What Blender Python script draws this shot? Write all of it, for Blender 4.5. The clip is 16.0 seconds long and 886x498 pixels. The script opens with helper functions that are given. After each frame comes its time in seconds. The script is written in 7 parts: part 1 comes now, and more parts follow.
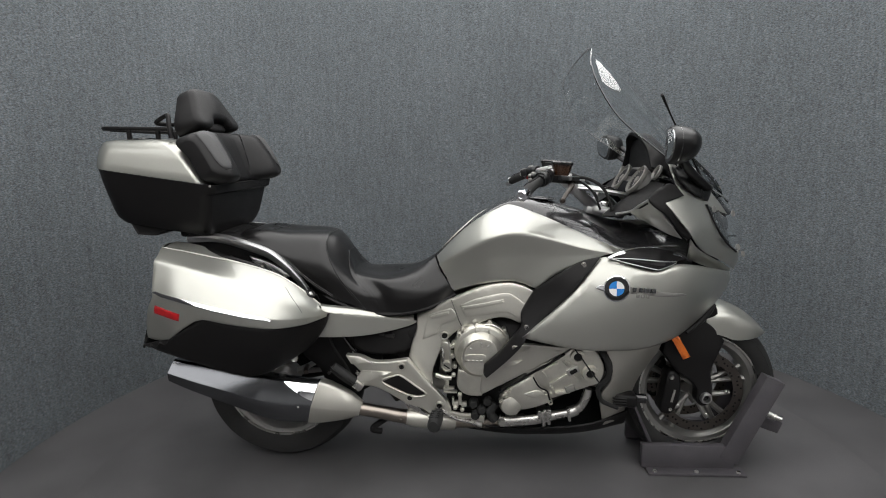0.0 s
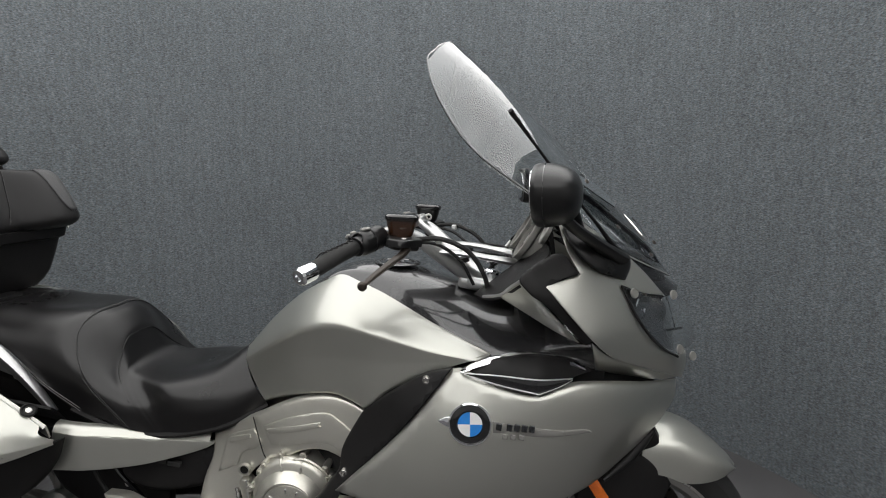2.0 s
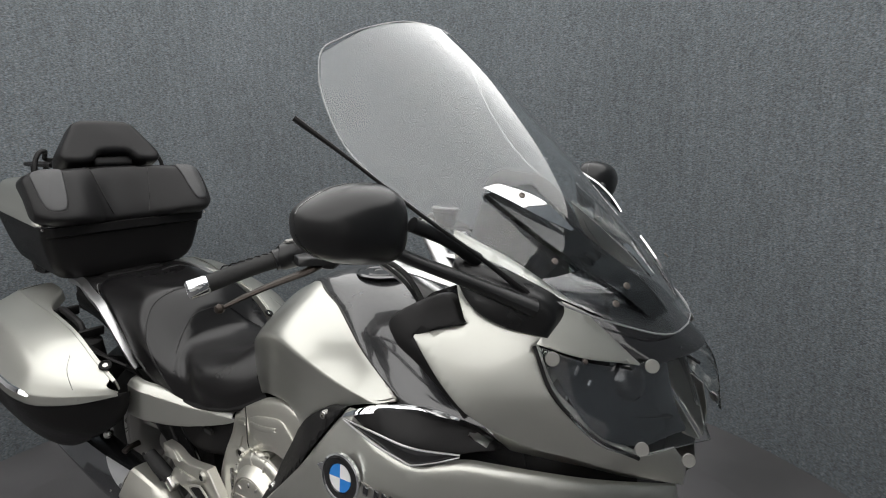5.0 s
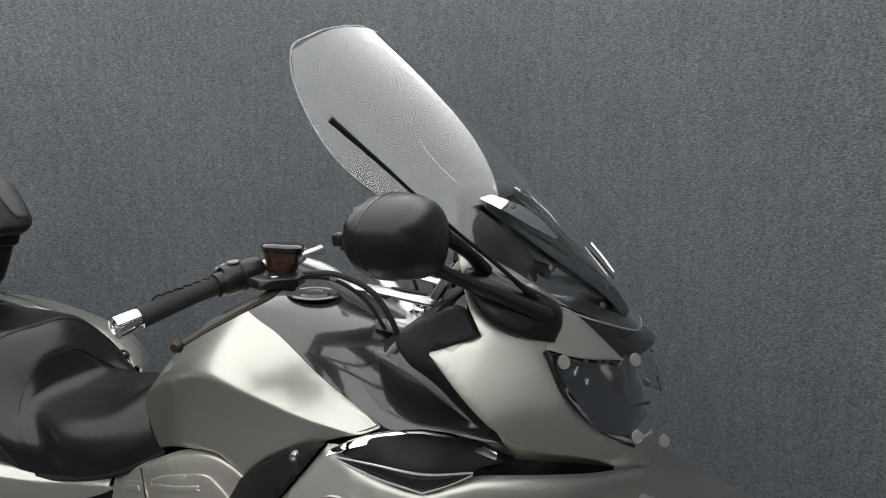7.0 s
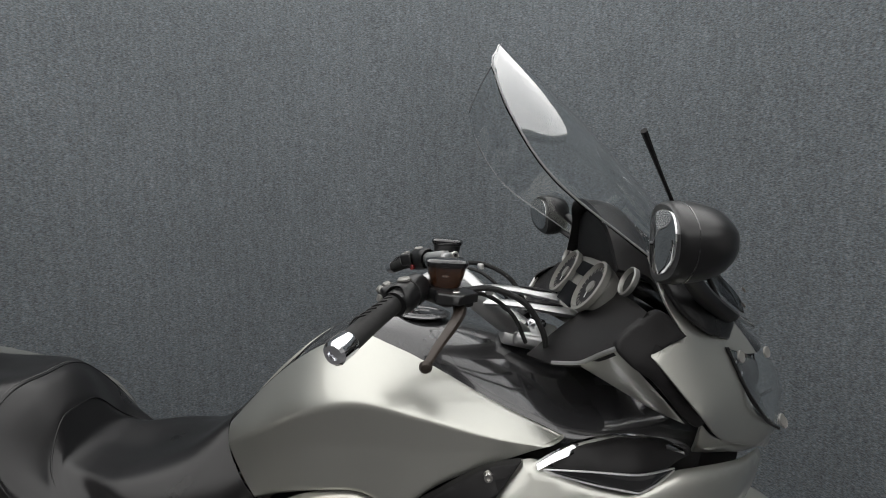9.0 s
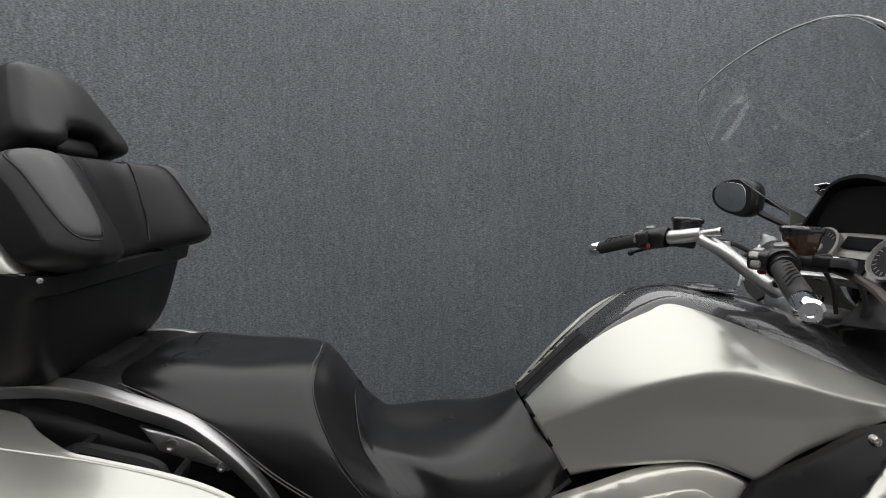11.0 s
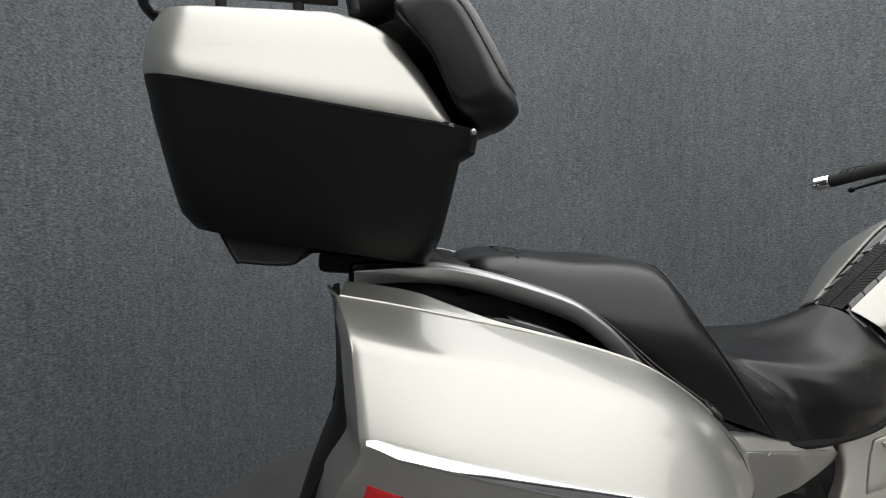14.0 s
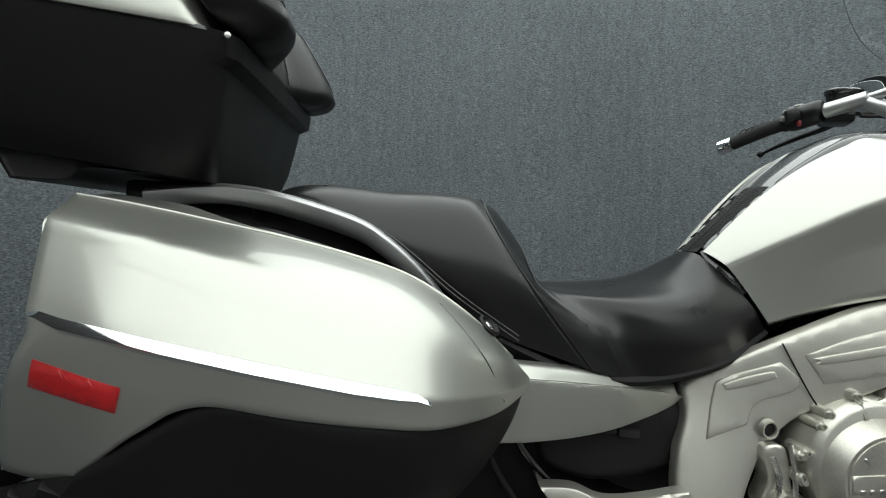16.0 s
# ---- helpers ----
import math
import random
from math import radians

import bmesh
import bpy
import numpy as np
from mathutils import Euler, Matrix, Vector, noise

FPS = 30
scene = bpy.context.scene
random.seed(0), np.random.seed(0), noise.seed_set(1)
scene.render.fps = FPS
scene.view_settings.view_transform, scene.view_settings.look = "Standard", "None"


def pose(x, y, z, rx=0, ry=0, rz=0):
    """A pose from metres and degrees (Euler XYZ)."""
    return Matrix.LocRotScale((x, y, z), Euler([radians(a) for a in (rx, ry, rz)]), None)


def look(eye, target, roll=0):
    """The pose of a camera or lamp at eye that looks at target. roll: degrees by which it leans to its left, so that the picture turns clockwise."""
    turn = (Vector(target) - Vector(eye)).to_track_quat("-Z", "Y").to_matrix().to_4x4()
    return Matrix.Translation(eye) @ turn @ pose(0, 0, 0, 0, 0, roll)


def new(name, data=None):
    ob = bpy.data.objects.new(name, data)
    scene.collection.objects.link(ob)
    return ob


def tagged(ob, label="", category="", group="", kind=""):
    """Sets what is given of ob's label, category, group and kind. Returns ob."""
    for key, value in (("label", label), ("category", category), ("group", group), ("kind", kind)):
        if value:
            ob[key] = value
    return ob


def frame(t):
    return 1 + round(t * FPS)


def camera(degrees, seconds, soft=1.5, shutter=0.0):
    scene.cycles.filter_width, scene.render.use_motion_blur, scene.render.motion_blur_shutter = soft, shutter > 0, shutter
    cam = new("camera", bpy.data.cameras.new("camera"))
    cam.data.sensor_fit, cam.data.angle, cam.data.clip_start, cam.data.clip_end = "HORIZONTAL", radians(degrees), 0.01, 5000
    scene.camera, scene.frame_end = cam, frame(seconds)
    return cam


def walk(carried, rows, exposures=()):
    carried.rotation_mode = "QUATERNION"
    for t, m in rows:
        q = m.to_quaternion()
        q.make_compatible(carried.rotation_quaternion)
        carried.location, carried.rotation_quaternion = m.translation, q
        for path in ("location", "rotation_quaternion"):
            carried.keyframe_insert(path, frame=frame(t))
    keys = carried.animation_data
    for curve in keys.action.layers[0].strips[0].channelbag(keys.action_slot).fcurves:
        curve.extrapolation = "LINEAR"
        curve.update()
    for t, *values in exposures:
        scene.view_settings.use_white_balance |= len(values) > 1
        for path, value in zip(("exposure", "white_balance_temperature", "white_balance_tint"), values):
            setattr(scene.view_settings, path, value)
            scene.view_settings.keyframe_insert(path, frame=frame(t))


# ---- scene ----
cam = camera(78.6, 16.0, soft=1.05)
PATH = [
    (0, (-0.049, -2.053, 1.205), (-0.162, -0.087, 0.855), -0.7),
    (0.5, (0.114, -1.934, 1.235), (-0.022, 0.031, 0.887), -1.0),
    (1, (0.21, -1.743, 1.277), (0.072, 0.219, 0.919), -0.9),
    (1.5, (0.312, -1.546, 1.244), (0.161, 0.43, 0.97), -0.7),
    (2, (0.451, -1.358, 1.257), (0.258, 0.614, 0.984), -0.7),
    (2.5, (0.604, -1.16, 1.309), (0.284, 0.782, 0.95), -1.1),
    (3, (0.706, -1.037, 1.322), (0.165, 0.849, 0.933), -1.4),
    (3.5, (0.86, -0.966, 1.305), (0.003, 0.803, 0.941), -1.5),
    (4, (0.992, -0.942, 1.31), (-0.08, 0.708, 0.949), -1.8),
    (4.2, (1.028, -0.939, 1.316), (-0.098, 0.676, 0.953), -1.7),
    (6.3, (0.889, -0.974, 1.303), (-0.011, 0.776, 0.95), -1.1),
    (6.5, (0.839, -0.989, 1.317), (0.094, 0.832, 0.954), -1.5),
    (7, (0.745, -1.039, 1.305), (0.267, 0.879, 0.998), -0.6),
    (7.5, (0.646, -1.072, 1.307), (0.379, 0.889, 1.021), -0.5),
    (8, (0.505, -1.101, 1.31), (0.393, 0.881, 1.071), 0.2),
    (8.2, (0.441, -1.109, 1.307), (0.382, 0.875, 1.087), 0.2),
    (10.3, (-0.195, -1.111, 1.258), (-0.077, 0.874, 1.044), 0.0),
    (10.5, (-0.287, -1.103, 1.252), (-0.124, 0.879, 1.037), 0.4),
    (11, (-0.443, -1.061, 1.223), (-0.266, 0.921, 1.025), 0.2),
    (11.5, (-0.608, -1.022, 1.222), (-0.412, 0.958, 1.013), 0.3),
    (12, (-0.749, -1.013, 1.23), (-0.56, 0.968, 1.028), 0.1),
    (12.5, (-0.868, -0.996, 1.236), (-0.667, 0.983, 1.029), 0.0),
    (13, (-0.98, -0.982, 1.222), (-0.769, 0.999, 1.041), -0.2),
    (13.5, (-1.044, -0.97, 1.138), (-0.831, 1.011, 0.973), -0.1),
    (14, (-1.041, -0.955, 1.009), (-0.838, 1.028, 0.853), 0.3),
    (14.5, (-1.038, -0.954, 0.882), (-0.835, 1.033, 0.775), -0.0),
    (15, (-0.982, -0.947, 0.853), (-0.791, 1.042, 0.751), 0.2),
    (15.5, (-0.846, -0.954, 0.854), (-0.682, 1.037, 0.768), 0.0),
    (16, (-0.709, -0.972, 0.86), (-0.581, 1.022, 0.79), 0.0),
]
walk(cam, [(t, look(eye, target, roll)) for t, eye, target, roll in PATH],
     [(0.0, 0.0, 6500, 10), (1.0, -0.06, 6500, 10), (2.0, -0.17, 6500, 10), (3.0, -0.2, 6500, 10), (4.0, -0.06, 6500, 10), (6.5, -0.1, 6500, 10), (7.0, -0.18, 6500, 10), (8.0, -0.28, 6500, 10), (10.5, -0.26, 6500, 11),
      (12.5, -0.2, 6500, 11), (13.5, -0.16, 6500, 11), (14.5, -0.3, 6500, 10), (15.0, -0.56, 6500, 9), (15.5, -0.6, 6500, 8), (16.0, -0.14, 6300, 1)])

# ---- world and light ----
world = bpy.data.worlds.new("world")
scene.world = world
world.use_nodes = True
world.node_tree.nodes["Background"].inputs[0].default_value = (0.62, 0.66, 0.7, 1)
world.node_tree.nodes["Background"].inputs[1].default_value = 0.02
LIGHT = 2.42
LIGHT_FRONT = 2.4
scene.view_settings.exposure = 0.0


# ---- materials ----
def material(name, colour, rough=0.5, metal=0.0, coat=0.0, grain=0.0, grain_scale=200.0, stain=0.0, stain_scale=6.0,
             bump=0.0, bump_scale=400.0, voronoi=False, spec=0.5, emit=0.0, stretch=(1, 1, 1)):
    """A principled material with colour variation at two scales, uneven gloss and fine relief."""
    m = bpy.data.materials.new(name)
    m.use_nodes = True
    nt = m.node_tree
    n, l = nt.nodes, nt.links
    b = n["Principled BSDF"]
    b.inputs["Base Color"].default_value = (*colour, 1)
    b.inputs["Roughness"].default_value = rough
    b.inputs["Metallic"].default_value = metal
    b.inputs["Coat Weight"].default_value = coat
    b.inputs["Coat Roughness"].default_value = 0.04
    b.inputs["Specular IOR Level"].default_value = spec
    if emit:
        b.inputs["Emission Color"].default_value = (*colour, 1)
        b.inputs["Emission Strength"].default_value = emit
    co = n.new("ShaderNodeTexCoord")
    mp = n.new("ShaderNodeMapping")
    mp.inputs["Scale"].default_value = stretch
    l.new(co.outputs["Object"], mp.inputs[0])

    def noise_tex(scale, detail=4.0):
        t = n.new("ShaderNodeTexNoise")
        t.inputs["Scale"].default_value = scale
        t.inputs["Detail"].default_value = detail
        l.new(mp.outputs[0], t.inputs["Vector"])
        return t

    if grain or stain:
        fine, wide = noise_tex(grain_scale), noise_tex(stain_scale)
        a = n.new("ShaderNodeMapRange")
        a.inputs["From Min"].default_value, a.inputs["From Max"].default_value = 0.25, 0.75
        a.inputs["To Min"].default_value, a.inputs["To Max"].default_value = 1 - grain, 1 + grain
        l.new(fine.outputs[0], a.inputs[0])
        c = n.new("ShaderNodeMapRange")
        c.inputs["From Min"].default_value, c.inputs["From Max"].default_value = 0.3, 0.7
        c.inputs["To Min"].default_value, c.inputs["To Max"].default_value = 1 - stain, 1 + stain
        l.new(wide.outputs[0], c.inputs[0])
        p = n.new("ShaderNodeMath")
        p.operation = "MULTIPLY"
        l.new(a.outputs[0], p.inputs[0])
        l.new(c.outputs[0], p.inputs[1])
        v = n.new("ShaderNodeVectorMath")
        v.operation = "SCALE"
        v.inputs[0].default_value = colour
        l.new(p.outputs[0], v.inputs["Scale"])
        l.new(v.outputs[0], b.inputs["Base Color"])
        r = n.new("ShaderNodeMapRange")
        r.inputs["From Min"].default_value, r.inputs["From Max"].default_value = 0.3, 0.7
        r.inputs["To Min"].default_value, r.inputs["To Max"].default_value = rough * 0.88, min(1, rough * 1.12)
        l.new(wide.outputs[0], r.inputs[0])
        l.new(r.outputs[0], b.inputs["Roughness"])
    if bump:
        if voronoi:
            h = n.new("ShaderNodeTexVoronoi")
            h.inputs["Scale"].default_value = bump_scale
            l.new(mp.outputs[0], h.inputs["Vector"])
        else:
            h = noise_tex(bump_scale, 3.0)
        bp = n.new("ShaderNodeBump")
        bp.inputs["Strength"].default_value = bump
        bp.inputs["Distance"].default_value = 0.002
        l.new(h.outputs[0], bp.inputs["Height"])
        l.new(bp.outputs[0], b.inputs["Normal"])
    return m


def carpet_material():
    """Grey ribbed needle-felt carpet: salt-and-pepper fibres with fine upright streaks."""
    m = material("wall_carpet", (0.138, 0.152, 0.162), 0.95, spec=0.15)
    nt = m.node_tree
    n, l = nt.nodes, nt.links
    b = n["Principled BSDF"]
    co = n.new("ShaderNodeTexCoord")
    total = None
    for scale, stretch, low, high in ((120, (0.55, 0.55, 1.7), 0.77, 1.26), (230, (0.45, 0.45, 1.5), 0.64, 1.4),
                                      (38, (1, 1, 0.12), 0.93, 1.075), (110, (1, 1, 0.3), 0.9, 1.1), (1.6, (1, 1, 1), 0.95, 1.06)):
        mp = n.new("ShaderNodeMapping")
        mp.inputs["Scale"].default_value = stretch
        l.new(co.outputs["Object"], mp.inputs[0])
        t = n.new("ShaderNodeTexNoise")
        t.inputs["Scale"].default_value, t.inputs["Detail"].default_value = scale, 3.0
        l.new(mp.outputs[0], t.inputs["Vector"])
        r = n.new("ShaderNodeMapRange")
        r.inputs["From Min"].default_value, r.inputs["From Max"].default_value = 0.32, 0.68
        r.inputs["To Min"].default_value, r.inputs["To Max"].default_value = low, high
        l.new(t.outputs[0], r.inputs[0])
        if total is None:
            total, first = r, t
        else:
            p = n.new("ShaderNodeMath")
            p.operation = "MULTIPLY"
            l.new(total.outputs[0], p.inputs[0])
            l.new(r.outputs[0], p.inputs[1])
            total = p
    v = n.new("ShaderNodeVectorMath")
    v.operation = "SCALE"
    v.inputs[0].default_value = (0.138, 0.152, 0.162)
    l.new(total.outputs[0], v.inputs["Scale"])
    hue = n.new("ShaderNodeTexNoise")
    hue.inputs["Scale"].default_value = 160
    l.new(co.outputs["Object"], hue.inputs["Vector"])
    warm = n.new("ShaderNodeMix")
    warm.data_type, warm.blend_type = "RGBA", "MULTIPLY"
    warm.inputs["Factor"].default_value = 1.0
    ramp = n.new("ShaderNodeValToRGB")
    ramp.color_ramp.elements[0].position, ramp.color_ramp.elements[1].position = 0.36, 0.64
    ramp.color_ramp.elements[0].color, ramp.color_ramp.elements[1].color = (1.05, 1.0, 0.96, 1), (0.95, 1.0, 1.04, 1)
    l.new(hue.outputs[0], ramp.inputs[0])
    l.new(v.outputs[0], warm.inputs[6])
    l.new(ramp.outputs[0], warm.inputs[7])
    l.new(warm.outputs[2], b.inputs["Base Color"])
    bp = n.new("ShaderNodeBump")
    bp.inputs["Strength"].default_value, bp.inputs["Distance"].default_value = 0.5, 0.003
    l.new(first.outputs[0], bp.inputs["Height"])
    l.new(bp.outputs[0], b.inputs["Normal"])
    return m


def glass_material(name, tint, rough=0.0):
    m = material(name, tint, rough)
    b = m.node_tree.nodes["Principled BSDF"]
    b.inputs["Transmission Weight"].default_value = 1.0
    b.inputs["IOR"].default_value = 1.49
    return m


SILVER = material("champagne_metallic_paint", (0.475, 0.476, 0.437), 0.36, 0.85, 0.8, grain=0.06, grain_scale=1500, stain=0.02, bump=0.015, bump_scale=2500)
DARK = material("dark_graphite_paint", (0.035, 0.035, 0.037), 0.25, 0.4, 1.0, grain=0.1, grain_scale=1500, stain=0.05)
BLACK = material("black_plastic", (0.0085, 0.008, 0.0083), 0.46, spec=0.21, grain=0.15, grain_scale=900, stain=0.1, bump=0.12, bump_scale=1300, voronoi=True)
SATIN_BLACK = material("satin_black_plastic", (0.0075, 0.0075, 0.008), 0.3, spec=0.4, grain=0.12, grain_scale=900, stain=0.08, bump=0.04, bump_scale=1300, voronoi=True)
GLOSS = material("gloss_black_plastic", (0.008, 0.008, 0.009), 0.12, coat=0.6, grain=0.1, stain=0.1)
LEATHER = material("black_leather", (0.006, 0.0056, 0.006), 0.3, spec=0.44, grain=0.15, grain_scale=500, stain=0.15, stain_scale=9, bump=0.05, bump_scale=700, voronoi=True)
VINYL = material("dark_grey_vinyl", (0.056, 0.056, 0.058), 0.5, grain=0.1, grain_scale=500, stain=0.12, bump=0.15, bump_scale=700, voronoi=True)
PADDING = material("matt_black_upholstery", (0.009, 0.0085, 0.009), 0.4, spec=0.26, grain=0.15, grain_scale=500, stain=0.15, stain_scale=9, bump=0.08, bump_scale=700, voronoi=True)
THREAD = material("grey_thread", (0.1, 0.1, 0.1), 0.8, grain=0.4, grain_scale=300)
ALLOY = material("silver_grey_lacquered_alloy", (0.53, 0.518, 0.47), 0.36, 0.75, 0.25, grain=0.07, grain_scale=700, stain=0.06, bump=0.05, bump_scale=900)
CAST = material("cast_engine_alloy", (0.64, 0.625, 0.565), 0.36, 0.85, grain=0.12, grain_scale=500, stain=0.14, stain_scale=14, bump=0.15, bump_scale=600)
STEEL = material("bare_steel", (0.55, 0.54, 0.52), 0.28, 1.0, grain=0.08, grain_scale=300, stain=0.12, stain_scale=20)
CHROME = material("chrome", (0.82, 0.83, 0.85), 0.05, 1.0, grain=0.01, stain=0.02)
SATIN = material("satin_aluminium", (0.6, 0.6, 0.6), 0.38, 1.0, grain=0.05, grain_scale=400, stain=0.06)
PIPE = material("exhaust_steel", (0.3, 0.265, 0.235), 0.3, 1.0, grain=0.08, grain_scale=250, stain=0.15, stain_scale=12)
MUFFLER = material("grey_muffler_steel", (0.16, 0.165, 0.176), 0.14, 0.95, grain=0.06, grain_scale=250, stain=0.1, stain_scale=8)
RUBBER = material("tyre_rubber", (0.013, 0.013, 0.013), 0.72, grain=0.2, grain_scale=120, stain=0.25, stain_scale=12, bump=0.15, bump_scale=500)
RIM = material("cast_wheel_paint", (0.33, 0.325, 0.31), 0.32, 0.8, 0.3, grain=0.06, grain_scale=600, stain=0.08)
DISC = material("brake_disc_steel", (0.13, 0.115, 0.105), 0.4, 1.0, grain=0.1, grain_scale=200, stain=0.15)
RED = material("red_reflector", (0.42, 0.008, 0.012), 0.3, coat=0.3, grain=0.15, grain_scale=160, stain=0.05)
ORANGE = material("orange_reflector", (0.75, 0.16, 0.01), 0.25, coat=1.0, grain=0.1, grain_scale=160, stain=0.05)
BLUE = material("blue_enamel", (0.02, 0.2, 0.6), 0.25, coat=0.8, grain=0.05, stain=0.03)
WHITE = material("white_enamel", (0.75, 0.75, 0.75), 0.3, coat=0.8, grain=0.04, stain=0.03)
BRONZE = material("dark_bronze_anodised", (0.035, 0.027, 0.022), 0.4, 0.6, grain=0.06, grain_scale=500, stain=0.1)
AMBER = material("amber_brake_fluid", (0.035, 0.013, 0.005), 0.15, coat=0.8, grain=0.1, stain=0.1)
GAUGE = material("gauge_face", (0.02, 0.02, 0.022), 0.6, spec=0.15, grain=0.1, stain=0.05)
SCREEN = material("dark_display", (0.01, 0.011, 0.013), 0.12, coat=0.8, grain=0.05, stain=0.05)
BEZEL = material("silver_bezel_plastic", (0.27, 0.265, 0.25), 0.35, 0.5, grain=0.05, grain_scale=600, stain=0.05)
CHOCK = material("grey_powder_coated_steel", (0.075, 0.07, 0.078), 0.5, 0.1, grain=0.15, grain_scale=300, stain=0.18, stain_scale=9, bump=0.1, bump_scale=500)
FLOOR = material("grey_painted_floor", (0.09, 0.0875, 0.09), 0.55, grain=0.16, grain_scale=260, stain=0.28, stain_scale=2.6, bump=0.08, bump_scale=300)
CEILING = material("dark_ceiling_paint", (0.12, 0.12, 0.125), 0.9, grain=0.06, grain_scale=90, stain=0.08, stain_scale=1.2)
ROOM = material("pale_room_paint", (0.7, 0.7, 0.7), 0.85, grain=0.05, grain_scale=90, stain=0.08, stain_scale=1.2)
DIAL_RIM = material("matt_grey_gauge_rim", (0.24, 0.235, 0.22), 0.65, grain=0.05, grain_scale=600, stain=0.05)
DISPLAY = material("matt_display_glass", (0.006, 0.0065, 0.008), 0.5, spec=0.05, grain=0.05, stain=0.05)
SWITCH = material("dark_red_switch", (0.16, 0.012, 0.012), 0.4, grain=0.05, stain=0.05)
EDGE = material("polished_acrylic_edge", (0.22, 0.225, 0.23), 0.25, coat=0.6, grain=0.04, stain=0.04)
MIRROR = material("mirror_glass", (0.55, 0.56, 0.57), 0.02, 1.0, grain=0.01, stain=0.02)
RAIL = material("grey_aluminium_rail", (0.5, 0.5, 0.505), 0.4, 1.0, grain=0.05, grain_scale=400, stain=0.06)
CARPET = carpet_material()
GLASS = glass_material("clear_screen_acrylic", (0.97, 0.98, 0.985))
SMOKE = glass_material("smoked_acrylic", (0.25, 0.27, 0.28))
LENS = glass_material("clear_headlight_lens", (0.9, 0.92, 0.93))
GLOW = material("light_diffuser", (1.0, 0.99, 0.972), 0.5, emit=LIGHT)
GLOW_FRONT = material("front_light_diffuser", (1.0, 0.99, 0.972), 0.5, emit=LIGHT_FRONT)


# ---- mesh helpers ----
def spline(pts, n=6, closed=False):
    """Catmull-Rom through points of any dimension; n steps between two of them."""
    p = [np.array(q, float) for q in pts]
    if closed:
        p = [p[-1], *p, p[0], p[1]]
    else:
        p = [2 * p[0] - p[1], *p, 2 * p[-1] - p[-2]]
    out = []
    for i in range(1, len(p) - 2):
        for k in range(n):
            t = k / n
            out.append(0.5 * (2 * p[i] + (p[i + 1] - p[i - 1]) * t + (2 * p[i - 1] - 5 * p[i] + 4 * p[i + 1] - p[i + 2]) * t * t
                              + (3 * p[i] - p[i - 1] - 3 * p[i + 1] + p[i + 2]) * t ** 3))
    if not closed:
        out.append(p[-2])
    return np.array(out)


def outline_curve(pts, n=6):
    """A closed outline through (u, v) points; a third value of 1 marks a sharp corner."""
    marks = [i for i, q in enumerate(pts) if len(q) > 2 and q[2]]
    flat = [q[:2] for q in pts]
    if not marks:
        return spline(flat, n, True)
    out = []
    for a, b in zip(marks, marks[1:] + [marks[0] + len(flat)]):
        run = [flat[i % len(flat)] for i in range(a, b + 1)]
        out += list(spline(run, n if len(run) > 2 else 3)[:-1])
    return np.array(out)


def surface(ctrl):
    """A smooth height w(u, v) through a few (u, v, w) points (thin plate)."""
    c = np.array(ctrl, float)
    k = len(c)

    def u(r2):
        return np.where(r2 > 1e-12, 0.5 * r2 * np.log(np.maximum(r2, 1e-12)), 0.0)
    d = ((c[:, None, :2] - c[None, :, :2]) ** 2).sum(2)
    a = np.zeros((k + 3, k + 3))
    a[:k, :k] = u(d) + np.eye(k) * 7e-4
    a[:k, k], a[:k, k + 1:] = 1, c[:, :2]
    a[k, :k], a[k + 1:, :k] = 1, c[:, :2].T
    s = np.linalg.solve(a, np.r_[c[:, 2], 0, 0, 0])

    def f(q):
        q = np.asarray(q, float)
        d2 = ((q[:, None, :] - c[None, :, :2]) ** 2).sum(2)
        return u(d2) @ s[:k] + s[k] + q @ s[k + 1:]
    return f


def side(s):
    """From (along, up, out) to the world, on the side s of the middle plane."""
    return lambda u, v, w: (u, s * w, v)


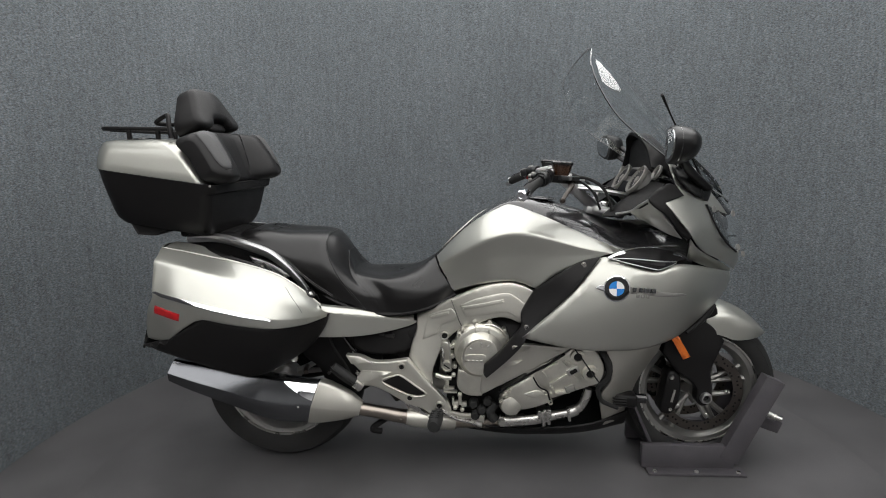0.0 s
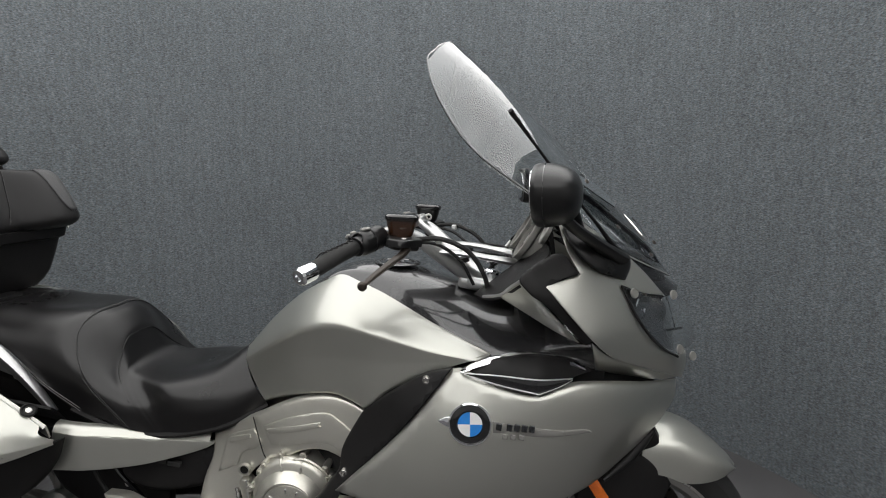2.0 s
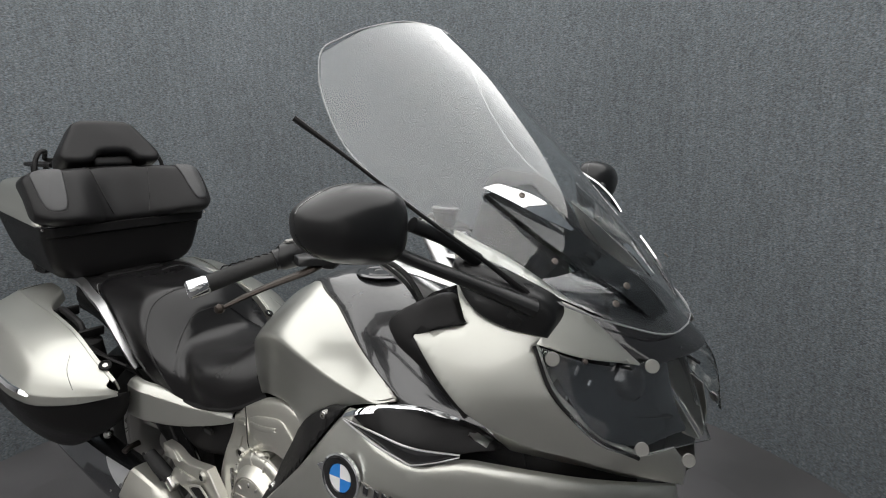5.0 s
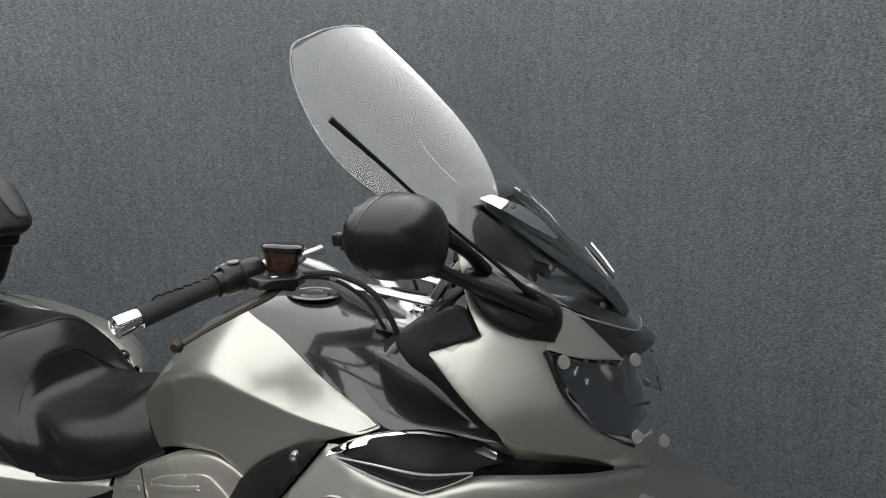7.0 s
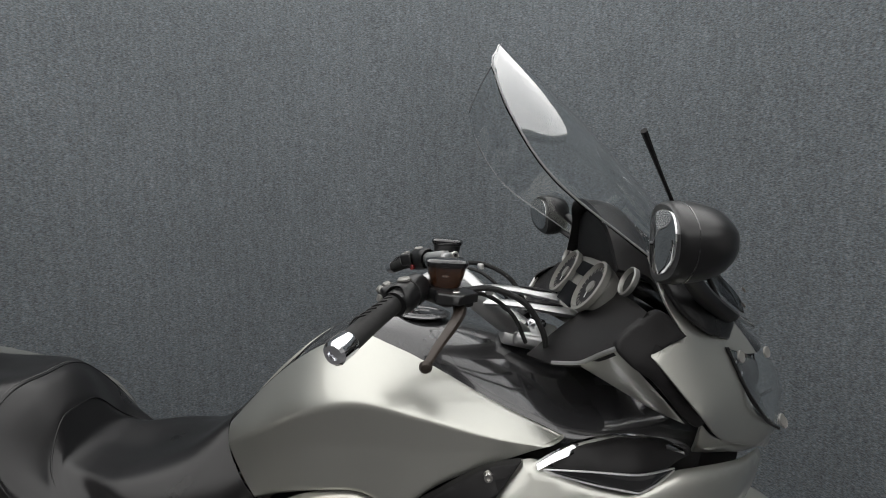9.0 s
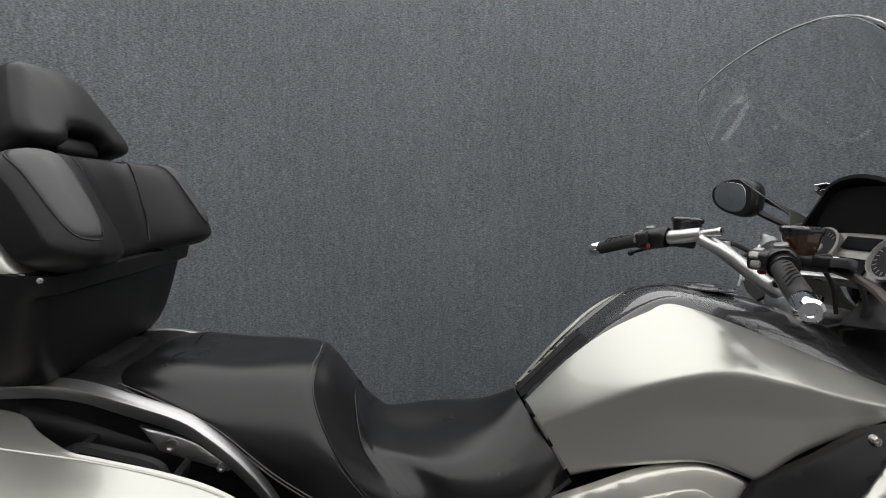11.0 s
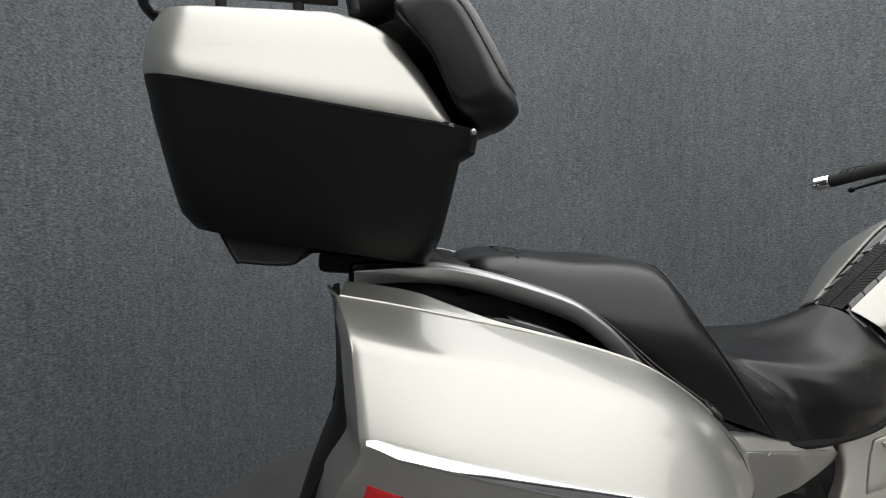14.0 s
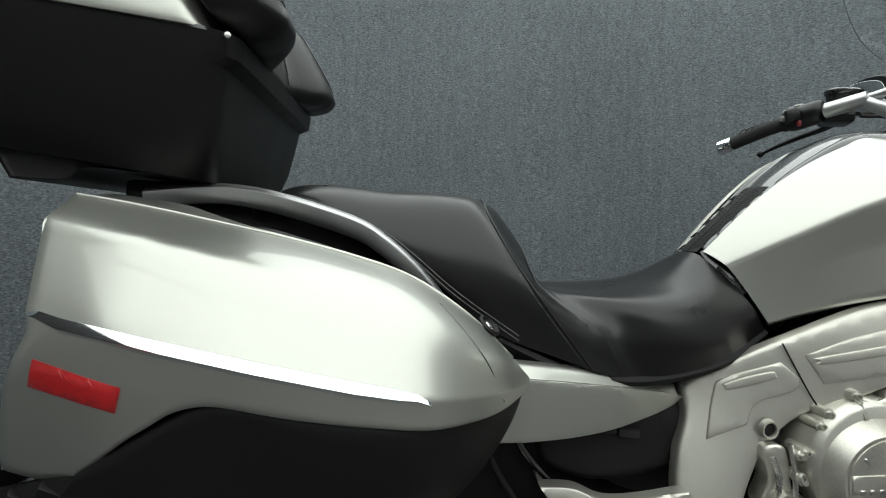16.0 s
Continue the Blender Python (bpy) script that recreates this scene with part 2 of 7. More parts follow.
def shell(outline, ctrl, thick=0.006, edge=0.008, grid=0.015, to=None, steps=6):
    """A curved panel with a drawn outline, rounded edges and a back: bmesh."""
    from mathutils.geometry import delaunay_2d_cdt
    to = to or side(-1)
    rim = outline_curve(outline, steps)
    k = len(rim)
    nxt = np.roll(rim, -1, 0)

    def inside(q):
        hit = np.zeros(len(q), bool)
        for a, b in zip(rim, nxt):
            m = (a[1] > q[:, 1]) != (b[1] > q[:, 1])
            with np.errstate(divide="ignore", invalid="ignore"):
                hit ^= m & (q[:, 0] < (b[0] - a[0]) * (q[:, 1] - a[1]) / (b[1] - a[1] if b[1] != a[1] else 1e-9) + a[0])
        return hit

    def dist(q):
        best = np.full(len(q), 9.0)
        for a, b in zip(rim, nxt):
            ab = b - a
            t = np.clip(((q - a) @ ab) / max(ab @ ab, 1e-12), 0, 1)
            best = np.minimum(best, np.linalg.norm(q - a - t[:, None] * ab, axis=1))
        return best
    lo, hi = rim.min(0), rim.max(0)
    gx, gy = np.meshgrid(np.arange(lo[0], hi[0], grid), np.arange(lo[1], hi[1], grid))
    pts = np.c_[gx.ravel(), gy.ravel()]
    pts = pts[inside(pts)]
    if len(pts):
        pts = pts[dist(pts) > max(edge * 1.25, grid * 0.3)]
    if edge > 0:
        dirs = np.roll(rim, -1, 0) - np.roll(rim, 1, 0)
        nrm = np.c_[-dirs[:, 1], dirs[:, 0]]
        nrm /= np.maximum(np.linalg.norm(nrm, axis=1, keepdims=True), 1e-9)
        if not inside(rim + nrm * 1e-4).mean() > 0.5:
            nrm = -nrm
        for f in (0.12, 0.4, 1.0):
            ring = rim + nrm * edge * f
            ok = inside(ring)
            ok[ok] = dist(ring[ok]) > edge * f * 0.8
            pts = np.r_[pts, ring[ok]]
    every = np.r_[rim, pts]
    v2, _, faces, _, _, _ = delaunay_2d_cdt([Vector(q) for q in every], [(i, (i + 1) % k) for i in range(k)], [], 1, 1e-6)
    q = np.array([(a.x, a.y) for a in v2])
    w = (ctrl if callable(ctrl) else surface(ctrl))(q)
    depth = thick(q) if callable(thick) else np.full(len(q), thick)
    if edge > 0:
        d = np.clip(dist(q), 0, edge)
        w = w - (edge - np.sqrt(np.maximum(edge ** 2 - (edge - d) ** 2, 0)))
    bm = bmesh.new()
    front = [bm.verts.new(to(*a, b)) for a, b in zip(q, w)]
    back = [bm.verts.new(to(*a, b - c)) for a, b, c in zip(q, w, depth)]
    count = {}
    for f in faces:
        bm.faces.new([front[i] for i in f])
        bm.faces.new([back[i] for i in reversed(f)])
        for a, b in zip(f, (*f[1:], f[0])):
            count[(a, b)] = 1
    for a, b in count:
        if (b, a) not in count:
            bm.faces.new((front[b], front[a], back[a], back[b]))
    bmesh.ops.recalc_face_normals(bm, faces=bm.faces)
    return bm


def patch(rows, nu=5, nv=5, thick=0.0, closed_u=False, cap=False, mirror=False):
    """A smooth sheet through rows of 3D points. mirror: each row runs from the middle plane outward and is reflected."""
    if mirror:
        rows = [[(x, -y, z) for x, y, z in reversed(r[1:])] + list(r) for r in rows]
    rows = [spline(r, nv, closed_u) for r in rows]
    net = spline(np.array(rows).reshape(len(rows), -1), nu).reshape(-1, len(rows[0]), 3)
    bm = bmesh.new()
    m, k = net.shape[:2]
    g = [[bm.verts.new(p) for p in r] for r in net]
    for i in range(m - 1):
        for j in range(k if closed_u else k - 1):
            bm.faces.new((g[i][j], g[i + 1][j], g[i + 1][(j + 1) % k], g[i][(j + 1) % k]))
    if cap:
        bm.faces.new(g[0])
        bm.faces.new(list(reversed(g[-1])))
    bmesh.ops.remove_doubles(bm, verts=bm.verts, dist=1e-5)
    bmesh.ops.recalc_face_normals(bm, faces=bm.faces)
    if thick:
        bmesh.ops.solidify(bm, geom=list(bm.faces), thickness=thick)
        bmesh.ops.recalc_face_normals(bm, faces=bm.faces)
    return bm


def loft(rows):
    """Straight-sided strip through rows of points, closed at both ends: bmesh."""
    bm = bmesh.new()
    vs = [[bm.verts.new(p) for p in r] for r in rows]
    for a, b in zip(vs, vs[1:]):
        for k in range(len(a) - 1):
            bm.faces.new((a[k], a[k + 1], b[k + 1], b[k]))
    bm.faces.new(vs[0])
    bm.faces.new(vs[-1])
    bmesh.ops.recalc_face_normals(bm, faces=bm.faces)
    return bm


def tube(pts, r, seg=10, n=6, closed=False, flat=1.0):
    """A round bar along a smooth line; r may change along it. flat squashes it upright."""
    line = spline(pts, n, closed)
    rr = spline([(q,) for q in r], n, closed)[:, 0] if isinstance(r, (list, tuple)) else np.full(len(line), r)
    bm = bmesh.new()
    rings = []
    up = Vector((0.013, 0.021, 1))
    for i, p in enumerate(line):
        a = line[(i + 1) % len(line)] if closed or i < len(line) - 1 else p
        b = line[i - 1] if closed or i > 0 else p
        d = Vector(a - b).normalized()
        x = d.cross(up)
        x = x.normalized() if x.length > 0.05 else d.cross(Vector((1, 0.1, 0))).normalized()
        y = x.cross(d)
        rings.append([bm.verts.new(Vector(p) + float(rr[i]) * (x * math.cos(t) + y * math.sin(t) * flat)) for t in (math.tau * k / seg for k in range(seg))])
    for i in range(len(rings) if closed else len(rings) - 1):
        a, b = rings[i], rings[(i + 1) % len(rings)]
        for k in range(seg):
            bm.faces.new((a[k], a[(k + 1) % seg], b[(k + 1) % seg], b[k]))
    if not closed:
        bm.faces.new(list(reversed(rings[0])))
        bm.faces.new(rings[-1])
    bmesh.ops.recalc_face_normals(bm, faces=bm.faces)
    return bm


def lathe(profile, centre, axis=(0, 1, 0), seg=48, closed=False):
    """Turned round the axis through centre: profile of (radius, along)."""
    turn = Vector(axis).to_track_quat("Z", "Y").to_matrix().to_4x4()
    m = Matrix.Translation(centre) @ turn
    bm = bmesh.new()
    rings = []
    for r, a in profile:
        if r < 1e-6:
            rings.append([bm.verts.new(m @ Vector((0, 0, a)))])
        else:
            rings.append([bm.verts.new(m @ Vector((r * math.cos(t), r * math.sin(t), a))) for t in (math.tau * k / seg for k in range(seg))])
    for a, b in zip(rings, rings[1:] + ([rings[0]] if closed else [])):
        for k in range(seg):
            q = [a[k % len(a)], a[(k + 1) % len(a)], b[(k + 1) % len(b)], b[k % len(b)]]
            q = list(dict.fromkeys(q))
            if len(q) > 2:
                bm.faces.new(q)
    bmesh.ops.recalc_face_normals(bm, faces=bm.faces)
    return bm


def block(size, m=None, bevel=0.004, taper=1.0, seg=2):
    """A bevelled block of that size at the pose m; taper narrows its top."""
    bm = bmesh.new()
    bmesh.ops.create_cube(bm, size=1)
    for v in bm.verts:
        k = taper if v.co.z > 0 else 1
        v.co = Vector((v.co.x * size[0] * k, v.co.y * size[1] * k, v.co.z * size[2]))
    if bevel:
        bmesh.ops.bevel(bm, geom=list(bm.edges), offset=bevel, segments=seg, profile=0.5, affect="EDGES")
    if m is not None:
        bm.transform(m)
    return bm


def slab(outline, depth, to, bevel=0.003, steps=4):
    """A flat plate with a drawn outline and bevelled edges; depth: (near, far) in the third direction of to."""
    return shell(outline, [(0, 0, depth[0]), (1, 0, depth[0]), (0, 1, depth[0])], depth[0] - depth[1], bevel, 0.05, to, steps)


def rounded_stack(rings, seg=10):
    """A round-cornered box from rings (z, slope, x0, x1, half width, rear and front corner radius): z changes by slope along x."""
    bm = bmesh.new()
    loops = []
    for z, slope, x0, x1, w, r, *more in rings:
        pts, mid = [], (x0 + x1) / 2
        q = more[0] if more else r
        arcs = [[(cx + r * math.cos(radians(a0 + 90 * k / seg)), cy + r * math.sin(radians(a0 + 90 * k / seg))) for k in range(seg + 1)]
                for cx, cy, a0, r in ((x1 - q, w - q, 0, q), (x0 + r, w - r, 90, r), (x0 + r, -w + r, 180, r), (x1 - q, -w + q, 270, q))]
        for arc, after in zip(arcs, arcs[1:] + arcs[:1]):
            (xa, ya), (xb, yb) = arc[-1], after[0]
            for x, y in arc + [(xa + (xb - xa) * f, ya + (yb - ya) * f) for f in (0.04, 0.35, 0.65, 0.96)]:
                pts.append(bm.verts.new((x, y, z + slope * (x - mid))))
        loops.append(pts)
    k = len(loops[0])
    for a, b in zip(loops, loops[1:]):
        for i in range(k):
            bm.faces.new((a[i], a[(i + 1) % k], b[(i + 1) % k], b[i]))
    bm.faces.new(list(reversed(loops[0])))
    bm.faces.new(loops[-1])
    bmesh.ops.recalc_face_normals(bm, faces=bm.faces)
    return bm


def join(*parts):
    """Several bmeshes of one part in one."""
    out = bmesh.new()
    for b in parts:
        me = bpy.data.meshes.new("joined")
        b.to_mesh(me)
        out.from_mesh(me)
        b.free()
        bpy.data.meshes.remove(me)
    return out


def part(name, bm, mat, parent=None, label="", sharp=38.0):
    """One mesh object, under a thing or a part."""
    me = bpy.data.meshes.new(name)
    limit = radians(sharp)
    for f in bm.faces:
        f.smooth = True
    for e in bm.edges:
        e.smooth = not (len(e.link_faces) == 2 and e.calc_face_angle(0) > limit)
    bm.to_mesh(me)
    bm.free()
    me.materials.append(mat)
    ob = new(name, me)
    if parent is not None:
        ob.parent = parent
    if label:
        tagged(ob, label)
    return ob


def bolt(p, r, parent, mat=STEEL, axis=(0, -1, 0), name="bolt", h=0.006):
    """A socket-head bolt with a hollow in its head."""
    prof = [(0, -h), (r, -h), (r, h * 0.6), (r * 0.85, h), (r * 0.5, h), (r * 0.45, h * 0.3), (0, h * 0.3)]
    return part(name, lathe(prof, p, axis, 16), mat, parent)


# ---- the room ----
def arc_wall(radius, thick, z0, z1, a0, a1, n):
    """An upright curved wall round the turntable's middle, with thickness."""
    bm = bmesh.new()
    rows = []
    for i in range(n + 1):
        a = radians(a0 + (a1 - a0) * i / n)
        c, s = math.cos(a), math.sin(a)
        rows.append([bm.verts.new((r * c - 0.03, r * s - 0.01, z)) for r, z in ((radius, z0), (radius, z1), (radius + thick, z1), (radius + thick, z0))])
    for a, b in zip(rows, rows[1:]):
        for k in range(4):
            bm.faces.new((a[k], a[(k + 1) % 4], b[(k + 1) % 4], b[k]))
    bm.faces.new(rows[0])
    bm.faces.new(list(reversed(rows[-1])))
    bmesh.ops.recalc_face_normals(bm, faces=bm.faces)
    return bm


TOP = 3.3
RIM_TOP = 2.4
wall = tagged(part("wall_north", arc_wall(1.88, 0.12, -0.05, RIM_TOP, -18, 198, 96), CARPET), "curved wall covered in grey ribbed carpet", "wall", kind="structure")
tagged(part("floor", block((9.0, 9.0, 0.2), pose(0, -2.0, -0.104), 0), FLOOR), "grey painted workshop floor", "floor", kind="structure")
tagged(part("turntable", lathe([(0, -0.003), (1.493, -0.003), (1.498, -0.0005), (1.5, 0.0), (1.5, 0.0), (1.497, 0.0005), (0, 0.0005)], (-0.03, -0.01, 0.0), (0, 0, 1), 128), FLOOR),
               "flat round grey turntable set into the floor", "turntable", kind="structure")
for name, size, at in (("wall_south", (9.0, 0.15, TOP), (0, -6.4, TOP / 2)), ("wall_east", (0.15, 9.0, TOP), (4.4, -2.0, TOP / 2)),
                       ("wall_west", (0.15, 9.0, TOP), (-4.4, -2.0, TOP / 2)), ("wall_back", (9.0, 0.15, TOP), (0, 2.4, TOP / 2))):
    tagged(part(name, block(size, pose(*at), 0), ROOM), "plain pale painted workshop wall", "wall", kind="structure")
tagged(part("ceiling", block((9.0, 9.0, 0.15), pose(0, -2.0, TOP + 0.08), 0), CEILING), "dark painted flat ceiling", "ceiling", kind="structure")


def ceiling_light(x, y, z, lx, ly, glow):
    """A flat softbox: a frame round a glowing diffuser."""
    e = tagged(new("ceiling_light"), "large flat white diffuser light panel under the ceiling", "light", "ceiling lights")
    e.location = (x, y, z)
    part("diffuser", block((lx, ly, 0.01), pose(0, 0, 0), 0), glow, e)
    for sx, sy, a, b in ((0, 1, lx + 0.06, 0.03), (0, -1, lx + 0.06, 0.03), (1, 0, 0.03, ly), (-1, 0, 0.03, ly)):
        part("frame", block((a, b, 0.06), pose(sx * (lx / 2 + 0.016), sy * (ly / 2 + 0.016), 0.01), 0.003), BEZEL, e)
    for sx in (-1, 1):
        part("rod", tube([(sx * lx * 0.35, 0, 0.03), (sx * lx * 0.35, 0, (TOP - z) / 2), (sx * lx * 0.35, 0, TOP - z)], 0.008, 8, 2), STEEL, e)
    return e


ceiling_light(0.0, 0.42, 2.5, 3.75, 3.7, GLOW)
ceiling_light(0.55, -3.25, 2.9, 6.4, 3.4, GLOW_FRONT)


# ---- the motorcycle ----
bike = tagged(new("motorcycle"), "champagne silver touring motorcycle with panniers, top case and tall clear screen", "motorcycle")
WB = 0.809


def wheel(name, x, r, tyre_w, rim_r, label):
    """A tyre on a cast wheel with five split spokes; returns the wheel part."""
    h = tyre_w / 2
    hub = part(name, lathe([(0.0, -0.05), (0.034, -0.05), (0.05, -0.03), (0.05, 0.03), (0.034, 0.05), (0, 0.05)], (x, 0, r)), RIM, bike, label)
    prof = [(rim_r - 0.004, -h * 0.72), (rim_r + 0.012, -h * 0.86), (r - 0.05, -h), (r - 0.028, -h * 0.96), (r - 0.01, -h * 0.66), (r, -h * 0.22)]
    prof = prof + [(a, -b) for a, b in reversed(prof)]
    part("tyre", lathe(prof, (x, 0, r), seg=72), RUBBER, hub, "black rubber road tyre")
    lip = [(rim_r, -h * 0.76), (rim_r + 0.006, -h * 0.80), (rim_r + 0.006, -h * 0.70), (rim_r - 0.006, -h * 0.62), (rim_r - 0.02, -h * 0.5), (rim_r - 0.026, -h * 0.2)]
    lip = lip + [(a, -b) for a, b in reversed(lip)]
    inner = [(rim_r - 0.034, h * 0.2), (rim_r - 0.03, h * 0.5), (rim_r - 0.016, h * 0.74)]
    lip = lip + [(a, b) for a, b in reversed(inner)] + [(a, -b) for a, b in inner]
    part("rim", lathe(lip, (x, 0, r), seg=72, closed=True), RIM, hub)
    for q in (-1, 1):
        part("rim_edge", lathe([(rim_r + 0.0065, q * h * 0.79), (rim_r + 0.0065, q * h * 0.83), (rim_r + 0.001, q * h * 0.83), (rim_r - 0.001, q * h * 0.77)], (x, 0, r), seg=72, closed=True), STEEL, hub, "polished rim edge")
        part("rim_edge", lathe([(rim_r - 0.014, q * h * 0.58), (rim_r - 0.013, q * h * 0.62), (rim_r - 0.018, q * h * 0.63), (rim_r - 0.02, q * h * 0.57)], (x, 0, r), seg=72, closed=True), STEEL, hub)
    for k in range(5):
        a = math.tau * k / 5 + 0.35
        for d in (-0.11, 0.11):
            p0 = (x + 0.045 * math.cos(a), -0.0, r + 0.045 * math.sin(a))
            p1 = (x + 0.11 * math.cos(a + d), -0.012, r + 0.11 * math.sin(a + d))
            p2 = (x + (rim_r - 0.026) * math.cos(a + 1.4 * d), -0.018, r + (rim_r - 0.026) * math.sin(a + 1.4 * d))
            part("spoke", tube([p0, p1, p2], [0.016, 0.011, 0.013], 8, 5), RIM, hub)
    return hub


front = wheel("front_wheel", WB, 0.298, 0.122, 0.216, "cast silver front wheel with drilled brake discs")
rear = wheel("rear_wheel", -WB, 0.318, 0.19, 0.216, "cast silver rear wheel with a wide tyre")
for s in (-1, 1):
    d = part("brake_disc", lathe([(0.124, 0.064 * s), (0.16, 0.064 * s), (0.16, 0.0695 * s), (0.124, 0.0695 * s)], (WB, 0, 0.298), seg=72, closed=True), DISC, front, "drilled steel brake disc")
    holes = [lathe([(0, 0.0632 * s), (0.0042, 0.0632 * s), (0.0042, 0.0702 * s), (0, 0.0702 * s)],
                   (WB + q * math.cos(a), 0, 0.298 + q * math.sin(a)), seg=8)
             for k in range(30) for q, a in ((0.13 + 0.011 * (k % 3), math.tau * k / 30), (0.152 - 0.011 * (k % 3), math.tau * (k + 0.5) / 30))]
    tagged(part("drillings", join(*holes), BLACK, d), kind="stuff")
    for k in range(5):
        a = math.tau * k / 5
        part("disc_carrier", tube([(WB + 0.045 * math.cos(a - 0.25), 0.056 * s, 0.298 + 0.045 * math.sin(a - 0.25)), (WB + 0.078 * math.cos(a - 0.1), 0.062 * s, 0.298 + 0.078 * math.sin(a - 0.1)), (WB + 0.11 * math.cos(a), 0.067 * s, 0.298 + 0.11 * math.sin(a))], [0.013, 0.01, 0.009], 8, 4), RIM, front)
    for k in range(5):
        a = math.tau * k / 5
        part("disc_bolt", lathe([(0, 0.064 * s), (0.007, 0.064 * s), (0.007, 0.074 * s), (0.004, 0.076 * s), (0, 0.076 * s)], (WB + 0.096 * math.cos(a), 0, 0.298 + 0.096 * math.sin(a)), seg=10), STEEL, front)
    # fork leg, caliper and axle end
    leg = part("fork_leg", shell([(0.645, 0.47, 1), (0.66, 0.54), (0.74, 0.6), (0.83, 0.565), (0.874, 0.51, 1), (0.848, 0.46), (0.825, 0.4), (0.835, 0.33), (0.83, 0.275), (0.8, 0.262), (0.778, 0.285), (0.775, 0.33), (0.745, 0.37), (0.7, 0.4)],
                                 [(0.645, 0.47, 0.115), (0.83, 0.565, 0.1), (0.75, 0.47, 0.13), (0.81, 0.29, 0.118), (0.87, 0.51, 0.1), (0.66, 0.54, 0.12)], 0.035, 0.008, 0.02, side(s)), BLACK, bike, "black lower fork cover")
    part("axle_end", lathe([(0, 0.09), (0.02, 0.09), (0.022, 0.128), (0.018, 0.135), (0.014, 0.135), (0.013, 0.115), (0, 0.115)], (WB, 0, 0.298), (0, s, 0), 24), SATIN, leg, "hollow aluminium axle end")
    cal = part("brake_caliper", shell([(0.648, 0.25), (0.66, 0.34), (0.675, 0.395), (0.715, 0.385), (0.72, 0.31), (0.70, 0.235), (0.67, 0.225)],
                                      [(0.65, 0.25, 0.115), (0.68, 0.31, 0.125), (0.72, 0.38, 0.11), (0.7, 0.24, 0.115)], 0.05, 0.012, 0.02, side(s)), BLACK, bike, "black four-piston brake caliper")
    part("marking", block((0.008, 0.002, 0.05), pose(0.69, s * 0.1255, 0.305, 0, 12, 0), 0), BEZEL, cal)
    for z in (0.25, 0.375):
        bolt((0.683, s * 0.118, z), 0.008, cal, STEEL, (0, s, 0))
    strip = part("side_reflector", shell([(0.662, 0.537, 1), (0.687, 0.546, 1), (0.738, 0.463, 1), (0.713, 0.452, 1)],
                                        [(0.66, 0.54, 0.142), (0.687, 0.546, 0.143), (0.738, 0.463, 0.138), (0.713, 0.45, 0.138)], 0.008, 0.002, 0.02, side(s)), ORANGE, leg, "orange side reflector strip")
# sport-touring fork bridge and front mudguard
part("fork_bridge", block((0.16, 0.2, 0.1), pose(0.76, 0, 0.62, 0, -25, 0), 0.02), BLACK, bike)
rows = []
for a, w, k in ((150, 0.07, 0.022), (128, 0.08, 0.022), (108, 0.085, 0.024), (90, 0.086, 0.026), (74, 0.084, 0.026)):
    c, s_ = math.cos(radians(a)), math.sin(radians(a))
    rr = 0.298 + k
    rows.append([(WB + rr * c, 0, 0.298 + rr * s_), (WB + (rr - 0.006) * c, w * 0.6, 0.298 + (rr - 0.006) * s_), (WB + (rr - 0.03) * c, w, 0.298 + (rr - 0.03) * s_), (WB + (rr - 0.075) * c, w * 1.04, 0.298 + (rr - 0.075) * s_)])
part("front_mudguard", patch(rows, 6, 5, 0.004, mirror=True), BLACK, bike, "black front mudguard")
rows = []
for a, r_, a1, r1, w in ((87, 0.344, 93, 0.247, 0.1), (77, 0.351, 78, 0.24, 0.103), (66, 0.348, 66, 0.238, 0.1), (56, 0.341, 55, 0.262, 0.088), (48, 0.337, 48, 0.292, 0.066), (42, 0.333, 43, 0.32, 0.03)):
    def at(t, ra, y):
        return (WB + ra * math.cos(radians(t)), y, 0.298 + ra * math.sin(radians(t)))
    rows.append([at(a, r_, 0), at(a, r_ - 0.006, w * 0.5), at((a + a1) / 2, (2 * r_ + r1) / 3, w * 0.9), at(a1, r1, w)])
part("mudguard_cover", patch(rows, 7, 6, 0.005, mirror=True), SILVER, bike, "champagne silver mudguard cover")

# dark core that carries the panels
core = part("inner_fairing", patch([[(0.12, 0, 0.82), (0.12, 0.11, 0.78), (0.12, 0.17, 0.66), (0.12, 0.14, 0.5), (0.12, 0, 0.46)],
                                    [(0.3, 0, 0.9), (0.3, 0.15, 0.84), (0.3, 0.24, 0.7), (0.3, 0.2, 0.56), (0.3, 0, 0.5)],
                                    [(0.5, 0, 0.9), (0.5, 0.18, 0.84), (0.5, 0.26, 0.74), (0.5, 0.2, 0.6), (0.5, 0, 0.55)],
                                    [(0.66, 0, 0.89), (0.66, 0.15, 0.86), (0.66, 0.22, 0.77), (0.66, 0.16, 0.64), (0.66, 0, 0.6)],
                                    [(0.82, 0, 0.93), (0.82, 0.09, 0.9), (0.82, 0.11, 0.8), (0.82, 0.08, 0.7), (0.82, 0, 0.67)]], 5, 4, cap=True, mirror=True), BLACK, bike, "black inner fairing behind the panels")
